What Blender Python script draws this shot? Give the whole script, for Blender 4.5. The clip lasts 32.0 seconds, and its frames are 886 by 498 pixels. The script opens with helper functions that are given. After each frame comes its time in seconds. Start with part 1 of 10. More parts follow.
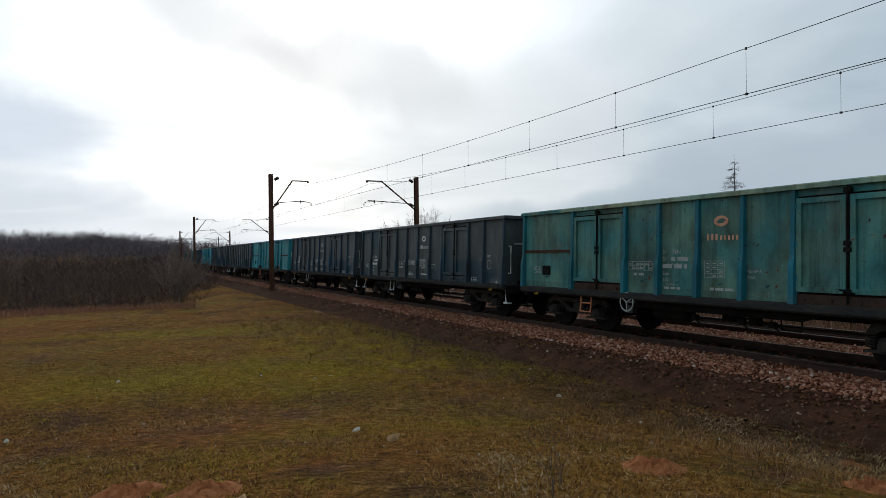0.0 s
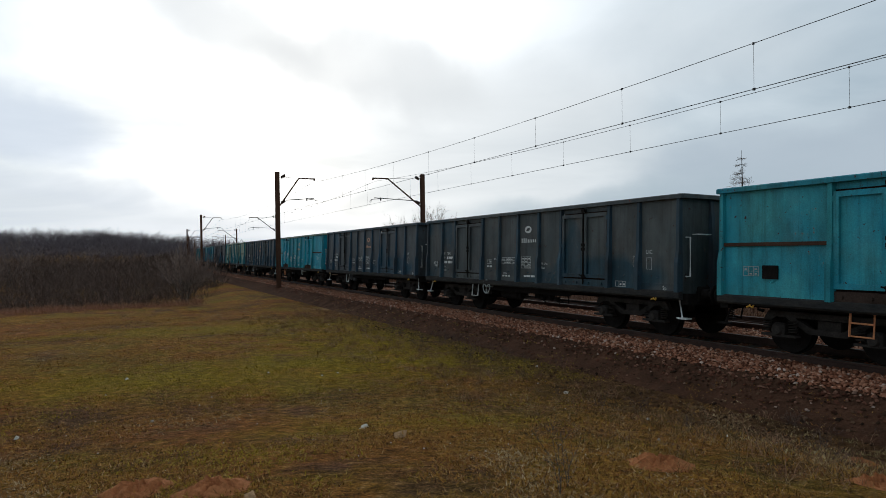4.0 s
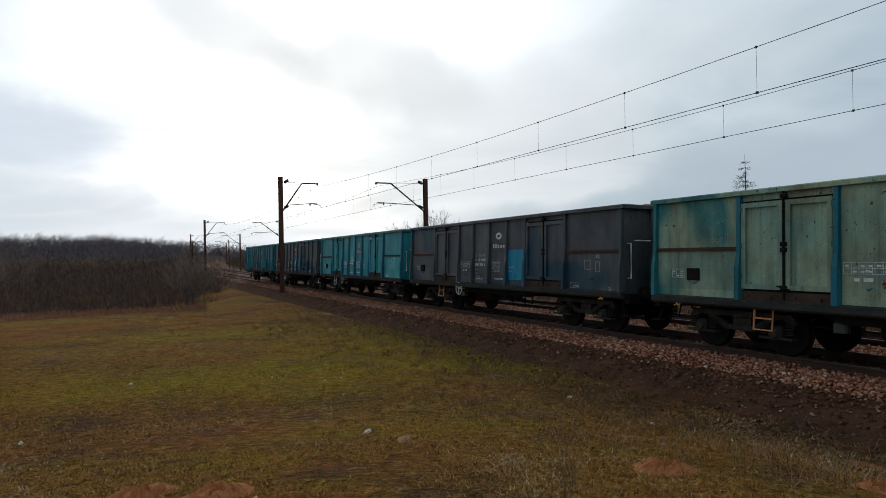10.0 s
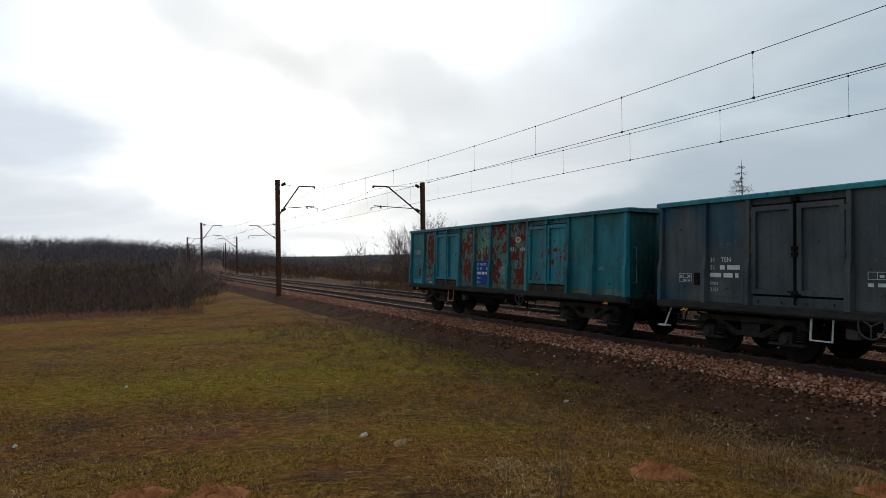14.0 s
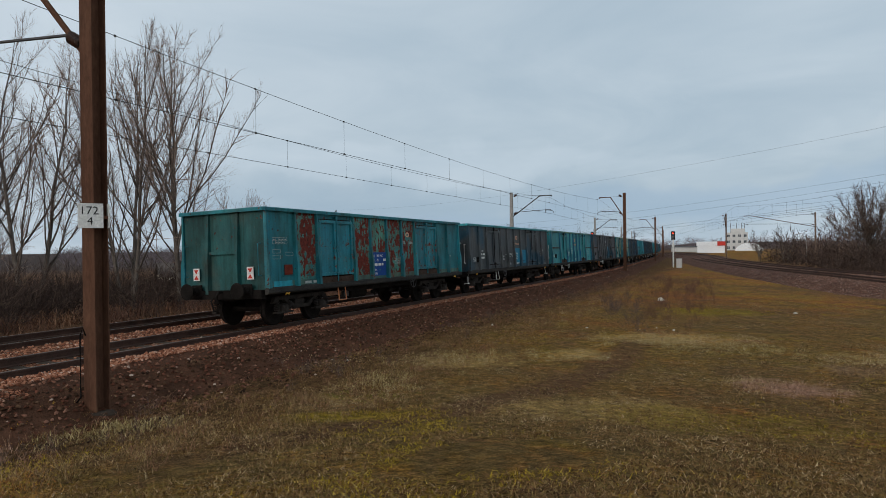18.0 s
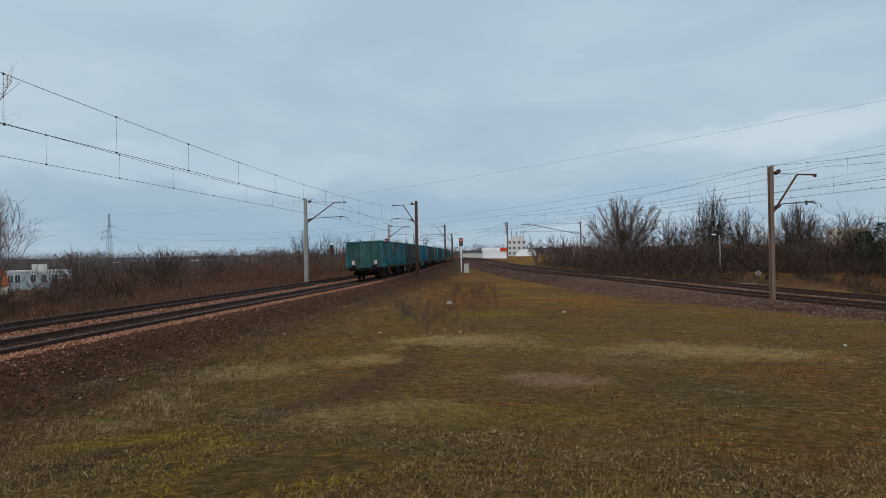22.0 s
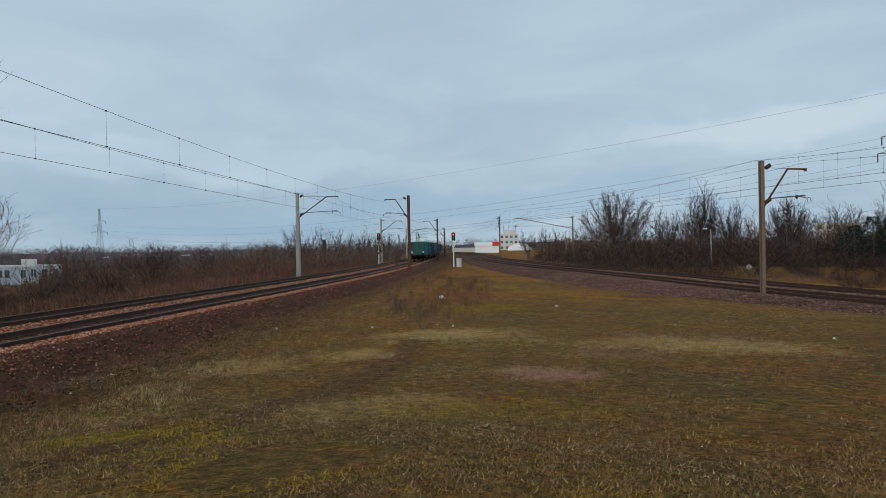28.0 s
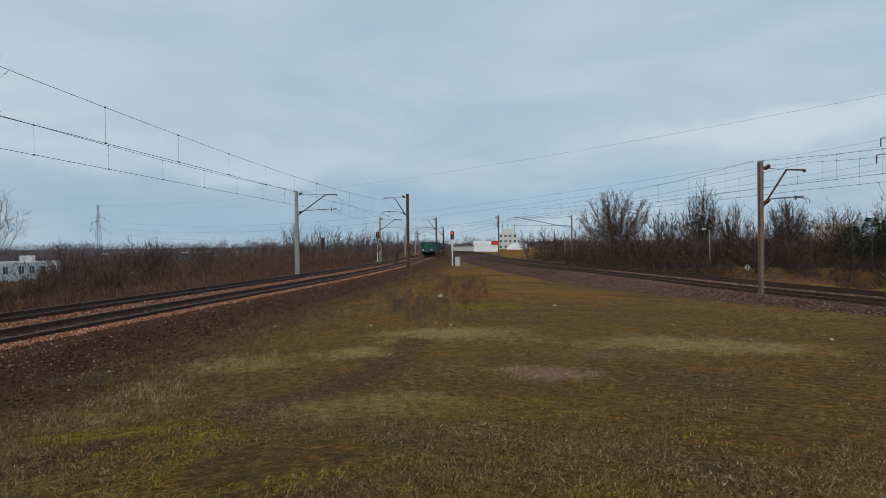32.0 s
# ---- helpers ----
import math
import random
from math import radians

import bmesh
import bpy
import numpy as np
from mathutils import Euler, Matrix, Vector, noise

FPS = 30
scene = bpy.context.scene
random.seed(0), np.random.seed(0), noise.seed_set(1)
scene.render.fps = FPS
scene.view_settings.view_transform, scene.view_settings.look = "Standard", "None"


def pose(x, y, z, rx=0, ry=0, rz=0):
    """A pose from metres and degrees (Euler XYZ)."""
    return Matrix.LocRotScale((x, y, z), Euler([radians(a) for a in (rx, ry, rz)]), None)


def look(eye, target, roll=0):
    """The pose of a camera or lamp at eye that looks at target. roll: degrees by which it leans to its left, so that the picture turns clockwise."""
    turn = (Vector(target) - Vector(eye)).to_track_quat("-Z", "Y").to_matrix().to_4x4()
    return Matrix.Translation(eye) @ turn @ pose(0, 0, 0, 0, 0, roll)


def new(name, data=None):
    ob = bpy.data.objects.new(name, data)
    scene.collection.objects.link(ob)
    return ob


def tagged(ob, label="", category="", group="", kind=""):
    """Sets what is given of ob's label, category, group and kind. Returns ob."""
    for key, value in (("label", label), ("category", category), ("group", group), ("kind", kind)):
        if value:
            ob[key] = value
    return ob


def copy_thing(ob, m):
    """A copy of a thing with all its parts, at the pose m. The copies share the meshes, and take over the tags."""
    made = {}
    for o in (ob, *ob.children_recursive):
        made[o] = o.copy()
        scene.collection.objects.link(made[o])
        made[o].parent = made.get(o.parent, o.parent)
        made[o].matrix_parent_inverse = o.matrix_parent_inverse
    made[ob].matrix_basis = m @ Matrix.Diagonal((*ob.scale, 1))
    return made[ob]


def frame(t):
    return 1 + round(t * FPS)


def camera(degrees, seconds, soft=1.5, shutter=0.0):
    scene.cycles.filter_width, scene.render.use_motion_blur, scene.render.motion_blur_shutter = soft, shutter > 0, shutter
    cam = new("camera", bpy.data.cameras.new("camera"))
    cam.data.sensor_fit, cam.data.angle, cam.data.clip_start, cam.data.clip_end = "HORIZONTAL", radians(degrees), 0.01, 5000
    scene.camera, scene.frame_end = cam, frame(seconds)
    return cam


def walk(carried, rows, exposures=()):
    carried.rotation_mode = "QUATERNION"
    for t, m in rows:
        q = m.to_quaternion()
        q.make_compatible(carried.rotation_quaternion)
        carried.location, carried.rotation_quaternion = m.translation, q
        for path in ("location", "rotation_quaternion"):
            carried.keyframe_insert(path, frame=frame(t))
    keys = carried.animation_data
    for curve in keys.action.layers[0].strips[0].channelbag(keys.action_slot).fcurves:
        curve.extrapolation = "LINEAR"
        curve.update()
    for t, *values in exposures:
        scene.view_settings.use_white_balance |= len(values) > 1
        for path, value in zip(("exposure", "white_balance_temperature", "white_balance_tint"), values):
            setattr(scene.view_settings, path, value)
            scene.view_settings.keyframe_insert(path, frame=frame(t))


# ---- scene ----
# ------------------------------------------------------------------ camera
EYE_H = 1.7            # eye above the ground at the viewer's feet
REACH = 0.257      # the phone is held this far in front of the turning body
TURNS = [              # seconds, yaw, pitch, roll
    (0, 0.45, 0.12, -0.72), (1, 0.64, 0.13, -0.93), (1.5, 0.80, 0.00, -0.91), (2, 0.74, -0.02, -0.89),
    (2.5, 0.73, -0.04, -0.88), (3, 0.76, -0.07, -0.90), (3.5, 0.89, -0.08, -0.92), (5.5, 1.16, -0.37, -0.91),
    (6, 1.10, -0.40, -1.08), (6.5, 1.09, -0.35, -0.99), (7, 1.06, -0.55, -1.00), (7.5, 0.89, -0.46, -0.95),
    (8, 0.85, -0.24, -1.00), (8.5, 0.91, -0.10, -0.99), (9, 1.02, 0.05, -1.02), (9.5, 1.08, 0.16, -1.04),
    (10, 1.26, 0.26, -1.04), (10.5, 1.25, 0.27, -1.06), (11, 1.21, 0.29, -0.96), (11.5, 1.19, 0.34, -0.97),
    (12, 1.05, 0.38, -0.94), (12.5, 1.05, 0.51, -0.95), (13, 0.94, 0.60, -0.95), (13.5, 1.05, 0.58, -0.85),
    (14.2, 0.90, 0.55, -0.85), (14.6, -1.90, 0.45, -0.75), (15, -9.90, 0.30, -0.60), (15.5, -27.29, 0.06, -0.44),
    (15.7, -36.17, -0.49, -0.14), (15.9, -46.43, -0.77, 0.59), (16, -51.13, -0.70, 0.99), (16.3, -68.15, -0.37, 1.48),
    (16.5, -79.63, -0.28, 0.80), (16.7, -92.49, -0.23, -0.61), (17, -105.26, -0.36, -1.81),
    (17.1, -109.03, -0.60, -2.14), (17.5, -119.26, -0.47, -1.68), (18, -130.16, -0.15, -0.72),
    (18.5, -139.14, 0.14, 0.10), (19, -142.56, 0.25, -0.59), (19.5, -144.37, 0.13, -0.67), (20, -145.38, -0.03, -0.65),
    (20.5, -146.11, -0.24, -0.70), (21, -146.84, -0.43, -0.56), (21.5, -147.30, -0.17, -0.64),
    (22, -147.74, 0.16, -0.99), (22.5, -148.43, 0.57, -0.83), (23, -149.16, 0.53, -0.67), (23.5, -149.92, 0.35, -0.42),
    (24, -150.30, 0.20, -0.55), (24.5, -150.54, -0.10, -0.43), (25, -149.98, -0.34, -0.73),
    (25.5, -149.36, -0.38, -0.72), (26, -148.94, -0.19, -0.86), (26.5, -148.68, -0.17, -1.03),
    (28.5, -148.35, -0.37, -1.02), (29, -148.37, -0.41, -0.90), (29.5, -148.29, -0.37, -0.76),
    (30, -148.36, -0.46, -0.77), (30.5, -148.45, -0.56, -0.82), (31, -148.42, -0.57, -0.71),
    (31.5, -148.46, -0.51, -0.78), (32, -148.49, -0.45, -0.72),
]


def camera_pose(yaw, pitch, roll):
    a, b = radians(yaw), radians(pitch)
    eye = Vector((-math.sin(a) * REACH, math.cos(a) * REACH, EYE_H))
    way = Vector((-math.sin(a) * math.cos(b), math.cos(a) * math.cos(b), math.sin(b)))
    return look(eye, eye + way, roll)


cam = camera(67.63, 32.0, soft=0.8)
walk(cam, [(t, camera_pose(y, p, r)) for t, y, p, r in TURNS],
     exposures=[(0, -0.3, 6500, 10), (13.5, -0.3, 6500, 10), (15.5, -0.10, 6850, 13), (16.0, 0.06, 6850, 13), (17.0, 0.08, 6850, 14), (18.6, 0.13, 6800, 13), (20.5, 0.11, 6500, 10), (32.0, 0.11, 6500, 10)])

# ------------------------------------------------------------------ sky and sun
SUN_AZ, SUN_EL = 14.0, 17.0     # degrees left of +y, and up


def sun_way():
    a, e = radians(SUN_AZ), radians(SUN_EL)
    return Vector((-math.sin(a) * math.cos(e), math.cos(a) * math.cos(e), math.sin(e)))


def make_sky():
    w = bpy.data.worlds.new("sky")
    scene.world = w
    w.use_nodes = True
    nt = w.node_tree
    nt.nodes.clear()
    L = nt.links.new
    out = nt.nodes.new("ShaderNodeOutputWorld")
    bg = nt.nodes.new("ShaderNodeBackground")
    L(bg.outputs[0], out.inputs[0])
    sky = nt.nodes.new("ShaderNodeTexSky")
    sky.sky_type, sky.sun_disc = "NISHITA", False
    sky.sun_elevation, sky.sun_rotation = radians(SUN_EL), radians(-SUN_AZ)
    sky.dust_density = 3.0
    dim = nt.nodes.new("ShaderNodeVectorMath")
    dim.operation = "SCALE"
    L(sky.outputs[0], dim.inputs[0])
    dim.inputs["Scale"].default_value = 0.09
    tc = nt.nodes.new("ShaderNodeTexCoord")
    # flatten the direction onto a cloud deck so that bands crowd towards the horizon
    sep = nt.nodes.new("ShaderNodeSeparateXYZ")
    L(tc.outputs["Generated"], sep.inputs[0])
    up = nt.nodes.new("ShaderNodeMath")
    up.operation = "MAXIMUM"
    L(sep.outputs[2], up.inputs[0])
    up.inputs[1].default_value = 0.0
    add = nt.nodes.new("ShaderNodeMath")
    L(up.outputs[0], add.inputs[0])
    add.inputs[1].default_value = 0.16
    deck = nt.nodes.new("ShaderNodeVectorMath")
    deck.operation = "DIVIDE"
    comb = nt.nodes.new("ShaderNodeCombineXYZ")
    for k in range(3):
        L(add.outputs[0], comb.inputs[k])
    L(tc.outputs["Generated"], deck.inputs[0])
    L(comb.outputs[0], deck.inputs[1])
    noise1 = nt.nodes.new("ShaderNodeTexNoise")
    noise1.inputs["Scale"].default_value = 1.1
    noise1.inputs["Detail"].default_value = 5.0
    noise1.inputs["Roughness"].default_value = 0.55
    noise1.inputs["Distortion"].default_value = 0.5
    L(deck.outputs[0], noise1.inputs["Vector"])
    cover = nt.nodes.new("ShaderNodeValToRGB")
    cover.color_ramp.elements[0].position, cover.color_ramp.elements[0].color = 0.33, (0.345, 0.47, 0.575, 1)
    cover.color_ramp.elements[1].position, cover.color_ramp.elements[1].color = 0.68, (0.445, 0.565, 0.66, 1)
    L(noise1.outputs[0], cover.inputs[0])
    # light of the veiled sun in the cloud
    dot = nt.nodes.new("ShaderNodeVectorMath")
    dot.operation = "DOT_PRODUCT"
    L(tc.outputs["Generated"], dot.inputs[0])
    dot.inputs[1].default_value = sun_way()
    half = nt.nodes.new("ShaderNodeMath")
    half.operation = "MULTIPLY_ADD"
    L(dot.outputs["Value"], half.inputs[0])
    half.inputs[1].default_value, half.inputs[2].default_value = 0.5, 0.5
    glow = nt.nodes.new("ShaderNodeValToRGB")
    e = glow.color_ramp.elements
    e[0].position, e[0].color = 0.15, (0, 0, 0, 1)
    e[1].position, e[1].color = 0.988, (0.90, 0.87, 0.84, 1)
    for pos, c in ((0.62, (0.22, 0.21, 0.20)), (0.86, (0.26, 0.26, 0.255)), (0.93, (0.36, 0.355, 0.345))):
        glow.color_ramp.elements.new(pos).color = (*c, 1)
    L(half.outputs[0], glow.inputs[0])
    gaps = nt.nodes.new("ShaderNodeValToRGB")
    gaps.color_ramp.elements[0].position, gaps.color_ramp.elements[0].color = 0.36, (0.55, 0.56, 0.58, 1)
    gaps.color_ramp.elements[1].position, gaps.color_ramp.elements[1].color = 0.62, (1.2, 1.2, 1.2, 1)
    noise2 = nt.nodes.new("ShaderNodeTexNoise")
    noise2.inputs["Scale"].default_value = 0.7
    noise2.inputs["Detail"].default_value = 6.0
    noise2.inputs["Distortion"].default_value = 0.7
    L(deck.outputs[0], noise2.inputs["Vector"])
    L(noise2.outputs[0], gaps.inputs[0])
    lit = nt.nodes.new("ShaderNodeMix")
    lit.data_type, lit.blend_type = "RGBA", "MULTIPLY"
    lit.inputs["Factor"].default_value = 1.0
    L(glow.outputs[0], lit.inputs[6])
    L(gaps.outputs[0], lit.inputs[7])
    boost = nt.nodes.new("ShaderNodeMix")
    boost.data_type, boost.blend_type = "RGBA", "ADD"
    boost.inputs["Factor"].default_value = 1.0
    L(cover.outputs[0], boost.inputs[6])
    L(lit.outputs[2], boost.inputs[7])
    mix = nt.nodes.new("ShaderNodeMix")
    mix.data_type = "RGBA"
    mix.inputs["Factor"].default_value = 0.94
    L(dim.outputs[0], mix.inputs[6])
    L(boost.outputs[2], mix.inputs[7])
    # the thicker grey clouds before the bright part of the sky
    warp = nt.nodes.new("ShaderNodeTexNoise")
    warp.inputs["Scale"].default_value, warp.inputs["Detail"].default_value = 4.5, 5.0
    L(tc.outputs["Generated"], warp.inputs["Vector"])
    shift = nt.nodes.new("ShaderNodeVectorMath")
    shift.operation = "MULTIPLY_ADD"
    L(warp.outputs["Color"], shift.inputs[0])
    shift.inputs[1].default_value, shift.inputs[2].default_value = (0.16,) * 3, (-0.08,) * 3
    bent = nt.nodes.new("ShaderNodeVectorMath")
    L(tc.outputs["Generated"], bent.inputs[0])
    L(shift.outputs[0], bent.inputs[1])
    col = mix.outputs[2]
    for az, el, wide, high, tilt, depth, tint in CLOUDS:
        a, b_ = radians(az), radians(el)
        mid = Vector((-math.sin(a) * math.cos(b_), math.cos(a) * math.cos(b_), math.sin(b_)))
        right = Vector((math.cos(a), math.sin(a), 0))
        upv = right.cross(mid)
        k = radians(tilt)
        u, v = right * math.cos(k) + upv * math.sin(k), upv * math.cos(k) - right * math.sin(k)
        lens = []
        for way, size in ((u, wide), (v, high)):
            off = nt.nodes.new("ShaderNodeVectorMath")
            off.operation = "SUBTRACT"
            L(bent.outputs[0], off.inputs[0])
            off.inputs[1].default_value = mid
            d = nt.nodes.new("ShaderNodeVectorMath")
            d.operation = "DOT_PRODUCT"
            L(off.outputs[0], d.inputs[0])
            d.inputs[1].default_value = way / radians(size)
            sq = nt.nodes.new("ShaderNodeMath")
            sq.operation = "MULTIPLY"
            L(d.outputs["Value"], sq.inputs[0])
            L(d.outputs["Value"], sq.inputs[1])
            lens.append(sq)
        tot = nt.nodes.new("ShaderNodeMath")
        L(lens[0].outputs[0], tot.inputs[0])
        L(lens[1].outputs[0], tot.inputs[1])
        f = nt.nodes.new("ShaderNodeMapRange")
        f.interpolation_type = "SMOOTHSTEP"
        L(tot.outputs[0], f.inputs["Value"])
        for n_, val in (("From Min", 0.1), ("From Max", 1.6), ("To Min", depth), ("To Max", 0.0)):
            f.inputs[n_].default_value = val
        m = nt.nodes.new("ShaderNodeMix")
        m.data_type = "RGBA"
        L(f.outputs["Result"], m.inputs["Factor"])
        L(col, m.inputs[6])
        m.inputs[7].default_value = (*tint, 1)
        col = m.outputs[2]
    L(col, bg.inputs[0])
    bg.inputs[1].default_value = 1.0


# bearing, height, half width and half height in degrees, tilt, depth, tint
CLOUDS = [(20.0, 18.5, 9.0, 2.2, -22, 0.55, (0.80, 0.84, 0.87)), (7.5, 14.5, 10.0, 3.2, -6, 0.55, (0.76, 0.80, 0.83)), (-12.0, 15.0, 18.0, 4.0, 4, 0.22, (0.76, 0.80, 0.83)), (35.0, 9.5, 8.5, 2.2, -10, 0.7, (0.78, 0.88, 1.02)), (31.0, 5.0, 7.0, 1.3, -8, 0.4, (0.80, 0.88, 1.0)), (27.0, 2.4, 16.0, 2.4, -3, 0.6, (0.78, 0.86, 0.95)), (-30.0, 5.5, 16.0, 4.0, 3, 0.75, (0.50, 0.60, 0.70)), (-4.0, 9.0, 13.0, 8.0, 0, 0.55, (0.90, 0.95, 0.98)), (-15.0, 2.4, 17.0, 2.8, 1, 0.7, (0.50, 0.62, 0.70)),
          (-150.0, 3.4, 26.0, 1.5, 1, 0.55, (0.30, 0.44, 0.59)), (-128.0, 3.6, 24.0, 3.0, 0, 0.55, (0.27, 0.40, 0.52)), (-128.0, 7.6, 20.0, 1.2, 0, 0.4, (0.50, 0.62, 0.72)), (-178.0, 9.0, 14.0, 1.3, 6, 0.55, (0.58, 0.67, 0.73)), (-164.0, 11.5, 13.0, 2.0, 3, 0.3, (0.35, 0.47, 0.57))]


make_sky()
sun = new("sun", bpy.data.lights.new("sun", "SUN"))
sun.data.energy, sun.data.angle, sun.data.color = 0.5, radians(25), (1.0, 0.95, 0.88)
sun.matrix_world = look(sun_way() * 50, (0, 0, 0))

# ------------------------------------------------------------------ materials


def mat_base(name, rough=0.8, metal=0.0):
    m = bpy.data.materials.new(name)
    m.use_nodes = True
    nt = m.node_tree
    b = nt.nodes["Principled BSDF"]
    b.inputs["Roughness"].default_value, b.inputs["Metallic"].default_value = rough, metal
    b.inputs["Specular IOR Level"].default_value = 0.3 if rough < 0.84 or metal else 0.06
    return m, nt, b


def noise_node(nt, scale, detail=4.0, rough=0.6, coord="Object", stretch=None):
    tc = nt.nodes.new("ShaderNodeTexCoord")
    n = nt.nodes.new("ShaderNodeTexNoise")
    n.inputs["Scale"].default_value, n.inputs["Detail"].default_value, n.inputs["Roughness"].default_value = scale, detail, rough
    if stretch:
        mp = nt.nodes.new("ShaderNodeMapping")
        mp.inputs["Scale"].default_value = stretch
        nt.links.new(tc.outputs[coord], mp.inputs[0])
        nt.links.new(mp.outputs[0], n.inputs["Vector"])
    else:
        nt.links.new(tc.outputs[coord], n.inputs["Vector"])
    return n


def ramp(nt, src, stops):
    r = nt.nodes.new("ShaderNodeValToRGB")
    el = r.color_ramp.elements
    while len(el) < len(stops):
        el.new(0.5)
    for e, (p, c) in zip(el, stops):
        e.position, e.color = p, (*c, 1) if len(c) == 3 else c
    nt.links.new(src, r.inputs[0])
    return r


def mixc(nt, fac, a, b, mode="MIX"):
    m = nt.nodes.new("ShaderNodeMix")
    m.data_type, m.blend_type = "RGBA", mode
    for sock, v in ((m.inputs["Factor"], fac), (m.inputs[6], a), (m.inputs[7], b)):
        if hasattr(v, "is_linked"):
            nt.links.new(v, sock)
        else:
            sock.default_value = v if isinstance(v, (int, float)) else (*v, 1)
    return m.outputs[2]


def bump(nt, b, src, strength=0.3, dist=0.02):
    n = nt.nodes.new("ShaderNodeBump")
    n.inputs["Strength"].default_value, n.inputs["Distance"].default_value = strength, dist
    nt.links.new(src, n.inputs["Height"])
    nt.links.new(n.outputs[0], b.inputs["Normal"])


def two_tone(name, c1, c2, scale=3.0, rough=0.85, metal=0.0, fine=30.0, bumps=0.3, coord="Object", stretch=None, rand=0.0, dist=0.01):
    m, nt, b = mat_base(name, rough, metal)
    n = noise_node(nt, scale, 5.0, 0.65, coord, stretch)
    r = ramp(nt, n.outputs[0], [(0.3, c1), (0.7, c2)])
    col = r.outputs[0]
    f = noise_node(nt, fine, 3.0, 0.7, coord, stretch)
    g = ramp(nt, f.outputs[0], [(0.25, (0.72, 0.72, 0.72)), (0.75, (1.25, 1.25, 1.25))])
    col = mixc(nt, 1.0, col, g.outputs[0], "MULTIPLY")
    if rand:
        oi = nt.nodes.new("ShaderNodeObjectInfo")
        rr = ramp(nt, oi.outputs["Random"], [(0.0, (1 - rand,) * 3), (1.0, (1 + rand,) * 3)])
        col = mixc(nt, 1.0, col, rr.outputs[0], "MULTIPLY")
    nt.links.new(col, b.inputs["Base Color"])
    if bumps:
        bump(nt, b, f.outputs[0], bumps, dist)
    return m


def island_tone(name, stops, rough=0.85):
    m, nt, b = mat_base(name, rough)
    g = nt.nodes.new("ShaderNodeNewGeometry")
    r = ramp(nt, g.outputs["Random Per Island"], stops)
    f = noise_node(nt, 25.0)
    k = ramp(nt, f.outputs[0], [(0.2, (0.75,) * 3), (0.8, (1.2,) * 3)])
    nt.links.new(mixc(nt, 1.0, r.outputs[0], k.outputs[0], "MULTIPLY"), b.inputs["Base Color"])
    return m


PAINT_GAIN = 1.6


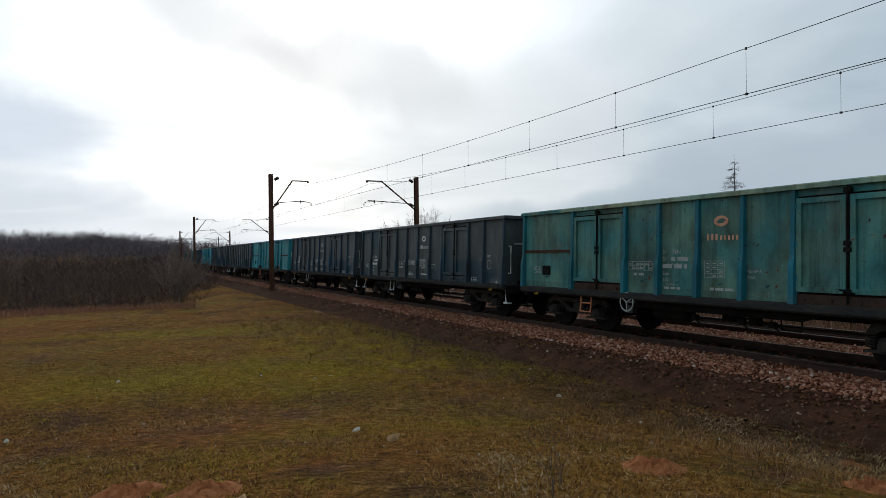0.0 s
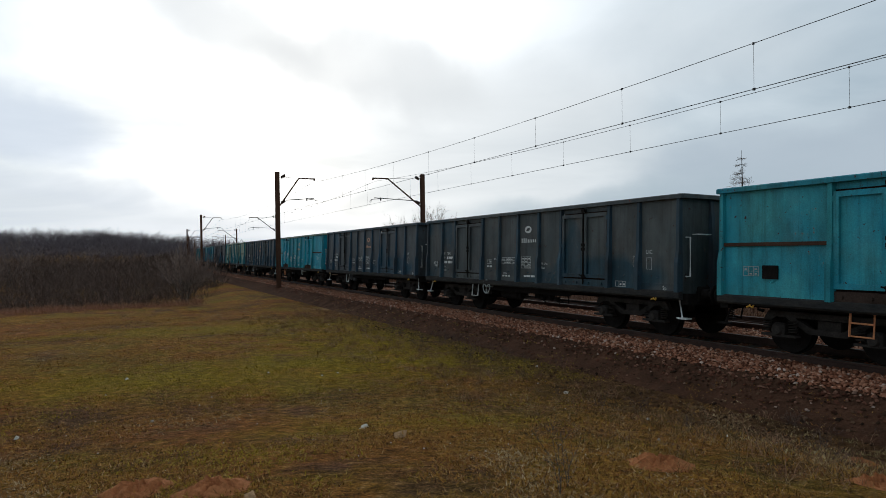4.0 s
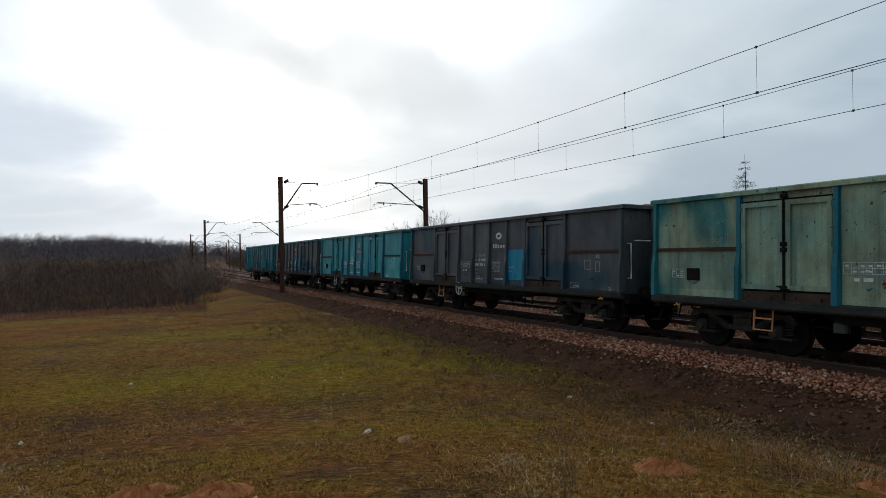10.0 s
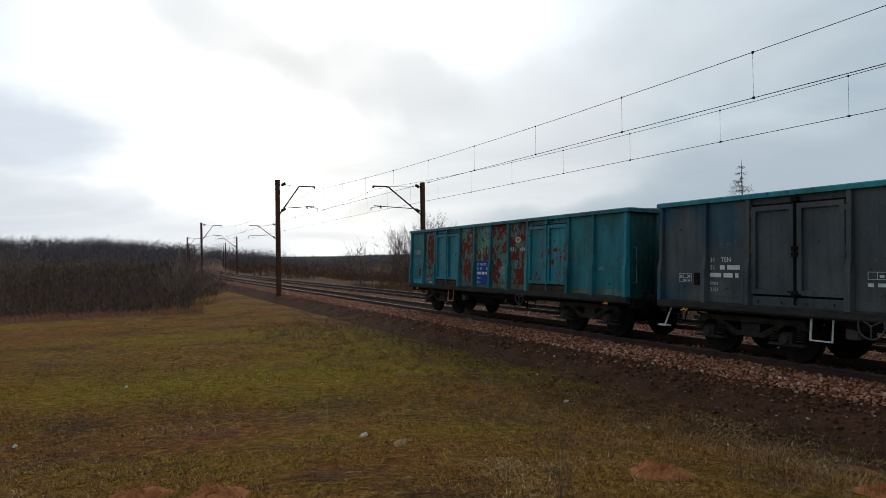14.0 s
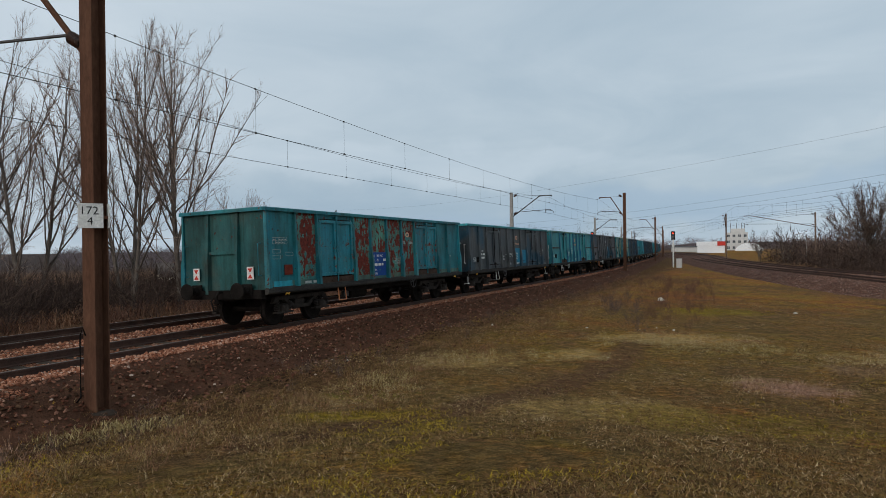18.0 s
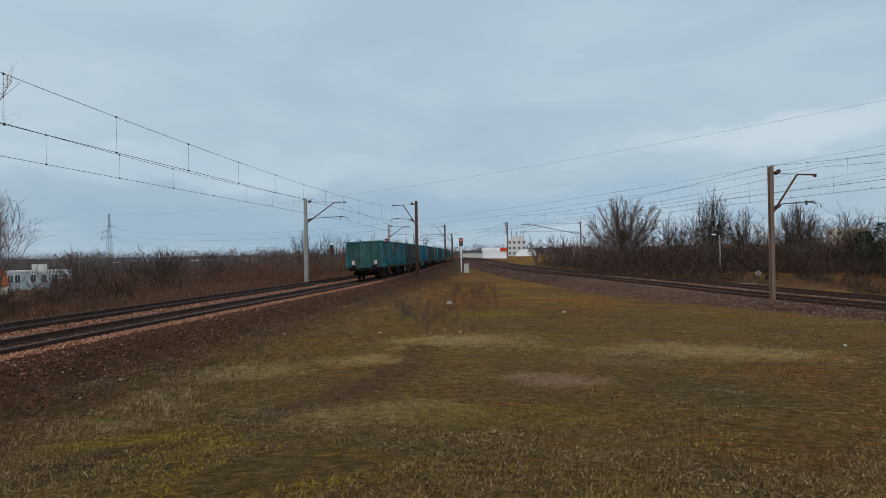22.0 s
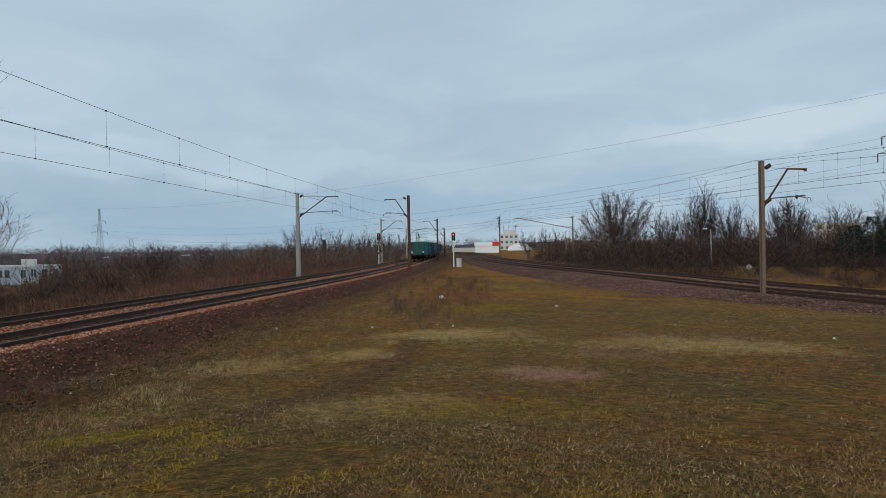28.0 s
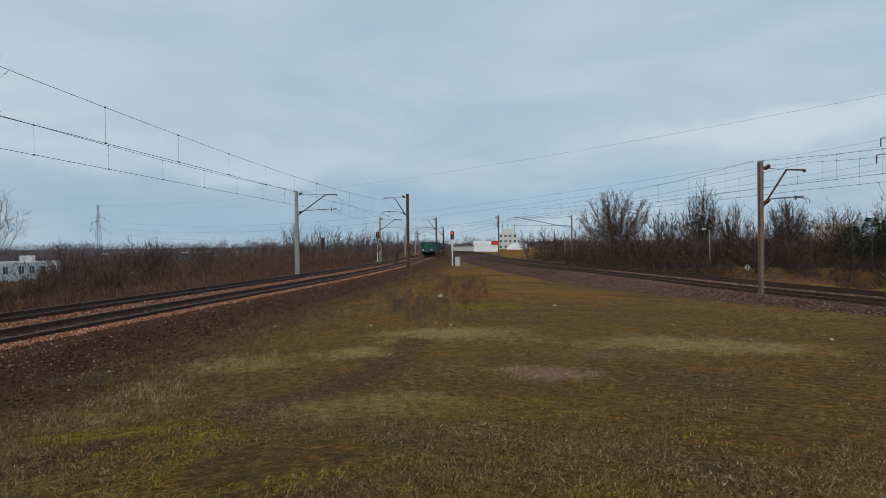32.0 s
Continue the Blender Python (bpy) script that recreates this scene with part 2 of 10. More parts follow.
def paint(name, base, fade, rust=0.45, dirt=0.5, patch=None):
    """Weathered wagon paint: fading, soot, dust, touched-up edges, undercoat and flaking rust. rust: share of flaked area."""
    m, nt, b = mat_base(name, 0.45)
    b.inputs["Specular IOR Level"].default_value = 0.25
    base, fade = tuple(c * PAINT_GAIN for c in base), tuple(c * PAINT_GAIN for c in fade)
    big = noise_node(nt, 0.8, 3.0, 0.5)
    col = ramp(nt, big.outputs[0], [(0.34, base), (0.66, fade)]).outputs[0]
    if patch:
        pn = noise_node(nt, 0.33, 2.0, 0.4)
        pf = ramp(nt, pn.outputs[0], [(0.56, (0, 0, 0)), (0.60, (1, 1, 1))])
        col = mixc(nt, pf.outputs[0], col, patch)
    # pale dust and dull green film where the top coat has worn thin
    film = noise_node(nt, 1.3, 6.0, 0.7, stretch=(1.0, 1.0, 0.55))
    ff = ramp(nt, film.outputs[0], [(0.50, (0, 0, 0)), (0.72, (0.38 * dirt,) * 3)])
    col = mixc(nt, ff.outputs[0], col, tuple(0.45 * c + 0.55 * d for c, d in zip(fade, (0.13, 0.12, 0.085))))
    smudge = noise_node(nt, 0.62, 4.0, 0.55)
    sf = ramp(nt, smudge.outputs[0], [(0.54, (0, 0, 0)), (0.70, (0.9 * dirt,) * 3)])
    col = mixc(nt, sf.outputs[0], col, tuple(0.45 * c + 0.55 * d for c, d in zip(fade, (0.15, 0.095, 0.06))))
    grime = noise_node(nt, 1.5, 6.0, 0.62, stretch=(1.0, 1.0, 0.5))
    gf = ramp(nt, grime.outputs[0], [(0.40, (1.08,) * 3), (0.56, (1 - dirt * 0.38, 1 - dirt * 0.48, 1 - dirt * 0.52)), (0.72, (1 - dirt * 0.8, 1 - dirt, 1 - dirt * 1.05))])
    col = mixc(nt, 1.0, col, gf.outputs[0], "MULTIPLY")
    flake = noise_node(nt, 7.5, 8.0, 0.68, stretch=(1.0, 1.0, 0.62))
    where = noise_node(nt, 1.0, 3.0, 0.5)
    both = nt.nodes.new("ShaderNodeMath")
    both.operation = "MULTIPLY_ADD"
    nt.links.new(where.outputs[0], both.inputs[0])
    both.inputs[1].default_value = 0.55
    nt.links.new(flake.outputs[0], both.inputs[2])
    edge = 1.02 - 0.27 * rust
    under = ramp(nt, both.outputs[0], [(edge - 0.055, (0, 0, 0)), (edge - 0.02, (0.45,) * 3)])
    col = mixc(nt, under.outputs[0], col, tuple(0.5 * c + 0.5 * d for c, d in zip(fade, (0.15, 0.17, 0.10))))
    rf = ramp(nt, both.outputs[0], [(edge, (0, 0, 0)), (edge + 0.012, (1, 1, 1))])
    fine = noise_node(nt, 16.0, 6.0, 0.75)
    rc = ramp(nt, fine.outputs[0], [(0.3, (0.062, 0.012, 0.009)), (0.55, (0.155, 0.028, 0.018)), (0.75, (0.23, 0.058, 0.034))])
    col = mixc(nt, rf.outputs[0], col, rc.outputs[0])
    # rain streaks and a tone of its own for every sheet
    runs = noise_node(nt, 1.0, 5.0, 0.7, stretch=(9.0, 9.0, 0.35))
    rn = ramp(nt, runs.outputs[0], [(0.36, (1.12,) * 3), (0.52, (1.0,) * 3), (0.66, (0.62, 0.58, 0.54))])
    col = mixc(nt, 0.55 + 0.3 * dirt, col, rn.outputs[0], "MULTIPLY")
    oi = nt.nodes.new("ShaderNodeObjectInfo")
    tone = ramp(nt, oi.outputs["Random"], [(0.0, (0.84, 0.85, 0.87)), (1.0, (1.14, 1.13, 1.10))])
    col = mixc(nt, 1.0, col, tone.outputs[0], "MULTIPLY")
    grit = noise_node(nt, 42.0, 3.0, 0.7)
    gr = ramp(nt, grit.outputs[0], [(0.3, (0.72,) * 3), (0.7, (1.25,) * 3)])
    col = mixc(nt, 0.7, col, gr.outputs[0], "MULTIPLY")
    chips = noise_node(nt, 9.0, 5.0, 0.6)
    cf = ramp(nt, chips.outputs[0], [(0.672 - 0.07 * rust, (0, 0, 0)), (0.684 - 0.07 * rust, (1, 1, 1))])
    col = mixc(nt, cf.outputs[0], col, (0.05, 0.018, 0.012))
    nt.links.new(col, b.inputs["Base Color"])
    rr = ramp(nt, rf.outputs[0], [(0.0, (0.52,) * 3), (1.0, (0.95,) * 3)])
    nt.links.new(rr.outputs[0], b.inputs["Roughness"])
    bump(nt, b, rf.outputs[0], 0.3, 0.004)
    return m


M_STEEL_RUST = two_tone("rusty_pole_steel", (0.075, 0.035, 0.022), (0.13, 0.065, 0.04), 1.2, 0.85, fine=18, stretch=(1, 1, 0.3))
M_CONCRETE = two_tone("grey_concrete", (0.24, 0.23, 0.21), (0.36, 0.35, 0.33), 0.9, 0.9, fine=14, stretch=(1, 1, 0.4))
M_MASTB = two_tone("weathered_mast_steel", (0.15, 0.10, 0.075), (0.23, 0.165, 0.125), 1.2, 0.85, fine=18, stretch=(1, 1, 0.3))
M_DARKSTEEL = two_tone("dark_galvanised_steel", (0.05, 0.05, 0.05), (0.09, 0.085, 0.08), 3.0, 0.6, 0.5)
M_WIRE = two_tone("wire_metal", (0.03, 0.03, 0.03), (0.05, 0.048, 0.045), 2.0, 0.6, 0.3, bumps=0)
M_INSUL = two_tone("brown_insulator", (0.035, 0.02, 0.015), (0.06, 0.03, 0.02), 5.0, 0.3)
M_RAIL = two_tone("rusty_rail", (0.040, 0.020, 0.014), (0.075, 0.038, 0.026), 2.0, 0.8)
M_RUSTRAIL = two_tone("rusted_rail_head", (0.030, 0.016, 0.012), (0.055, 0.030, 0.022), 2.0, 0.9)
M_RAILTOP = two_tone("worn_rail_head", (0.085, 0.070, 0.060), (0.14, 0.115, 0.10), 2.0, 0.6, 0.5, bumps=0.05)
M_SLEEPER = two_tone("sleeper_wood", (0.035, 0.026, 0.02), (0.075, 0.055, 0.042), 2.0, 0.95, rand=0.3)
def packed_stones(name, stops, scale):
    """Close-packed stones: each cell its own tone, dark gaps, real relief from the bump."""
    m, nt, b = mat_base(name, 0.95)
    tc = nt.nodes.new("ShaderNodeTexCoord")
    cells, gaps = nt.nodes.new("ShaderNodeTexVoronoi"), nt.nodes.new("ShaderNodeTexVoronoi")
    gaps.feature = "DISTANCE_TO_EDGE"
    for v in (cells, gaps):
        v.inputs["Scale"].default_value = scale
        nt.links.new(tc.outputs["Object"], v.inputs["Vector"])
    sep = nt.nodes.new("ShaderNodeSeparateColor")
    nt.links.new(cells.outputs["Color"], sep.inputs[0])
    col = ramp(nt, sep.outputs[0], stops).outputs[0]
    edge = ramp(nt, gaps.outputs["Distance"], [(0.0, (0.12,) * 3), (0.16, (1.0,) * 3)])
    col = mixc(nt, 1.0, col, edge.outputs[0], "MULTIPLY")
    big = noise_node(nt, 0.7, 4.0, 0.6)
    g = ramp(nt, big.outputs[0], [(0.3, (0.65, 0.6, 0.56)), (0.7, (1.2, 1.2, 1.2))])
    nt.links.new(mixc(nt, 1.0, col, g.outputs[0], "MULTIPLY"), b.inputs["Base Color"])
    bump(nt, b, edge.outputs[0], 1.0, 0.05)
    return m


M_BALLAST = packed_stones("ballast_bed", [(0.0, (0.135, 0.048, 0.024)), (0.4, (0.300, 0.112, 0.060)), (0.75, (0.43, 0.195, 0.115)), (0.93, (0.52, 0.31, 0.21)), (1.0, (0.50, 0.38, 0.31))], 15.0)
M_BALLASTB = packed_stones("grey_ballast_bed", [(0.0, (0.085, 0.036, 0.024)), (0.5, (0.20, 0.092, 0.062)), (0.85, (0.29, 0.160, 0.115)), (1.0, (0.40, 0.32, 0.27))], 13.0)
M_SOIL = two_tone("dark_cinder_soil", (0.046, 0.022, 0.013), (0.120, 0.054, 0.031), 1.6, 0.95, fine=22, bumps=1.0, dist=0.05)
M_STONE = island_tone("ballast_stone", [(0.0, (0.090, 0.032, 0.018)), (0.4, (0.285, 0.106, 0.058)), (0.75, (0.43, 0.192, 0.114)), (0.95, (0.50, 0.29, 0.20)), (1.0, (0.60, 0.46, 0.38))], 0.95)
M_BARK = two_tone("bare_bark", (0.085, 0.070, 0.060), (0.17, 0.142, 0.12), 2.0, 0.95)
M_TWIG = island_tone("bare_twigs", [(0.0, (0.15, 0.105, 0.085)), (1.0, (0.34, 0.25, 0.205))])
M_SCRUB = island_tone("scrub_twigs", [(0.0, (0.046, 0.031, 0.026)), (0.6, (0.115, 0.078, 0.062)), (1.0, (0.24, 0.165, 0.128))])
M_DARKSCRUB = island_tone("dark_scrub_twigs", [(0.0, (0.030, 0.020, 0.017)), (0.7, (0.075, 0.050, 0.040)), (1.0, (0.14, 0.095, 0.07))])
M_REDSCRUB = island_tone("reddish_scrub", [(0.0, (0.08, 0.040, 0.030)), (1.0, (0.20, 0.105, 0.070))])
M_DRYGRASS = island_tone("dry_grass", [(0.0, (0.11, 0.050, 0.028)), (0.6, (0.23, 0.110, 0.060)), (1.0, (0.38, 0.22, 0.13))])
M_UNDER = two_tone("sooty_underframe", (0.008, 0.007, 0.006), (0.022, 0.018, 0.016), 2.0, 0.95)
M_BOGIE = two_tone("dusty_bogie_steel", (0.022, 0.019, 0.017), (0.062, 0.052, 0.045), 3.0, 0.9)
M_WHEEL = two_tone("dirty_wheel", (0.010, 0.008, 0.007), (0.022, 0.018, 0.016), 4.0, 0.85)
M_INNER = two_tone("rusty_inner_wall", (0.05, 0.026, 0.018), (0.10, 0.052, 0.034), 1.4, 0.95)
M_WHITE = two_tone("white_marking", (0.55, 0.55, 0.52), (0.72, 0.72, 0.69), 3.0, 0.7, bumps=0)
M_YELLOW = two_tone("yellow_paint", (0.55, 0.28, 0.03), (0.66, 0.36, 0.05), 3.0, 0.6)
M_ORANGE = two_tone("orange_marking", (0.55, 0.20, 0.08), (0.66, 0.27, 0.12), 3.0, 0.7, bumps=0)
M_RED = two_tone("red_paint", (0.5, 0.03, 0.02), (0.6, 0.05, 0.03), 3.0, 0.6)
M_BLUE = two_tone("blue_panel_paint", (0.003, 0.045, 0.21), (0.004, 0.062, 0.26), 1.5, 0.75, bumps=0)

PAINTS = {
    "rusty": paint("flaking_teal_paint", (0.010, 0.115, 0.135), (0.022, 0.17, 0.18), 0.62, 0.45),
    "teal": paint("faded_teal_paint", (0.020, 0.115, 0.120), (0.075, 0.155, 0.115), 0.16, 0.75),
    "cyan": paint("bright_turquoise_paint", (0.004, 0.17, 0.235), (0.008, 0.205, 0.26), 0.08, 0.4),
    "pale": paint("pale_green_paint", (0.105, 0.175, 0.140), (0.185, 0.225, 0.150), 0.18, 0.55, patch=(0.03, 0.16, 0.155)),
    "dark": paint("sooty_slate_paint", (0.034, 0.042, 0.043), (0.060, 0.064, 0.062), 0.12, 0.45, patch=(0.018, 0.052, 0.072)),
    "navy": paint("dark_blue_grey_paint", (0.034, 0.043, 0.048), (0.066, 0.068, 0.068), 0.20, 0.45, patch=(0.018, 0.050, 0.074)),
}

# ------------------------------------------------------------------ mesh building


class Mesh:
    def __init__(self):
        self.v, self.f = [], []

    def add(self, vs, fs):
        o = len(self.v)
        self.v.extend(vs)
        self.f.extend(tuple(i + o for i in f) for f in fs)
        return self

    def box(self, x0, y0, z0, x1, y1, z1, m=None):
        vs = [(x, y, z) for z in (z0, z1) for x, y in ((x0, y0), (x1, y0), (x1, y1), (x0, y1))]
        if m is not None:
            vs = [tuple(m @ Vector(p)) for p in vs]
        return self.add(vs, [(0, 3, 2, 1), (4, 5, 6, 7), (0, 1, 5, 4), (1, 2, 6, 5), (2, 3, 7, 6), (3, 0, 4, 7)])

    def cbox(self, c, size, bev=0.0, m=None):
        """A box round c with its upright and top edges cut by bev."""
        x, y, z = (s / 2 for s in size)
        if not bev:
            return self.box(c[0] - x, c[1] - y, c[2] - z, c[0] + x, c[1] + y, c[2] + z, m)
        b, vs = bev, []
        for zz, k in ((-z, 0), (z - b, 0), (z, b)):
            X, Y = x - k, y - k
            for px, py in ((-X + b, -Y), (X - b, -Y), (X, -Y + b), (X, Y - b), (X - b, Y), (-X + b, Y), (-X, Y - b), (-X, -Y + b)):
                vs.append((c[0] + px, c[1] + py, c[2] + zz))
        if m is not None:
            vs = [tuple(m @ Vector(p)) for p in vs]
        fs = [tuple(range(7, -1, -1)), tuple(range(16, 24))]
        for r in range(2):
            for i in range(8):
                j = (i + 1) % 8
                fs.append((r * 8 + i, r * 8 + j, r * 8 + 8 + j, r * 8 + 8 + i))
        return self.add(vs, fs)

    def tube(self, pts, radii, sides=6, cap=True):
        pts = [Vector(p) for p in pts]
        if not hasattr(radii, "__len__"):
            radii = [radii] * len(pts)
        vs, fs = [], []
        for i, p in enumerate(pts):
            d = (pts[min(i + 1, len(pts) - 1)] - pts[max(i - 1, 0)]).normalized()
            a = d.cross(Vector((0, 0, 1)))
            if a.length < 0.05:
                a = d.cross(Vector((1, 0, 0)))
            a.normalize()
            b = d.cross(a)
            for k in range(sides):
                w = 2 * math.pi * (k + 0.5) / sides
                vs.append(tuple(p + (a * math.cos(w) + b * math.sin(w)) * radii[i]))
        for i in range(len(pts) - 1):
            for k in range(sides):
                l = (k + 1) % sides
                fs.append((i * sides + k, i * sides + l, i * sides + sides + l, i * sides + sides + k))
        if cap:
            fs += [tuple(range(sides)), tuple(range(len(vs) - 1, len(vs) - 1 - sides, -1))]
        return self.add(vs, fs)

    def disc(self, c, axis, r, thick, sides=20):
        a = Vector(axis).normalized() * thick / 2
        return self.tube([Vector(c) - a, Vector(c) + a], r, sides)

    def ring(self, c, axis, R, r, n=20, sides=5):
        ax = Vector(axis).normalized()
        u = ax.orthogonal().normalized()
        w = ax.cross(u)
        vs, fs = [], []
        for i in range(n):
            t = 2 * math.pi * i / n
            d = u * math.cos(t) + w * math.sin(t)
            for k in range(sides):
                s = 2 * math.pi * k / sides
                vs.append(tuple(Vector(c) + d * (R + r * math.cos(s)) + ax * r * math.sin(s)))
        for i in range(n):
            for k in range(sides):
                j, l = (i + 1) % n, (k + 1) % sides
                fs.append((i * sides + k, j * sides + k, j * sides + l, i * sides + l))
        return self.add(vs, fs)

    def data(self, name, mat, smooth=False):
        me = bpy.data.meshes.new(name)
        me.from_pydata(self.v, [], self.f)
        me.validate()
        if mat:
            me.materials.append(mat)
        if smooth:
            me.polygons.foreach_set("use_smooth", [True] * len(me.polygons))
        return me


def part(name, mb, mat, parent=None, label="", smooth=False, at=None):
    ob = new(name, mb if isinstance(mb, bpy.types.Mesh) else mb.data(name, mat, smooth))
    if parent:
        ob.parent = parent
    if at is not None:
        ob.matrix_basis = at if isinstance(at, Matrix) else Matrix.Translation(at)
    if label:
        tagged(ob, label)
    return ob


def thing(name, label, category, group="", kind="", at=None):
    ob = tagged(new(name), label, category, group, kind)
    ob.empty_display_size = 0.3
    if at is not None:
        ob.matrix_basis = at
    return ob


# ------------------------------------------------------------------ plan of the tracks
ORIGIN = Vector((14.06, 0.36))
HEAD = radians(296.5)
AX = Vector((math.cos(HEAD), math.sin(HEAD)))
NX = Vector((-math.sin(HEAD), math.cos(HEAD)))
KNOT_S = [-420, -330, -260, -190, -156, -120, -90, -50, -25, 0, 15, 30, 50, 70, 90, 150, 220, 330]
KNOT_N = [34, 20.5, 11.5, 3.7, 1.4, -0.2, -1.0, -0.7, -0.5, 0.1, -0.05, -0.6, -0.85, -0.4, 0.6, 3.8, 9, 22]
_S = np.arange(-420, 331, 1.0)
_N = np.interp(_S, KNOT_S, KNOT_N)
for _ in range(2):
    _N = np.convolve(np.pad(_N, 10, mode="reflect", reflect_type="odd"), np.ones(21) / 21, "valid")


def track_n(s):
    return float(np.interp(s, _S, _N))


def rail_z(s):
    return EYE_H - 2.13 - 0.005 * (math.sqrt(min(s * s, 32400) + 100) - 10)


def on_track(s, n=0.0, dz=0.0):
    """A point beside the near track: s along it, n away from the viewer, dz over the rail head."""
    d = (track_n(s + 0.5) - track_n(s - 0.5))
    k = 1 / math.sqrt(1 + d * d)
    p = ORIGIN + AX * (s - n * d * k) + NX * (track_n(s) + n * k)
    return Vector((p.x, p.y, rail_z(s) + dz))


def heading(s):
    return HEAD + math.atan(track_n(s + 0.5) - track_n(s - 0.5))


# the second line, beyond the field
LINE_B = [(-45, 6.0, -1.12), (-24, -16.5, -1.08), (0.5, -41.5, -1.0), (9, -51, -0.92), (19, -62.5, -0.87), (29, -73.5, -0.84), (42, -90, -0.80), (58, -113, -0.82), (80, -150, -0.9), (130, -222, -1.2)]


def on_line_b(u, n=0.0, dz=0.0):
    i = min(int(u), len(LINE_B) - 2)
    P = [Vector(LINE_B[max(0, min(len(LINE_B) - 1, i + k))]) for k in (-1, 0, 1, 2)]
    f = u - i
    p = 0.5 * (2 * P[1] + (P[2] - P[0]) * f + (2 * P[0] - 5 * P[1] + 4 * P[2] - P[3]) * f * f + (3 * P[1] - P[0] - 3 * P[2] + P[3]) * f ** 3)
    d = (P[2] - P[1])
    d.z = 0
    d.normalize()
    return Vector((p.x - d.y * n, p.y + d.x * n, p.z + dz))


def sn_of(x, y):
    d = Vector((x, y)) - ORIGIN
    s = d.dot(AX)
    return s, d.dot(NX) - track_n(s)


_B = [(on_line_b(u * 0.1), u * 0.1) for u in range(0, 10 * (len(LINE_B) - 1))]
_BX = np.array([(p.x, p.y, p.z) for p, _ in _B])


def near_b(x, y):
    d2 = (_BX[:, 0] - x) ** 2 + (_BX[:, 1] - y) ** 2
    i = int(d2.argmin())
    return math.sqrt(d2[i]), _BX[i, 2]


def smooth(a, b, x):
    t = max(0.0, min(1.0, (x - a) / (b - a)))
    return t * t * (3 - 2 * t)


def ground_z(x, y):
    r = math.hypot(x, y)
    s, n = sn_of(x, y)
    z = -1.0 * smooth(2.0, 13.0, r) - 0.9 * smooth(15, 60, r) * smooth(5, -25, n) * smooth(-20, 30, s)
    # towards the scrub the field ends at a low bank
    z -= 0.5 * smooth(-2, -9, n) * smooth(-25, -45, s) + 1.3 * smooth(-4, -12, n) * smooth(-48, -60, s)
    z += 0.05 * noise.noise((x * 0.25, y * 0.25, 0)) * smooth(1, 4, r) + 0.025 * noise.noise((x * 0.9, y * 0.9, 3)) + 0.012 * noise.noise((x * 3.1, y * 3.1, 7)) * smooth(60, 20, r)
    # formation of the double track
    bed = rail_z(s) - 0.62
    side = smooth(-6.5, -3.4, n)
    z = z * (1 - side) + bed * side
    # beyond it the land falls into the valley and rises again to the estates
    fall = smooth(9, 55, n)
    z -= fall * (3.2 + 4.5 * smooth(0, 60, s) * smooth(40, 190, n))
    z += 2.9 * smooth(170, 420, r) * smooth(20, 100, n) * smooth(40, -40, s)
    z += 9 * smooth(420, 1500, r) * (0.5 + 0.5 * abs(noise.noise((x * 0.003, y * 0.003, 5))))
    # the wooded hill beyond the scrub
    b = math.degrees(math.atan2(-x, y))
    z += 13.5 * smooth(14, 30, b) * smooth(80, 60, b) * smooth(340, 560, r)
    # sunken road behind the second line
    brink = -56 - 13 * smooth(-0.5, 3.5, x)
    z -= 2.5 * smooth(brink, brink - 6, y) * smooth(-93, -86, y) * smooth(28, 22, x) * smooth(-84, -76, x)
    d, bz = near_b(x, y)
    k = smooth(8.0, 4.6, d)
    z = z * (1 - k) + (bz - 0.62) * k
    return z


def polar(az, r):
    """A place on the ground at a bearing (degrees left of +y) and a distance from the viewer."""
    x, y = -math.sin(radians(az)) * r, math.cos(radians(az)) * r
    return Vector((x, y, ground_z(x, y)))


def seat(az, el):
    """Where a sight line from the viewer at that bearing and dip meets the ground."""
    r, step = 2.0, 0.1
    while r < 400:
        x, y = -math.sin(radians(az)) * r, math.cos(radians(az)) * r
        if ground_z(x, y) >= EYE_H + r * math.tan(radians(el)):
            return Vector((x, y, ground_z(x, y)))
        r += step
        step *= 1.01
    return polar(az, r)


# ------------------------------------------------------------------ ground
BROWN = (0.12, 0.068, 0.042)
STRAW, PINK, GREEN = (0.46, 0.30, 0.11), (0.34, 0.19, 0.135), (0.265, 0.190, 0.014)
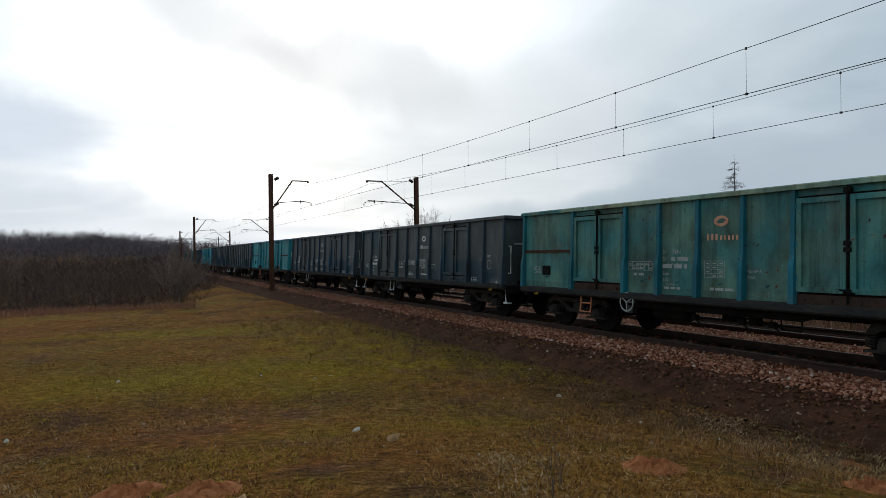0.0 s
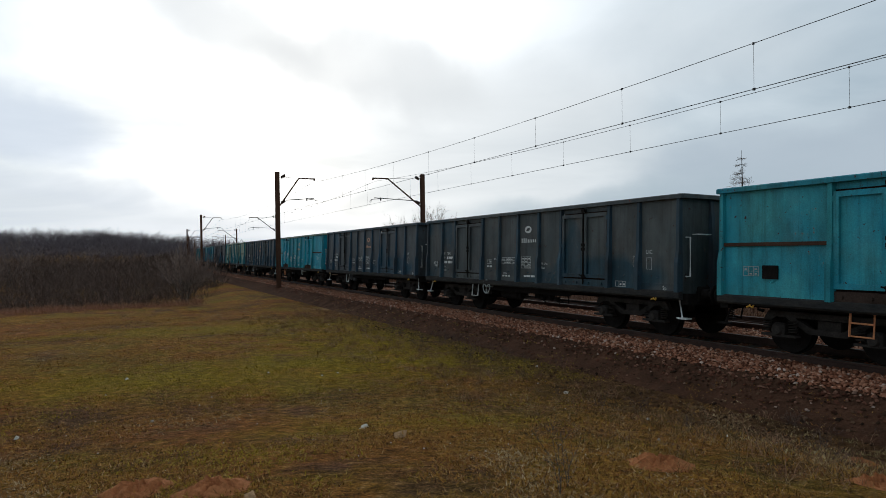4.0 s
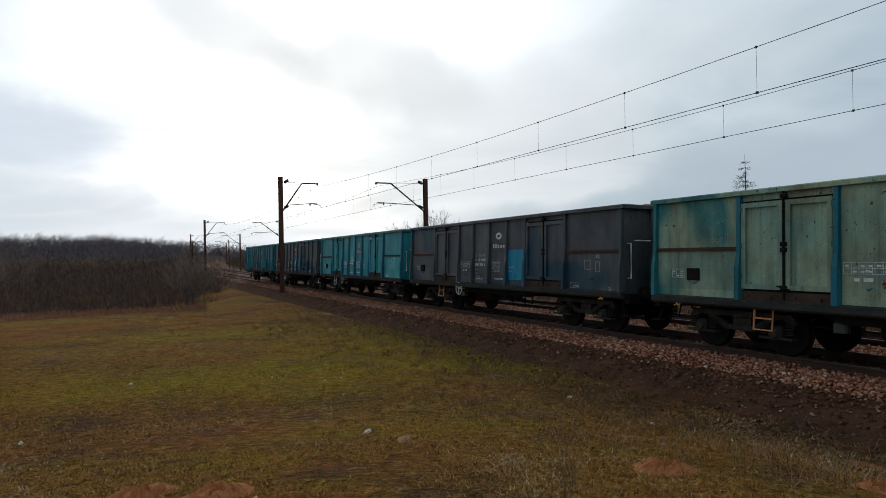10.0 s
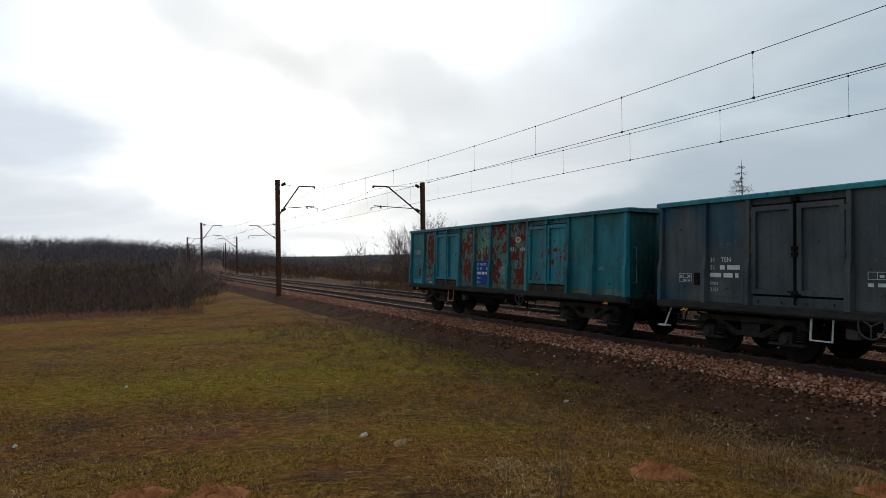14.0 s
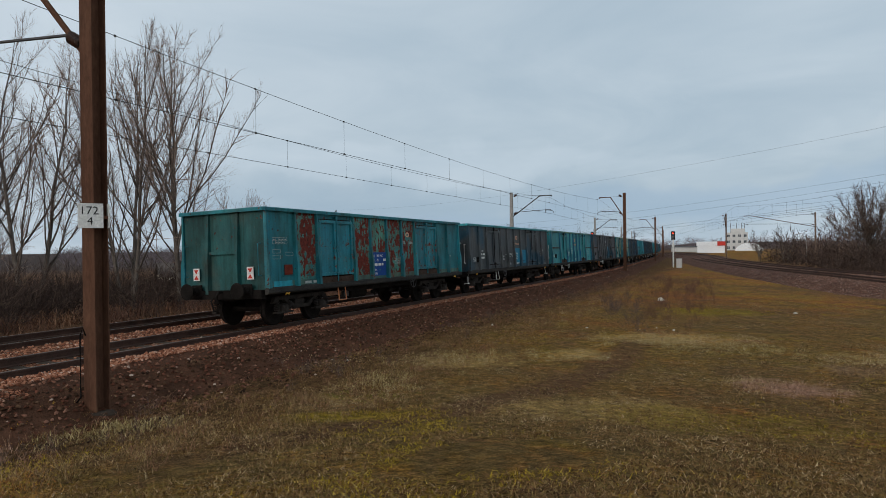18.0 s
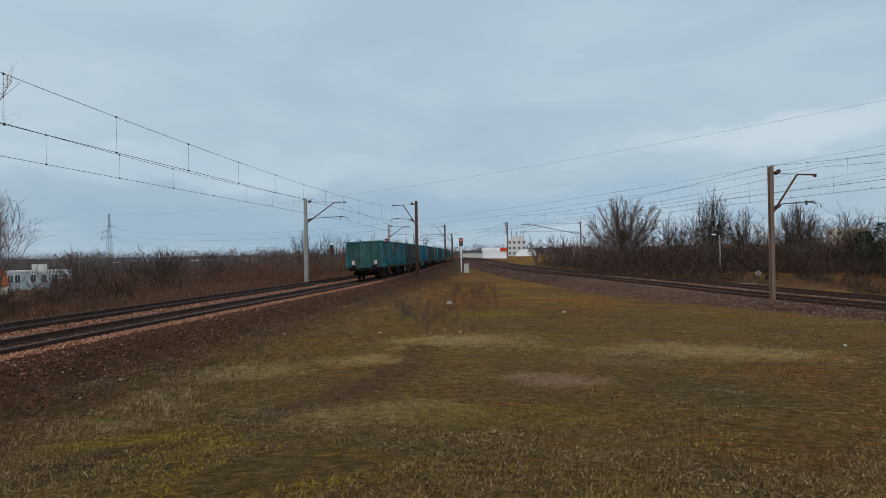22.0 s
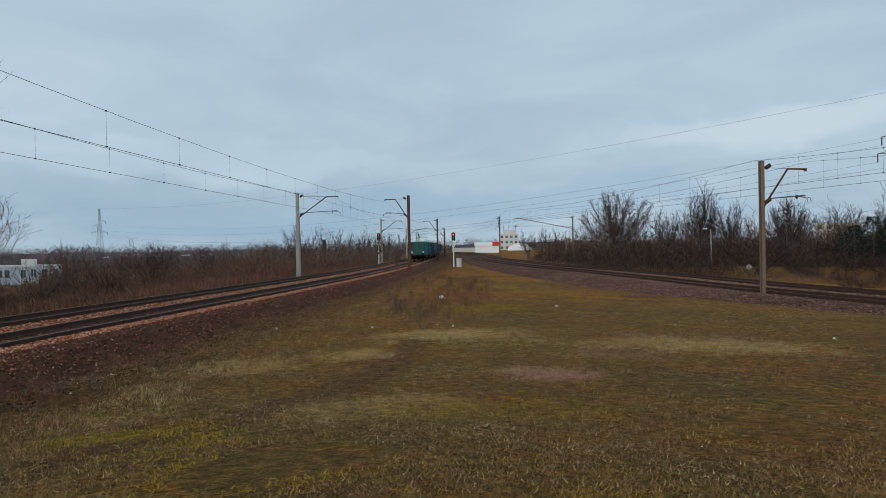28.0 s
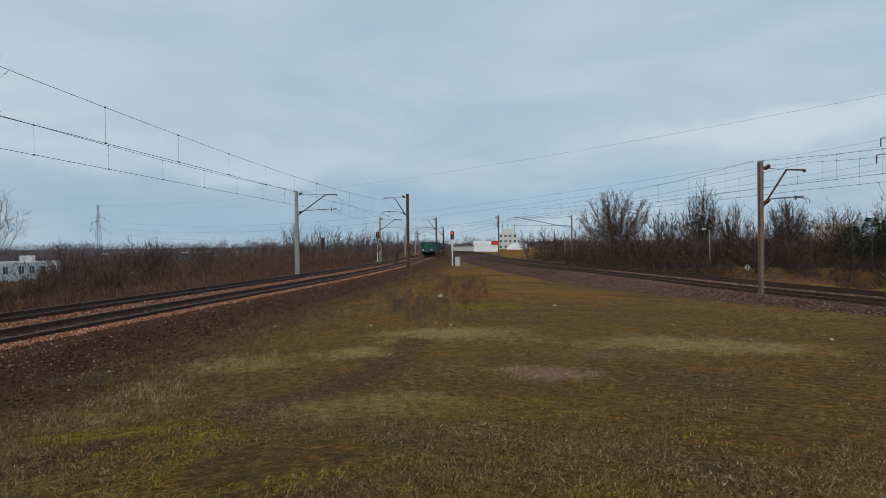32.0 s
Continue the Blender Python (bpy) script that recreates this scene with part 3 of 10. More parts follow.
# bearing, distance, half width, half depth, depth of tint, tint
OLIVE = (0.145, 0.098, 0.042)
STRETCHES = [(-150.0, 12.0, 15.0, 10.0, 0.75, OLIVE), (-165.0, 26.0, 18.0, 12.0, 0.7, OLIVE), (-128.0, 9.0, 7.0, 5.0, 0.6, OLIVE), (-149.0, 20.5, 2.6, 1.5, 0.85, STRAW), (-141.5, 17.0, 1.6, 1.0, 0.6, STRAW), (-170.0, 18.5, 3.6, 1.7, 0.6, STRAW), (-163.0, 16.5, 1.8, 0.9, 0.4, PINK), (-157.4, 14.0, 1.3, 0.9, 0.8, PINK), (-131.5, 16.0, 1.8, 1.2, 0.6, STRAW), (-120.0, 12.0, 1.2, 0.8, 0.45, STRAW), (-104.0, 11.5, 1.4, 0.6, 0.5, STRAW), (-143.0, 11.0, 2.4, 1.6, 0.5, STRAW), (-152.0, 10.5, 2.4, 1.4, 0.5, GREEN), (-122.5, 10.5, 1.6, 0.6, 0.6, GREEN), (-152.0, 30.0, 2.6, 2.2, 0.7, GREEN),
              (2.0, 20.0, 6.5, 6.0, 0.85, GREEN), (14.0, 15.0, 5.0, 3.0, 0.6, GREEN), (-6.0, 16.5, 3.2, 2.6, 0.8, GREEN), (18.0, 26.0, 7.0, 3.0, 0.5, GREEN), (30.0, 16.0, 4.0, 2.0, 0.45, GREEN), (8.0, 9.5, 2.4, 1.0, 0.4, GREEN), (-55.0, 9.6, 2.4, 0.9, 0.6, GREEN), (-80.0, 8.6, 2.2, 0.8, 0.6, GREEN), (-68.0, 8.8, 1.4, 0.6, 0.45, STRAW), (-44.0, 9.2, 1.4, 0.7, 0.45, STRAW),
              (9.5, 33.0, 3.2, 1.0, 0.75, (0.42, 0.25, 0.16)), (-176.0, 80.0, 50.0, 24.0, 0.9, BROWN), (-156.0, 125.0, 30.0, 40.0, 0.85, BROWN), (-160.0, 54.0, 9.0, 9.0, 0.6, BROWN), (-168.0, 45.0, 9.0, 7.0, 0.6, BROWN), (-176.0, 38.0, 8.0, 5.0, 0.6, BROWN)]


def make_ground():
    radii = [0.0]
    r = 0.35
    while r < 3200:
        radii.append(r)
        r *= 1.045 if r < 120 else 1.10
    na = 300
    vs = [(0, 0, ground_z(0, 0))]
    for r in radii[1:]:
        for k in range(na):
            a = 2 * math.pi * k / na
            x, y = r * math.cos(a), r * math.sin(a)
            vs.append((x, y, ground_z(x, y)))
    fs = [(0, 1 + k, 1 + (k + 1) % na) for k in range(na)]
    for i in range(len(radii) - 2):
        for k in range(na):
            l = (k + 1) % na
            fs.append((1 + i * na + k, 1 + (i + 1) * na + k, 1 + (i + 1) * na + l, 1 + i * na + l))
    m, nt, b = mat_base("winter_turf", 0.95)
    b.inputs["Specular IOR Level"].default_value = 0.02
    big = noise_node(nt, 0.16, 5.0, 0.62)
    col = ramp(nt, big.outputs[0], [(0.30, (0.170, 0.074, 0.044)), (0.42, (0.275, 0.105, 0.030)), (0.50, (0.280, 0.142, 0.028)), (0.57, (0.225, 0.145, 0.030)), (0.66, (0.275, 0.125, 0.030)), (0.76, (0.345, 0.180, 0.070))]).outputs[0]
    bare = noise_node(nt, 0.6, 6.0, 0.7)
    bf = ramp(nt, bare.outputs[0], [(0.54, (0, 0, 0)), (0.63, (0.8, 0.8, 0.8))])
    col = mixc(nt, bf.outputs[0], col, (0.225, 0.098, 0.056))
    rusty = noise_node(nt, 1.1, 6.0, 0.72)
    rf = ramp(nt, rusty.outputs[0], [(0.51, (0, 0, 0)), (0.64, (0.6, 0.6, 0.6))])
    col = mixc(nt, rf.outputs[0], col, (0.255, 0.100, 0.024))
    worn = noise_node(nt, 0.31, 9.0, 0.74)
    wf = ramp(nt, worn.outputs[0], [(0.50, (0, 0, 0)), (0.60, (0.8, 0.8, 0.8))])
    col = mixc(nt, wf.outputs[0], col, (0.105, 0.054, 0.036))
    lush = noise_node(nt, 0.43, 9.0, 0.72)
    lf = ramp(nt, lush.outputs[0], [(0.55, (0, 0, 0)), (0.64, (0.65, 0.65, 0.65))])
    col = mixc(nt, lf.outputs[0], col, (0.185, 0.140, 0.020))
    tufts = noise_node(nt, 7.0, 5.0, 0.8)
    dark = ramp(nt, tufts.outputs[0], [(0.38, (0.85, 0.85, 0.85)), (0.49, (0, 0, 0))])
    col = mixc(nt, dark.outputs[0], col, (0.075, 0.042, 0.018))
    pale = ramp(nt, tufts.outputs[0], [(0.55, (0, 0, 0)), (0.66, (0.7, 0.7, 0.7))])
    col = mixc(nt, pale.outputs[0], col, (0.38, 0.22, 0.095))
    fray = noise_node(nt, 0.9, 7.0, 0.72)
    shreds = noise_node(nt, 3.5, 7.0, 0.8)
    # straw, dead weeds and greener stretches
    for az, r, wide, deep, depth, tint in STRETCHES:
        a = radians(az)
        mid_ = Vector((-math.sin(a) * r, math.cos(a) * r, 0))
        lens = []
        tc_ = nt.nodes.new("ShaderNodeTexCoord")
        o = nt.nodes.new("ShaderNodeVectorMath")
        o.operation = "SUBTRACT"
        nt.links.new(tc_.outputs["Object"], o.inputs[0])
        o.inputs[1].default_value = mid_
        for way, size in ((Vector((math.cos(a), math.sin(a), 0)), wide), (Vector((-math.sin(a), math.cos(a), 0)), deep)):
            d = nt.nodes.new("ShaderNodeVectorMath")
            d.operation = "DOT_PRODUCT"
            nt.links.new(o.outputs[0], d.inputs[0])
            d.inputs[1].default_value = way / size
            q = nt.nodes.new("ShaderNodeMath")
            q.operation = "POWER"
            ab = nt.nodes.new("ShaderNodeMath")
            ab.operation = "ABSOLUTE"
            nt.links.new(d.outputs["Value"], ab.inputs[0])
            nt.links.new(ab.outputs[0], q.inputs[0])
            q.inputs[1].default_value = 2.0
            lens.append(q.outputs[0])
        s_ = nt.nodes.new("ShaderNodeMath")
        nt.links.new(lens[0], s_.inputs[0])
        nt.links.new(lens[1], s_.inputs[1])
        w_ = nt.nodes.new("ShaderNodeMath")
        w_.operation = "MULTIPLY_ADD"
        nt.links.new(shreds.outputs[0], w_.inputs[0])
        w_.inputs[1].default_value = 2.2
        v_ = nt.nodes.new("ShaderNodeMath")
        v_.operation = "MULTIPLY_ADD"
        nt.links.new(fray.outputs[0], v_.inputs[0])
        v_.inputs[1].default_value = 2.6
        nt.links.new(s_.outputs[0], v_.inputs[2])
        nt.links.new(v_.outputs[0], w_.inputs[2])
        mr = nt.nodes.new("ShaderNodeMapRange")
        mr.interpolation_type = "SMOOTHSTEP"
        nt.links.new(w_.outputs[0], mr.inputs["Value"])
        for k, x in (("From Min", 2.2), ("From Max", 3.4), ("To Min", depth), ("To Max", 0.0)):
            mr.inputs[k].default_value = x
        col = mixc(nt, mr.outputs["Result"], col, tint)
    # place along (s) and across (n) the tracks, the latter frayed by noise
    tc = nt.nodes.new("ShaderNodeTexCoord")
    off = nt.nodes.new("ShaderNodeVectorMath")
    off.operation = "SUBTRACT"
    nt.links.new(tc.outputs["Object"], off.inputs[0])
    off.inputs[1].default_value = (ORIGIN.x, ORIGIN.y, 0)
    sn = []
    for way in (AX, NX):
        d = nt.nodes.new("ShaderNodeVectorMath")
        d.operation = "DOT_PRODUCT"
        nt.links.new(off.outputs[0], d.inputs[0])
        d.inputs[1].default_value = (way.x, way.y, 0)
        sn.append(d.outputs["Value"])

    def math_(op, a, b_, c=None):
        n = nt.nodes.new("ShaderNodeMath")
        n.operation = op
        for sock, v in zip(n.inputs, (a, b_, c)):
            if v is None:
                continue
            if hasattr(v, "is_linked"):
                nt.links.new(v, sock)
            else:
                sock.default_value = v
        return n.outputs[0]

    def span(v, a, b_, lo=0.0, hi=1.0):
        n = nt.nodes.new("ShaderNodeMapRange")
        n.interpolation_type = "SMOOTHSTEP"
        nt.links.new(v, n.inputs["Value"])
        for k, x in (("From Min", a), ("From Max", b_), ("To Min", lo), ("To Max", hi)):
            n.inputs[k].default_value = x
        return n.outputs["Result"]
    ragged = math_("MULTIPLY_ADD", fray.outputs[0], 5.0, math_("ADD", sn[1], -2.5))
    # cinder soil along the ballast's foot
    soil = math_("MULTIPLY", span(math_("ADD", ragged, span(sn[0], -45.0, -14.0, -3.2, 0.0)), -7.4, -4.6), 0.85)
    col = mixc(nt, soil, col, (0.088, 0.050, 0.026))
    # withered valley beyond the tracks
    col = mixc(nt, span(sn[1], 6.0, 9.0, 0.0, 0.9), col, (0.135, 0.074, 0.046))
    far = nt.nodes.new("ShaderNodeVectorMath")
    far.operation = "LENGTH"
    nt.links.new(tc.outputs["Object"], far.inputs[0])
    col = mixc(nt, span(far.outputs["Value"], 330.0, 520.0, 0.0, 0.9), col, (0.062, 0.050, 0.050))
    # worn trail across the field
    line = span(sn[0], -1.0, 10.0, -7.3, -10.2)
    dist = math_("ABSOLUTE", math_("SUBTRACT", math_("MULTIPLY_ADD", fray.outputs[0], 1.6, math_("ADD", sn[1], -0.8)), line), 0.0)
    trail = math_("MULTIPLY", math_("MULTIPLY", span(dist, 0.75, 0.25), span(sn[0], -1.5, 1.0, 0.0, 0.75)), span(sn[0], 10.0, 17.0, 1.0, 0.0))
    col = mixc(nt, trail, col, (0.115, 0.060, 0.038))
    mid = noise_node(nt, 5.0, 7.0, 0.78)
    g = ramp(nt, mid.outputs[0], [(0.28, (0.28, 0.27, 0.26)), (0.5, (0.92, 0.92, 0.9)), (0.72, (2.0, 1.9, 1.7))])
    col = mixc(nt, 1.0, col, g.outputs[0], "MULTIPLY")
    fine = noise_node(nt, 34.0, 6.0, 0.95)
    g2 = ramp(nt, fine.outputs[0], [(0.34, (0.15, 0.15, 0.15)), (0.5, (0.85, 0.85, 0.83)), (0.66, (2.3, 2.2, 2.0))])
    col = mixc(nt, 0.95, col, g2.outputs[0], "MULTIPLY")
    nt.links.new(col, b.inputs["Base Color"])
    bump(nt, b, fine.outputs[0], 0.9, 0.04)
    mb = Mesh()
    mb.v, mb.f = vs, fs
    tagged(part("ground", mb, m, smooth=True), "rough winter field of brown and green turf", "ground", kind="structure")


make_ground()


# ------------------------------------------------------------------ tracks
def sweep(mb, path, profile, closed=True):
    """Sweep a profile of (across, up) along path(i) -> (point, across vector)."""
    n, vs, fs = len(profile), [], []
    for p, a in path:
        for x, z in profile:
            vs.append((p.x + a.x * x, p.y + a.y * x, p.z + z))
    for i in range(len(path) - 1):
        for k in range(n if closed else n - 1):
            l = (k + 1) % n
            fs.append((i * n + k, i * n + l, i * n + n + l, i * n + n + k))
    mb.add(vs, fs)


RAIL_PROFILE = [(-0.075, -0.172), (0.075, -0.172), (0.075, -0.160), (0.012, -0.140), (0.010, -0.045), (0.036, -0.036), (0.036, -0.006), (0.030, 0.0), (-0.030, 0.0), (-0.036, -0.006), (-0.036, -0.036), (-0.010, -0.045), (-0.012, -0.140), (-0.075, -0.160)]


def path_a(s0, s1, step, n, dz):
    out, s = [], s0
    while s <= s1:
        h = heading(s)
        out.append((on_track(s, n, dz), Vector((-math.sin(h), math.cos(h), 0))))
        s += step
    return out


def path_b(u0, u1, step, n, dz):
    out, u = [], u0
    while u <= u1:
        p, q = on_line_b(u, 0, 0), on_line_b(u + 0.02, 0, 0)
        d = (q - p)
        d.z = 0
        d.normalize()
        a = Vector((-d.y, d.x, 0))
        out.append((p + a * n + Vector((0, 0, dz)), a))
        u += step
    return out


def make_track(name, label, path, top=None):
    """path(n, dz, step) -> swept path of one track."""
    for side in (-1, 1):
        rail = tagged(part("rail", Mesh(), None), label, "rail", "rails", "structure")
        mb = Mesh()
        sweep(mb, path(side * 0.753, 0.0), RAIL_PROFILE)
        rail.data = mb.data("rail", M_RAIL)
        head = Mesh()
        sweep(head, path(side * 0.753, 0.004), [(-0.028, -0.003), (0.028, -0.003), (0.026, 0.0), (-0.026, 0.0)])
        part("running_surface", head, top or M_RAILTOP, rail, "rusted rail head" if top else "bright worn rail head")


make_track("near", "rusty rail with a worn bright head", lambda n, dz: path_a(-330, 260, 2.0, n, dz))
make_track("far", "rusty rail with a worn bright head", lambda n, dz: path_a(-330, 260, 2.0, 3.85 + n, dz - 0.03))
make_track("b1", "rusty rail of the second line", lambda n, dz: path_b(0.0, 8.9, 0.1, n, dz), M_RUSTRAIL)
make_track("b2", "rusty rail of the second line", lambda n, dz: path_b(0.0, 8.9, 0.1, n + 3.7, dz), M_RUSTRAIL)

BED = [(-4.2, -0.95), (-3.3, -0.62), (-2.4, -0.22), (-1.9, -0.13), (-0.86, -0.12), (-0.66, -0.19), (0.66, -0.19), (0.86, -0.15), (1.92, -0.22), (3.0, -0.16), (3.19, -0.22), (4.51, -0.22), (4.72, -0.16), (5.7, -0.18), (6.3, -0.28), (7.6, -0.75), (8.4, -1.1)]
bed = Mesh()
sweep(bed, path_a(-330, 1.5, 1.5, 0, 0), [(-2.25, -0.215)] + BED[3:], False)
sweep(bed, path_a(0, 260, 1.5, 0, 0), [(-2.6, -0.36), (-2.4, -0.27), (-1.9, -0.18), (-1.45, -0.135)] + BED[4:], False)
tagged(part("ballast_bed", bed, M_BALLAST, smooth=True), "reddish-brown stone ballast under the double track", "ballast", kind="structure")
bed = Mesh()
sweep(bed, path_a(-330, 260, 1.5, 0, 0), [(-4.4, -1.05), (-3.3, -0.62), (-2.85, -0.43), (-2.6, -0.32), (-2.4, -0.232), (-2.2, -0.186)], False)
sweep(bed, path_a(0, 260, 1.5, 0, 0), [(-2.6, -0.342), (-2.4, -0.245), (-1.9, -0.16), (-1.45, -0.130)], False)
tagged(part("soil_shoulder", bed, M_SOIL, smooth=True), "dark cinder soil at the foot of the ballast", "soil", kind="structure")
bed = Mesh()
BED_B = [(-4.2, -0.95), (-3.3, -0.62), (-2.4, -0.22), (-1.9, -0.15), (-0.82, -0.14), (0.82, -0.14), (1.92, -0.06), (2.88, -0.14), (4.52, -0.14), (5.6, -0.16), (6.1, -0.28), (7.6, -0.75), (8.4, -1.1)]
sweep(bed, path_b(0.0, 8.9, 0.07, 0, 0), BED_B, False)
tagged(part("ballast_bed", bed, M_BALLASTB, smooth=True), "grey-brown ballast under the second line", "ballast", kind="structure")


M_SILL = two_tone("grimy_brown_sill", (0.04, 0.026, 0.02), (0.085, 0.055, 0.042), 1.6, 0.9)
M_GRIMESILL = two_tone("grimy_sill_paint", (0.022, 0.024, 0.025), (0.060, 0.052, 0.045), 1.3, 0.9, fine=12, stretch=(1, 1, 3))
# near-black brown: the shade of the door gaps is put into this colour
M_GAPSHADE = two_tone("door_gap_shade", (0.018, 0.011, 0.009), (0.045, 0.026, 0.019), 2.0, 0.95)
# ------------------------------------------------------------------ open wagons
TOP, FLOOR, SIDE = 3.22, 1.04, 1.40
TXT = {}


def text_mesh(words, size, mat):
    """Lettering in the built-in font, as a mesh in the xz plane."""
    key = (words, size, mat.name)
    if key not in TXT:
        cu = bpy.data.curves.new("lettering", "FONT")
        cu.body, cu.size, cu.extrude, cu.align_x, cu.resolution_u = words, size, 0.001, "LEFT", 2
        ob = new("lettering", cu)
        dg = bpy.context.evaluated_depsgraph_get()
        me = bpy.data.meshes.new_from_object(ob.evaluated_get(dg))
        bpy.data.objects.remove(ob)
        me.transform(Matrix.Rotation(radians(90), 4, "X"))
        me.materials.clear()
        me.materials.append(mat)
        TXT[key] = me
    return TXT[key]


def letter(parent, words, x, y, z, size, mat, side=-1, name="lettering"):
    m = Matrix.Translation((x, y, z))
    if side > 0:
        m = m @ Matrix.Rotation(math.pi, 4, "Z")
    return part(name, text_mesh(words, size, mat), mat, parent, at=m)


def marks(x, y, z, rows, cols, w, h, side):
    """A painted table: an outline, and bars for what stands in it."""
    mb = Mesh()
    t, d = 0.008, 0.002 * side
    y0, y1 = sorted((y, y + d))
    for k in range(rows + 1):
        mb.box(x, y0, z + h * k / rows, x + w, y1, z + h * k / rows + t)
    for k in range(cols + 1):
        mb.box(x + w * k / cols, y0, z, x + w * k / cols + t, y1, z + h)
    for i in range(rows):
        for k in range(cols):
            if (i * 7 + k * 5) % 4:
                mb.box(x + w * (k + 0.25) / cols, y0, z + h * (i + 0.3) / rows, x + w * (k + 0.75) / cols, y1, z + h * (i + 0.62) / rows)
    return mb


def bars(x, y, z, widths, h, gap, side):
    mb = Mesh()
    y0, y1 = sorted((y, y + 0.002 * side))
    for w in widths:
        mb.box(x, y0, z, x + w, y1, z + h)
        x += w + gap
    return mb


def swoosh(x, y, z, size, side):
    """The company mark as a plain eye-shaped figure."""
    mb = Mesh()
    y0, y1 = sorted((y, y + 0.002 * side))
    for sgn in (-1, 1):
        outer, inner = [], []
        for k in range(9):
            t = radians(-20 + 25 * k)
            outer.append((x + sgn * size * math.cos(t), z + sgn * size * 0.62 * math.sin(t)))
            inner.append((x + sgn * (size * 0.55 * math.cos(t) + 0.1 * size), z + sgn * size * 0.28 * math.sin(t)))
        pts = outer + inner[::-1]
        n = len(pts)
        vs = [(px, yy, pz) for yy in (y0, y1) for px, pz in pts]
        fs = []
        for k in range(8):
            fs += [(k, k + 1, n - 2 - k, n - 1 - k), (n + k, 2 * n - 1 - k, 2 * n - 2 - k, n + k + 1)]
        mb.add(vs, fs)
    return mb


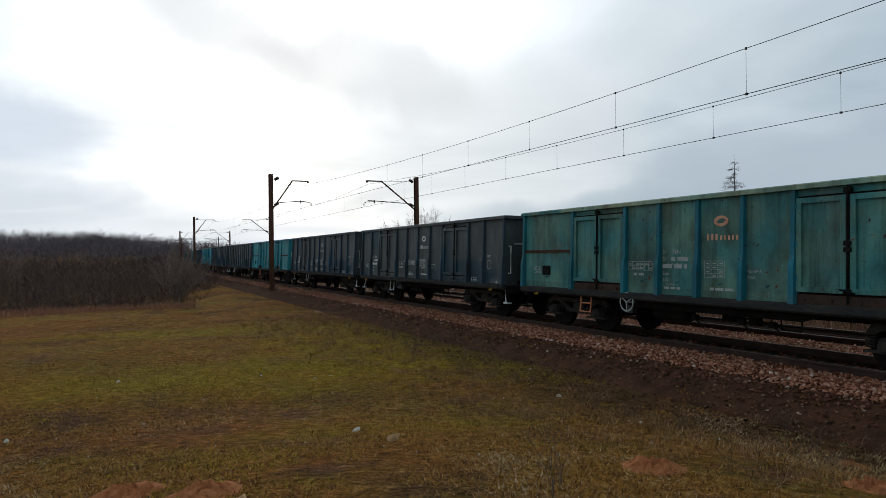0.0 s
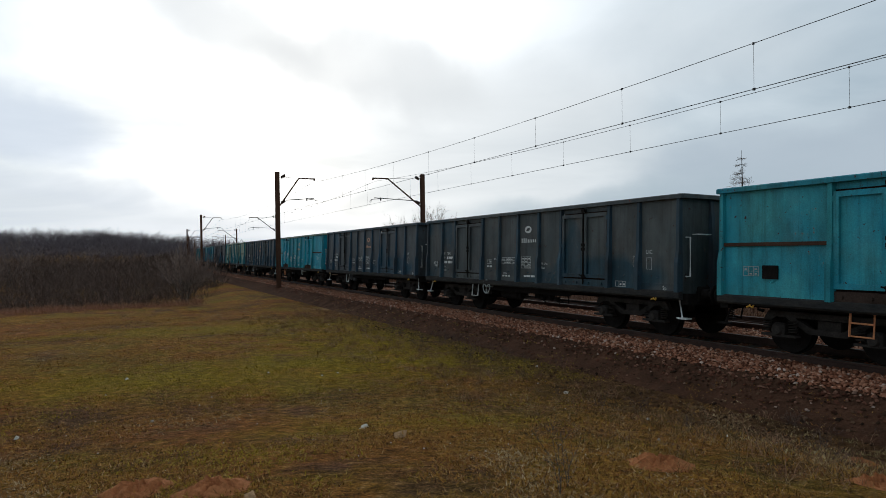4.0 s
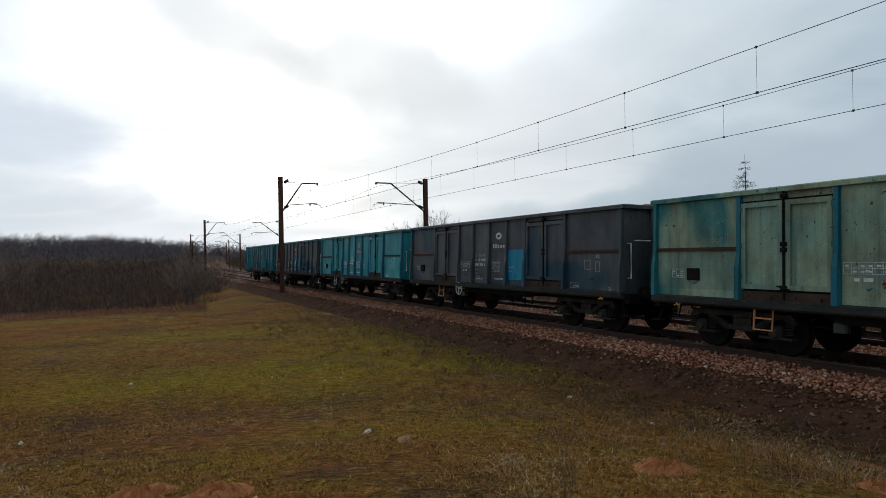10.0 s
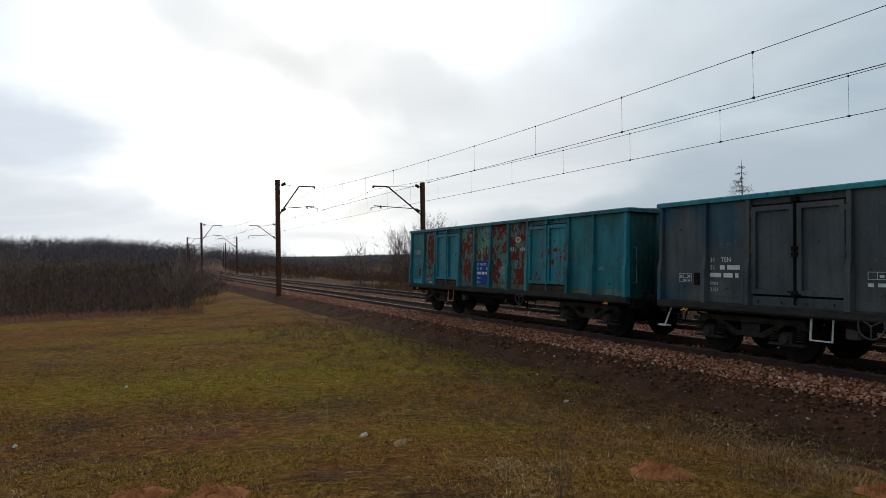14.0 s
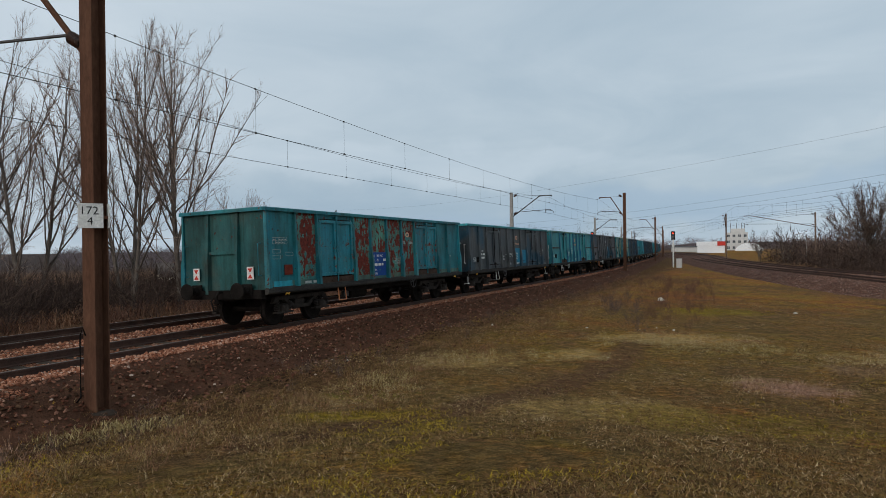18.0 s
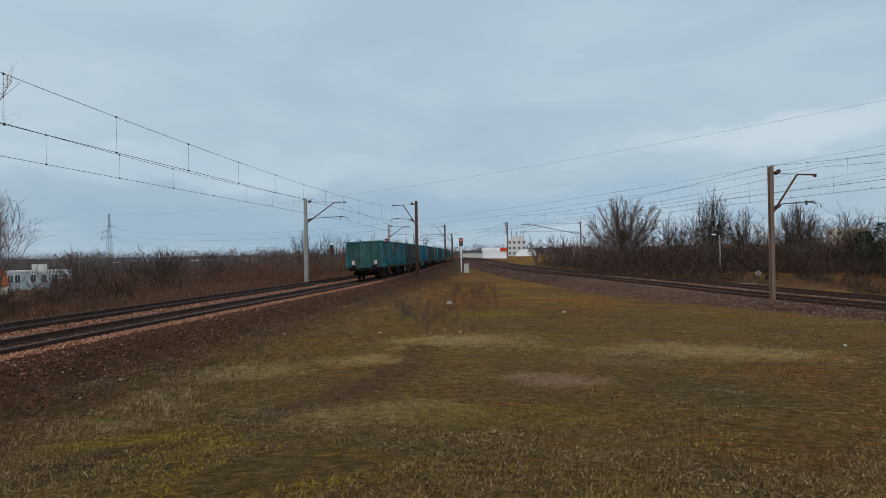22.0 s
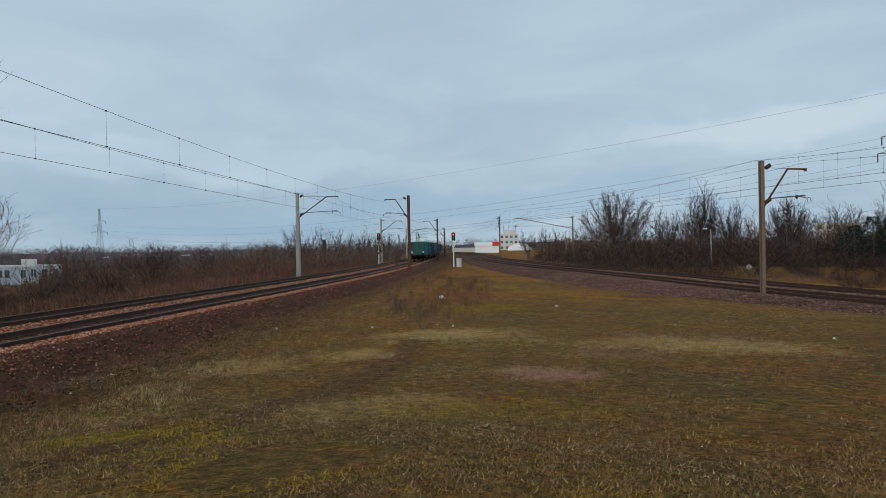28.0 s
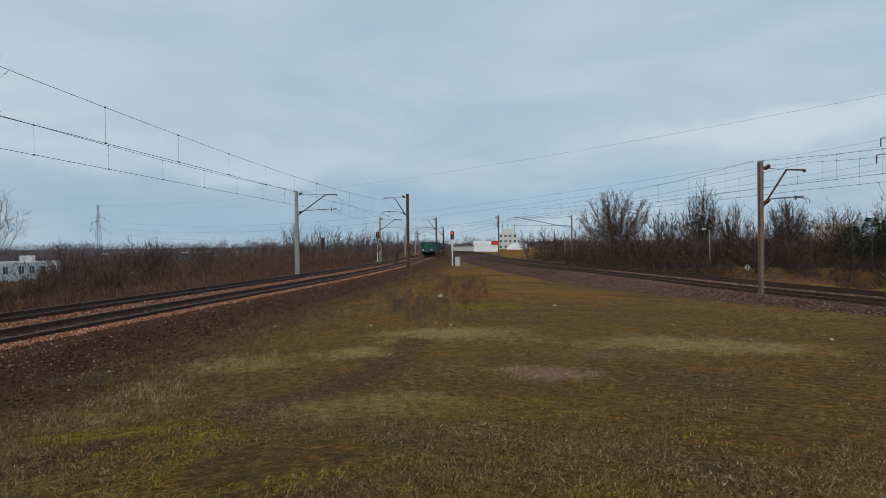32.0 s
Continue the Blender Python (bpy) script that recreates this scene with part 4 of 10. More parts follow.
def open_wagon(w, kind, paint_mat, rib_mat=None, panels=None, logo=None, wheel_mat=None, step_mat=None, blue=(), flange=None, rnd=0, wheel_x=None, step_x=None):
    """All parts of a four-axle open wagon; x along the train, the rail head at z = 0. kind A has one wide end bay with a rail across it, kind B two end bays."""
    rib_mat, panels = rib_mat or paint_mat, panels or {}
    flange = flange or paint_mat
    ribs = [-6.45, -4.17, -2.18, -1.1, 0.0, 1.1, 2.18, 4.17, 6.45] if kind == "A" else [-6.45, -5.22, -4.17, -2.18, -1.1, 0.0, 1.1, 2.18, 4.17, 5.22, 6.45]
    for side in (-1, 1):
        y = side * SIDE
        bay = 0
        for a, b in zip(ribs, ribs[1:]):
            mb = Mesh()
            dent = 0.012 * ((bay * 37 + rnd * 11) % 5 - 2)
            if (round(a, 2), round(b, 2)) in ((-4.17, -2.18), (2.18, 4.17)):
                mb.box(a, y - 0.02, TOP - 0.2, b, y + 0.02, TOP - 0.05)
                mid = (a + b) / 2
                gap = 0.075 if kind == "B" else 0.06
                # added backing sheet, coloured dark so that the gaps round the doors look shaded
                part("door_recess", Mesh().box(a + 0.02, y - side * 0.02 - 0.008, FLOOR + 0.2, b - 0.02, y - side * 0.02 + 0.008, TOP - 0.15), M_GAPSHADE, w, "dark sheet standing in for the shade in the door gaps")
                for p, q in ((a + gap, mid - 0.036), (mid + 0.036, b - gap)):
                    dm = Mesh()
                    yc = y + side * 0.02
                    dm.box(p, yc - 0.015, FLOOR + 0.26, q, yc + 0.015, TOP - 0.24)
                    door = part("door", dm, panels.get("door", paint_mat), w)
                    fm = Mesh()
                    z0, z1, t_ = FLOOR + 0.26, TOP - 0.24, 0.095
                    rim = [(p, z0), (q, z0), (q, z1), (p, z1), (p + t_, z0 + t_), (q - t_, z0 + t_), (q - t_, z1 - t_), (p + t_, z1 - t_)]
                    ya, yb = yc + side * 0.008, yc + side * 0.072
                    fs = []
                    for k in range(4):
                        l = (k + 1) % 4
                        fs += [(8 + k, 8 + l, 12 + l, 12 + k), (k, l, 8 + l, 8 + k), (4 + k, 4 + l, 12 + l, 12 + k)]
                    fm.add([(x_, yy_, z_) for yy_ in (ya, yb) for x_, z_ in rim], fs)
                    part("door_frame", fm, panels.get("doorframe", panels.get("door", paint_mat)), door)
                    hm = Mesh()
                    xe = p if p < mid - 0.5 else q
                    hm.tube([(xe, y + side * 0.06, 1.40), (xe, y + side * 0.06, 2.95)], 0.012, 5)
                    for z in (1.55, 2.15, 2.85):
                        hm.cbox((xe, y + side * 0.07, z), (0.07, 0.05, 0.11), 0.01)
                    part("hinge", hm, rib_mat, door)
                mb2 = Mesh()
                mb2.tube([(mid, y + side * 0.10, FLOOR + 0.08), (mid, y + side * 0.10, TOP - 0.08)], 0.020, 6)
                for z in (FLOOR + 0.30, 2.05, 2.16, TOP - 0.16):
                    mb2.cbox((mid, y + side * 0.09, z), (0.13, 0.07, 0.08), 0.01)
                mb2.tube([(mid - 0.12, y + side * 0.13, FLOOR + 0.33), (mid + 0.14, y + side * 0.13, FLOOR + 0.27)], 0.016, 5)
                part("door_bolt", mb2, panels.get("bolt", M_UNDER), w, "dark vertical locking bar")
                mb3 = Mesh()
                mb3.box(a - 0.03, y + side * 0.02 - 0.05, FLOOR + 0.03, b + 0.03, y + side * 0.02 + 0.06, FLOOR + 0.22)
                for k in range(4):
                    xx = a + 0.2 + k * 0.5
                    mb3.tube([(xx, y + side * 0.065, FLOOR + 0.12), (xx, y + side * 0.10, FLOOR + 0.12)], 0.03, 8)
                part("door_sill", mb3, panels.get("sill", M_SILL if kind == "A" or rnd == 100 else paint_mat), w, "grimy door sill")
                part("lintel", mb, paint_mat, w)
            else:
                # sheet with a shallow dent, so that light breaks on it
                vs, fs = [], []
                nx, nz = 5, 7
                for i in range(nz):
                    for k in range(nx):
                        u, v = k / (nx - 1), i / (nz - 1)
                        dd = dent * math.sin(math.pi * u) * math.sin(math.pi * v) + 0.006 * noise.noise((bay * 3 + u * 3, rnd + v * 4, side))* math.sin(math.pi * u)
                        vs.append((a + (b - a) * u, y + side * (0.02 + dd), FLOOR + (TOP - 0.05 - FLOOR) * v))
                for i in range(nz - 1):
                    for k in range(nx - 1):
                        q = (i * nx + k, i * nx + k + 1, (i + 1) * nx + k + 1, (i + 1) * nx + k)
                        fs.append(q if side < 0 else q[::-1])
                mb.add(vs, fs)
                mb.box(a, y - 0.03, FLOOR, b, y - 0.012, TOP - 0.05)
                if kind == "A":
                    mb.box(a, y + side * 0.024 - 0.014, FLOOR + 0.2, b, y + side * 0.024 + 0.014, 1.97)
                part("panel", mb, panels.get(bay, panels.get("panel", paint_mat)), w)
                mb = Mesh()
                mb.box(a, y + side * 0.03 - 0.012, FLOOR, b, y + side * 0.03 + 0.012, FLOOR + 0.2)
                part("foot_plate", mb, panels.get("foot", paint_mat), w)
                for hx in ((a + b) / 2,):
                    hm = Mesh()
                    hm.tube([(hx - 0.05, y + side * 0.06, 1.38), (hx, y + side * 0.1, 1.36), (hx + 0.05, y + side * 0.06, 1.40)], 0.012, 5)
                    part("lashing_hook", hm, rib_mat, w)
                if kind == "A" and abs(a + b) > 8:
                    mb = Mesh()
                    mb.box(a + 0.06, y + side * 0.05 - 0.035, 2.06, b - 0.06, y + side * 0.05 + 0.035, 2.13)
                    part("cross_rail", mb, panels.get("cross", M_INNER), w, "rusty rail across the end bay")
                    mb = Mesh()
                    mb.box(a + 0.06, y + side * 0.034 - 0.012, FLOOR + 0.2, b - 0.06, y + side * 0.034 + 0.012, 2.06)
                    part("lower_plate", mb, panels.get("lower", paint_mat), w)
            bay += 1
        for x in ribs:
            mb = Mesh()
            wd = 0.072
            vs = [(x + sg * wd * k * f, y + side * dd, z) for z, d, k in ((FLOOR + 0.03, 0.165, 1.0), (1.74, 0.16, 1.0), (1.98, 0.115, 0.86), (TOP - 0.06, 0.095, 0.8)) for sg, dd, f in ((-1, 0.02, 1.0), (-1, d, 0.72), (1, d, 0.72), (1, 0.02, 1.0))]
            mb.add(vs, [(r * 4 + k, r * 4 + (k + 1) % 4, r * 4 + 4 + (k + 1) % 4, r * 4 + 4 + k) for r in range(3) for k in range(4)] + [(0, 1, 2, 3), (12, 13, 14, 15)])
            part("rib", mb, rib_mat, w)
        mb = Mesh()
        mb.cbox((0, side * 1.44, TOP - 0.03), (13.15, 0.17, 0.10), 0.02)
        part("top_rail", mb, flange, w, "flanged top rail")
        mb = Mesh()
        yo, yi = y + side * 0.145, y + side * 0.01
        prof = [(yi, FLOOR - 0.13), (yo - side * 0.04, FLOOR - 0.13), (yo, FLOOR - 0.09), (yo, FLOOR + 0.03), (yi, FLOOR + 0.06)]
        mb.add([(x, py, pz) for x in (-6.52, 6.52) for py, pz in prof], [(k, (k + 1) % 5, 5 + (k + 1) % 5, 5 + k) for k in range(5)] + [(0, 1, 2, 3, 4), (9, 8, 7, 6, 5)])
        part("side_sill", mb, panels.get("sill", M_GRIMESILL), w, "grimy longitudinal side sill")
        mb = Mesh()
        mb.box(-6.48, side * 1.22 - 0.04, 0.86, 6.48, side * 1.22 + 0.04, FLOOR)
        vs = [(x, side * 1.24 + dd, z) for dd in (-0.03, 0.03) for x, z in ((-2.7, 0.9), (-2.2, 0.74), (2.2, 0.74), (2.7, 0.9))]
        mb.add(vs, [(0, 1, 2, 3), (7, 6, 5, 4), (0, 1, 5, 4), (1, 2, 6, 5), (2, 3, 7, 6)])
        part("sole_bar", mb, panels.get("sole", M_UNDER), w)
        for x in (-5.75, 5.75):
            mb = Mesh()
            mb.cbox((x, y + side * 0.06, 1.00), (0.09, 0.05, 0.10), 0.02)
            mb.tube([(x, y + side * 0.09, 0.98), (x, y + side * 0.13, 0.90), (x + 0.07, y + side * 0.13, 0.87), (x + 0.09, y + side * 0.13, 0.92)], 0.018, 6)
            mb.tube([(x, y + side * 0.13, 0.90), (x - 0.07, y + side * 0.13, 0.87)], 0.018, 6)
            part("tow_hook", mb, M_YELLOW, w, "yellow-painted tow hook")
        sm = step_mat or M_WHITE
        mb = Mesh()
        x = step_x if step_x is not None else (-3.65 if kind == "A" else -2.7)
        mb.tube([(x - 0.2, y + side * 0.02, 0.98), (x - 0.2, y + side * 0.06, 0.52), (x + 0.2, y + side * 0.06, 0.52), (x + 0.2, y + side * 0.02, 0.98)], 0.022, 6)
        if kind == "A":
            mb.tube([(x - 0.2, y + side * 0.05, 0.74), (x + 0.2, y + side * 0.05, 0.74)], 0.016, 6)
        part("step", mb, sm, w, "bent step iron")
        wm = wheel_mat or M_DARKSTEEL
        mb = Mesh()
        x = wheel_x if wheel_x is not None else (-2.05 if kind == "A" else -1.8)
        if side > 0:
            x = -x
        mb.ring((x, y + side * 0.13, 0.86), (0, 1, 0), 0.215, 0.016, 24)
        for k in range(3):
            t = k * 2.094 + 0.5
            mb.tube([(x, y + side * 0.13, 0.86), (x + 0.205 * math.cos(t), y + side * 0.13, 0.86 + 0.205 * math.sin(t))], 0.014, 4)
        mb.tube([(x, y + side * 0.15, 0.86), (x, y - side * 0.3, 0.86)], 0.025, 6)
        part("brake_wheel", mb, wm, w, "spoked hand brake wheel")
        # painted marks
        if side < 0 and logo:
            yy = y - 0.040
            sh = Matrix.Translation((0.30 if kind == "A" else 0.24, 0, 0))
            part("emblem", swoosh(0.27, yy, 2.66, 0.18, side), logo, w, "pale eye-shaped emblem", at=sh)
            for k in range(8):
                x0, wd_, hi = (-0.08 + k * 0.105, 0.055, 2.40) if k < 3 else (-0.035 + k * 0.095, 0.05, 2.365)
                part("name_stroke", Mesh().box(x0, yy - 0.002, 2.27, x0 + wd_, yy, hi), logo, w, at=sh)
        if side < 0:
            yy = y - 0.046
            if rnd != 100:
                first = "31    TEN" if rnd != 3 else "31    TEN RIV"
                xs, zs = (-5.12, 1.92) if kind == "B" else (-1.0, 2.0)
                mm = M_WHITE if rnd % 3 else M_PALE
                letter(w, first, xs, yy, zs, 0.13, mm)
                letter(w, "51", xs, yy, zs - 0.16, 0.13, mm)
                part("number_strip", bars(xs + 0.25, yy, zs - 0.16, (0.12, 0.3), 0.09, 0.06, side), mm, w)
                part("number_strip", bars(xs, yy, zs - 0.32, (0.28, 0.22, 0.08), 0.09, 0.06, side), mm, w)
                letter(w, "Eaos", xs, yy, zs - 0.47, 0.11, mm)
                letter(w, "2151", xs, yy, zs - 0.61, 0.11, mm)
                bx = -2.0 if kind == "B" else -2.08
                part("load_table", marks(-0.97 if kind == "B" else bx, yy, 1.62, 2, 6, 0.78, 0.2, side), mm, w, "painted load table")
                part("load_table", marks(0.16, yy, 1.5, 4, 3, 0.5, 0.34, side), mm, w, "painted load table")
                part("size_mark", marks(-1.9, yy, 1.62, 1, 2, 0.3, 0.12, side), mm, w)
                part("size_mark", bars(-1.9, yy, 1.5, (0.1, 0.16), 0.06, 0.06, side), mm, w)
                part("gauge_mark", marks(5.0, yy, 1.62, 1, 1, 0.26, 0.24, side), mm, w)
                part("gauge_mark", marks(5.45, yy, 1.56, 1, 1, 0.16, 0.26, side), mm, w)
                letter(w, "UIC", 5.42, yy, 1.92, 0.13, mm)
                part("axle_mark", marks(4.4, yy - 0.01, 1.12, 1, 3, 0.36, 0.13, side), mm, w)
                letter(w, "KE-GP-A", 1.2, yy, 1.62, 0.085, mm)
                letter(w, "MAX", 1.2, yy, 1.50, 0.085, mm)
                letter(w, "14.04 m", -0.9, yy, 1.30, 0.075, mm)
                letter(w, "67.0 t", -1.45, yy, 1.74, 0.085, mm)
                letter(w, "Sp", 5.95, yy, 1.10, 0.13, mm)
                letter(w, "A   B1  B2  C", -0.85, yy, 1.74, 0.075, mm)
                part("label_holder", Mesh().cbox((-5.35, yy - 0.02, 1.56), (0.34, 0.035, 0.26), 0.01), M_UNDER, w, "dark label holder plate")
                part("load_table", marks(-5.95, yy - 0.012, 1.48, 2, 3, 0.34, 0.18, side), mm, w, "painted load table")
                part("brake_note", bars(0.3, yy, 1.24, (0.1, 0.2, 0.2), 0.055, 0.04, side), mm, w)
                part("brake_note", bars(-0.95, yy, 1.22, (0.14, 0.12, 0.1), 0.05, 0.05, side), mm, w)
            for x0, x1, z0, z1 in blue:
                mb = Mesh()
                mb.box(x0, y - 0.0405, z0, x1, y - 0.034, z1)
                part("repaint_patch", mb, M_BLUEPATCH, w, "fresh bright blue repaint")
    for e in (-1, 1):
        x = e * 6.45
        mb = Mesh()
        mb.box(x - 0.02, -SIDE, FLOOR, x + 0.02, SIDE, TOP - 0.05)
        part("end_wall", mb, panels.get("end", paint_mat), w)
        for y in (-0.52, 0.52):
            mb = Mesh()
            mb.add([(x + e * d, y + k, z) for z, d in ((FLOOR - 0.1, 0.16), (1.9, 0.15), (TOP - 0.08, 0.07)) for d, k in ((0.02, -0.06), (d, -0.05), (d, 0.05), (0.02, 0.06))], [(r * 4 + k, r * 4 + (k + 1) % 4, r * 4 + 4 + (k + 1) % 4, r * 4 + 4 + k) for r in range(2) for k in range(4)] + [(8, 9, 10, 11)])
            part("end_rib", mb, panels.get("end", rib_mat), w)
        mb = Mesh()
        mb.box(min(x, x + e * 0.1), -0.46, 2.02, max(x, x + e * 0.1), 0.46, 2.10)
        part("end_cross_rail", mb, panels.get("end", rib_mat), w)
        mb = Mesh()
        mb.cbox((e * 6.52, 0, TOP - 0.03), (0.17, 2.95, 0.10), 0.02)
        part("end_rail", mb, flange, w)
        mb = Mesh()
        mb.box(e * 6.50 - 0.1, -1.35, 0.80, e * 6.50 + 0.1, 1.35, FLOOR)
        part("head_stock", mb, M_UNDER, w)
        for y in (-0.875, 0.875):
            mb = Mesh()
            mb.cbox((e * 6.60, y, 1.03), (0.06, 0.36, 0.34), 0.02)
            mb.tube([(e * 6.5, y, 1.03), (e * 6.78, y, 1.03)], [0.13, 0.11], 12)
            mb.tube([(e * 6.78, y, 1.03), (e * 6.95, y, 1.03)], 0.085, 12)
            mb.tube([(e * 6.95, y, 1.03), (e * 6.985, y, 1.03), (e * 7.0, y, 1.03)], [0.215, 0.225, 0.20], 22)
            part("buffer", mb, M_UNDER, w, "round black side buffer")
        mb = Mesh()
        mb.tube([(e * 6.45, 0, 1.0), (e * 6.72, 0, 1.0), (e * 6.80, 0, 0.9), (e * 6.74, 0, 0.72), (e * 6.62, 0, 0.70)], 0.035, 6)
        mb.tube([(e * 6.5, 0.3, 0.95), (e * 6.66, 0.32, 0.75), (e * 6.70, 0.2, 0.48), (e * 6.6, 0.1, 0.52)], 0.025, 6)
        part("coupling", mb, M_UNDER, w)
        for y in (-1.30, 1.30):
            mb = Mesh()
            mb.tube([(e * 6.50, y, 2.28), (e * 6.62, y, 2.28), (e * 6.62, y, 1.42), (e * 6.50, y, 1.42)], 0.019, 6)
            part("hand_rail", mb, M_WHITE if rnd != 100 else paint_mat, w, "thin grab rail")
        if rnd == 100:
            continue
        mb = Mesh()
        mb.tube([(e * 6.50, -1.1, 2.35), (e * 6.64, -1.1, 2.35), (e * 6.64, -0.7, 2.35), (e * 6.50, -0.7, 2.35)], 0.014, 5)
        part("hand_rail", mb, M_WHITE, w, "thin pale grab rail")
        mb = Mesh()
        mb.tube([(e * 6.3, -1.3, 0.95), (e * 6.46, -1.36, 0.5), (e * 6.30, -1.36, 0.5)], 0.02, 5)
        mb.box(e * 6.50 - 0.12, -1.42, 0.48, e * 6.50 + 0.12, -1.25, 0.51)
        part("corner_step", mb, M_WHITE if kind == "B" and rnd != 100 else M_UNDER, w)
    mb = Mesh()
    mb.box(-6.43, -1.37, FLOOR, 6.43, 1.37, FLOOR + 0.06)
    part("floor", mb, M_INNER, w)
    mb = Mesh()
    mb.box(-6.3, -0.2, 0.72, 6.3, 0.2, FLOOR - 0.004)
    for x in (-2.2, -1.0, 0.3, 1.5, 2.4):
        mb.box(x - 0.05, -1.18, 0.8, x + 0.05, 1.18, FLOOR - 0.004)
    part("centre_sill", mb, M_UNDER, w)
    for y in (-0.85,):
        mb = Mesh()
        mb.tube([(-1.75, y, 0.66), (-1.70, y, 0.66), (-0.75, y, 0.66), (-0.70, y, 0.66)], [0.12, 0.19, 0.19, 0.12], 14)
        part("air_tank", mb, M_UNDER, w, "black cylindrical air tank")
        mb = Mesh()
        mb.cbox((0.35, y, 0.72), (0.3, 0.3, 0.28), 0.04)
        mb.cbox((1.0, y - 0.1, 0.66), (0.24, 0.2, 0.2), 0.04)
        mb.tube([(0.4, y - 0.1, 0.68), (1.0, y - 0.1, 0.68)], 0.025, 6)
        mb.tube([(1.0, y - 0.12, 0.66), (1.5, y - 0.12, 0.62), (1.65, y - 0.12, 0.52)], 0.02, 5)
        part("brake_valve", mb, M_UNDER, w)
        mb = Mesh()
        mb.tube([(-3.2, y, 0.62), (3.2, y, 0.58)], 0.016, 5)
        mb.tube([(-2.6, y - 0.2, 0.76), (2.6, y - 0.2, 0.80)], 0.014, 5)
        mb.tube([(1.7, y - 0.3, 0.88), (1.72, y - 0.3, 0.55), (2.12, y - 0.3, 0.55), (2.14, y - 0.3, 0.88)], 0.018, 5)
        part("brake_rod", mb, M_UNDER, w)
        for x in (-0.45, 0.75, 1.45):
            mb = Mesh()
            mb.tube([(x, y - 0.25, 0.90), (x + 0.03, y - 0.25, 0.60), (x + 0.16, y - 0.22, 0.50)], 0.02, 5)
            mb.cbox((x + 0.03, y - 0.22, 0.62), (0.16, 0.12, 0.12), 0.02)
            part("brake_lever", mb, M_UNDER, w)
        mb = Mesh()
        mb.cbox((-2.3, y - 0.3, 0.68), (0.26, 0.16, 0.2), 0.03)
        mb.tube([(-2.3, y - 0.25, 0.92), (-2.3, y - 0.25, 0.68)], 0.02, 5)
        part("load_switch", mb, M_DARKSTEEL, w)
    for bx in (-4.5, 4.5):
        bogie(w, bx)


BOGIE = {}


def bogie_meshes():
    mb = Mesh()
    bar = [(-1.30, 0.62), (-1.18, 0.81), (1.18, 0.81), (1.30, 0.62), (1.10, 0.64), (1.02, 0.70), (-1.02, 0.70), (-1.10, 0.64)]
    belly = [(-0.86, 0.72), (-0.36, 0.42), (0.36, 0.42), (0.86, 0.72), (0.66, 0.72), (0.28, 0.52), (-0.28, 0.52), (-0.66, 0.72)]
    for y in (-1.02, 1.02):
        for pts, t_ in ((bar, 0.055), (belly, 0.045)):
            n = len(pts)
            mb.add([(x, y + d, z) for d in (-t_, t_) for x, z in pts], [tuple(range(n)), tuple(range(2 * n - 1, n - 1, -1))] + [(k, (k + 1) % n, n + (k + 1) % n, n + k) for k in range(n)])
    mb.box(-0.22, -1.0, 0.42, 0.22, 1.0, 0.68)
    BOGIE["frame"] = mb.data("bogie", M_BOGIE)
    mb = Mesh()
    mb.cbox((0, 0, 0), (0.26, 0.2, 0.26), 0.04)
    mb.tube([(0, -0.10, 0), (0, -0.15, 0)], [0.11, 0.09], 14)
    for dx in (-0.05, 0.05):
        mb.tube([(dx, -0.145, 0.05), (dx, -0.165, 0.05)], 0.015, 6)
    mb.box(-0.36, -0.08, -0.13, 0.36, 0.08, -0.085)
    BOGIE["box"] = mb.data("axle_box", M_BOGIE)
    mb = Mesh()
    mb.tube([(0.075 * math.cos(k * 0.785), 0.075 * math.sin(k * 0.785), k * 0.0062) for k in range(41)], 0.016, 4)
    BOGIE["spring"] = mb.data("spring", M_BOGIE, True)
    mb = Mesh()
    for y in (-0.76, 0.76):
        o = math.copysign(1, y)
        mb.tube([(0, y - 0.055, 0), (0, y + 0.055, 0)], 0.455, 28)
        mb.tube([(0, y - o * 0.055, 0), (0, y - o * 0.085, 0)], 0.485, 28)
        for k in range(3):
            t = k * 2.094
            mb.cbox((0.30 * math.cos(t), y + o * 0.06, 0.30 * math.sin(t)), (0.09, 0.02, 0.09), 0.01)
    mb.tube([(0, -1.05, 0), (0, 1.05, 0)], 0.08, 10)
    BOGIE["wheels"] = mb.data("wheelset", M_WHEEL)


def bogie(w, bx):
    if not BOGIE:
        bogie_meshes()
    b = part("bogie", BOGIE["frame"], None, w, at=(bx, 0, 0))
    for y in (-1.1, 1.1):
        for x in (-0.9, 0.9):
            turn = Matrix.Rotation(0 if y < 0 else math.pi, 4, "Z")
            part("axle_box", BOGIE["box"], None, b, at=Matrix.Translation((x, y, 0.46)) @ turn)
            for dx in (-0.27, 0.27):
                part("spring", BOGIE["spring"], None, b, at=(x + dx, y, 0.40))
    for x in (-0.9, 0.9):
        part("wheelset", BOGIE["wheels"], None, b, at=(x, 0, 0.46))


M_PALE = two_tone("faded_white_marking", (0.30, 0.33, 0.31), (0.42, 0.45, 0.42), 3.0, 0.8, bumps=0)
M_FADEORANGE = two_tone("faded_orange_marking", (0.55, 0.27, 0.16), (0.74, 0.42, 0.28), 6.0, 0.8, bumps=0)
M_BLUEPATCH = paint("bright_blue_repaint", (0.002, 0.112, 0.185), (0.003, 0.14, 0.225), 0.03, 0.2)
M_BLUERIB = paint("blue_rib_paint", (0.024, 0.031, 0.036), (0.014, 0.050, 0.082), 0.08, 0.4)
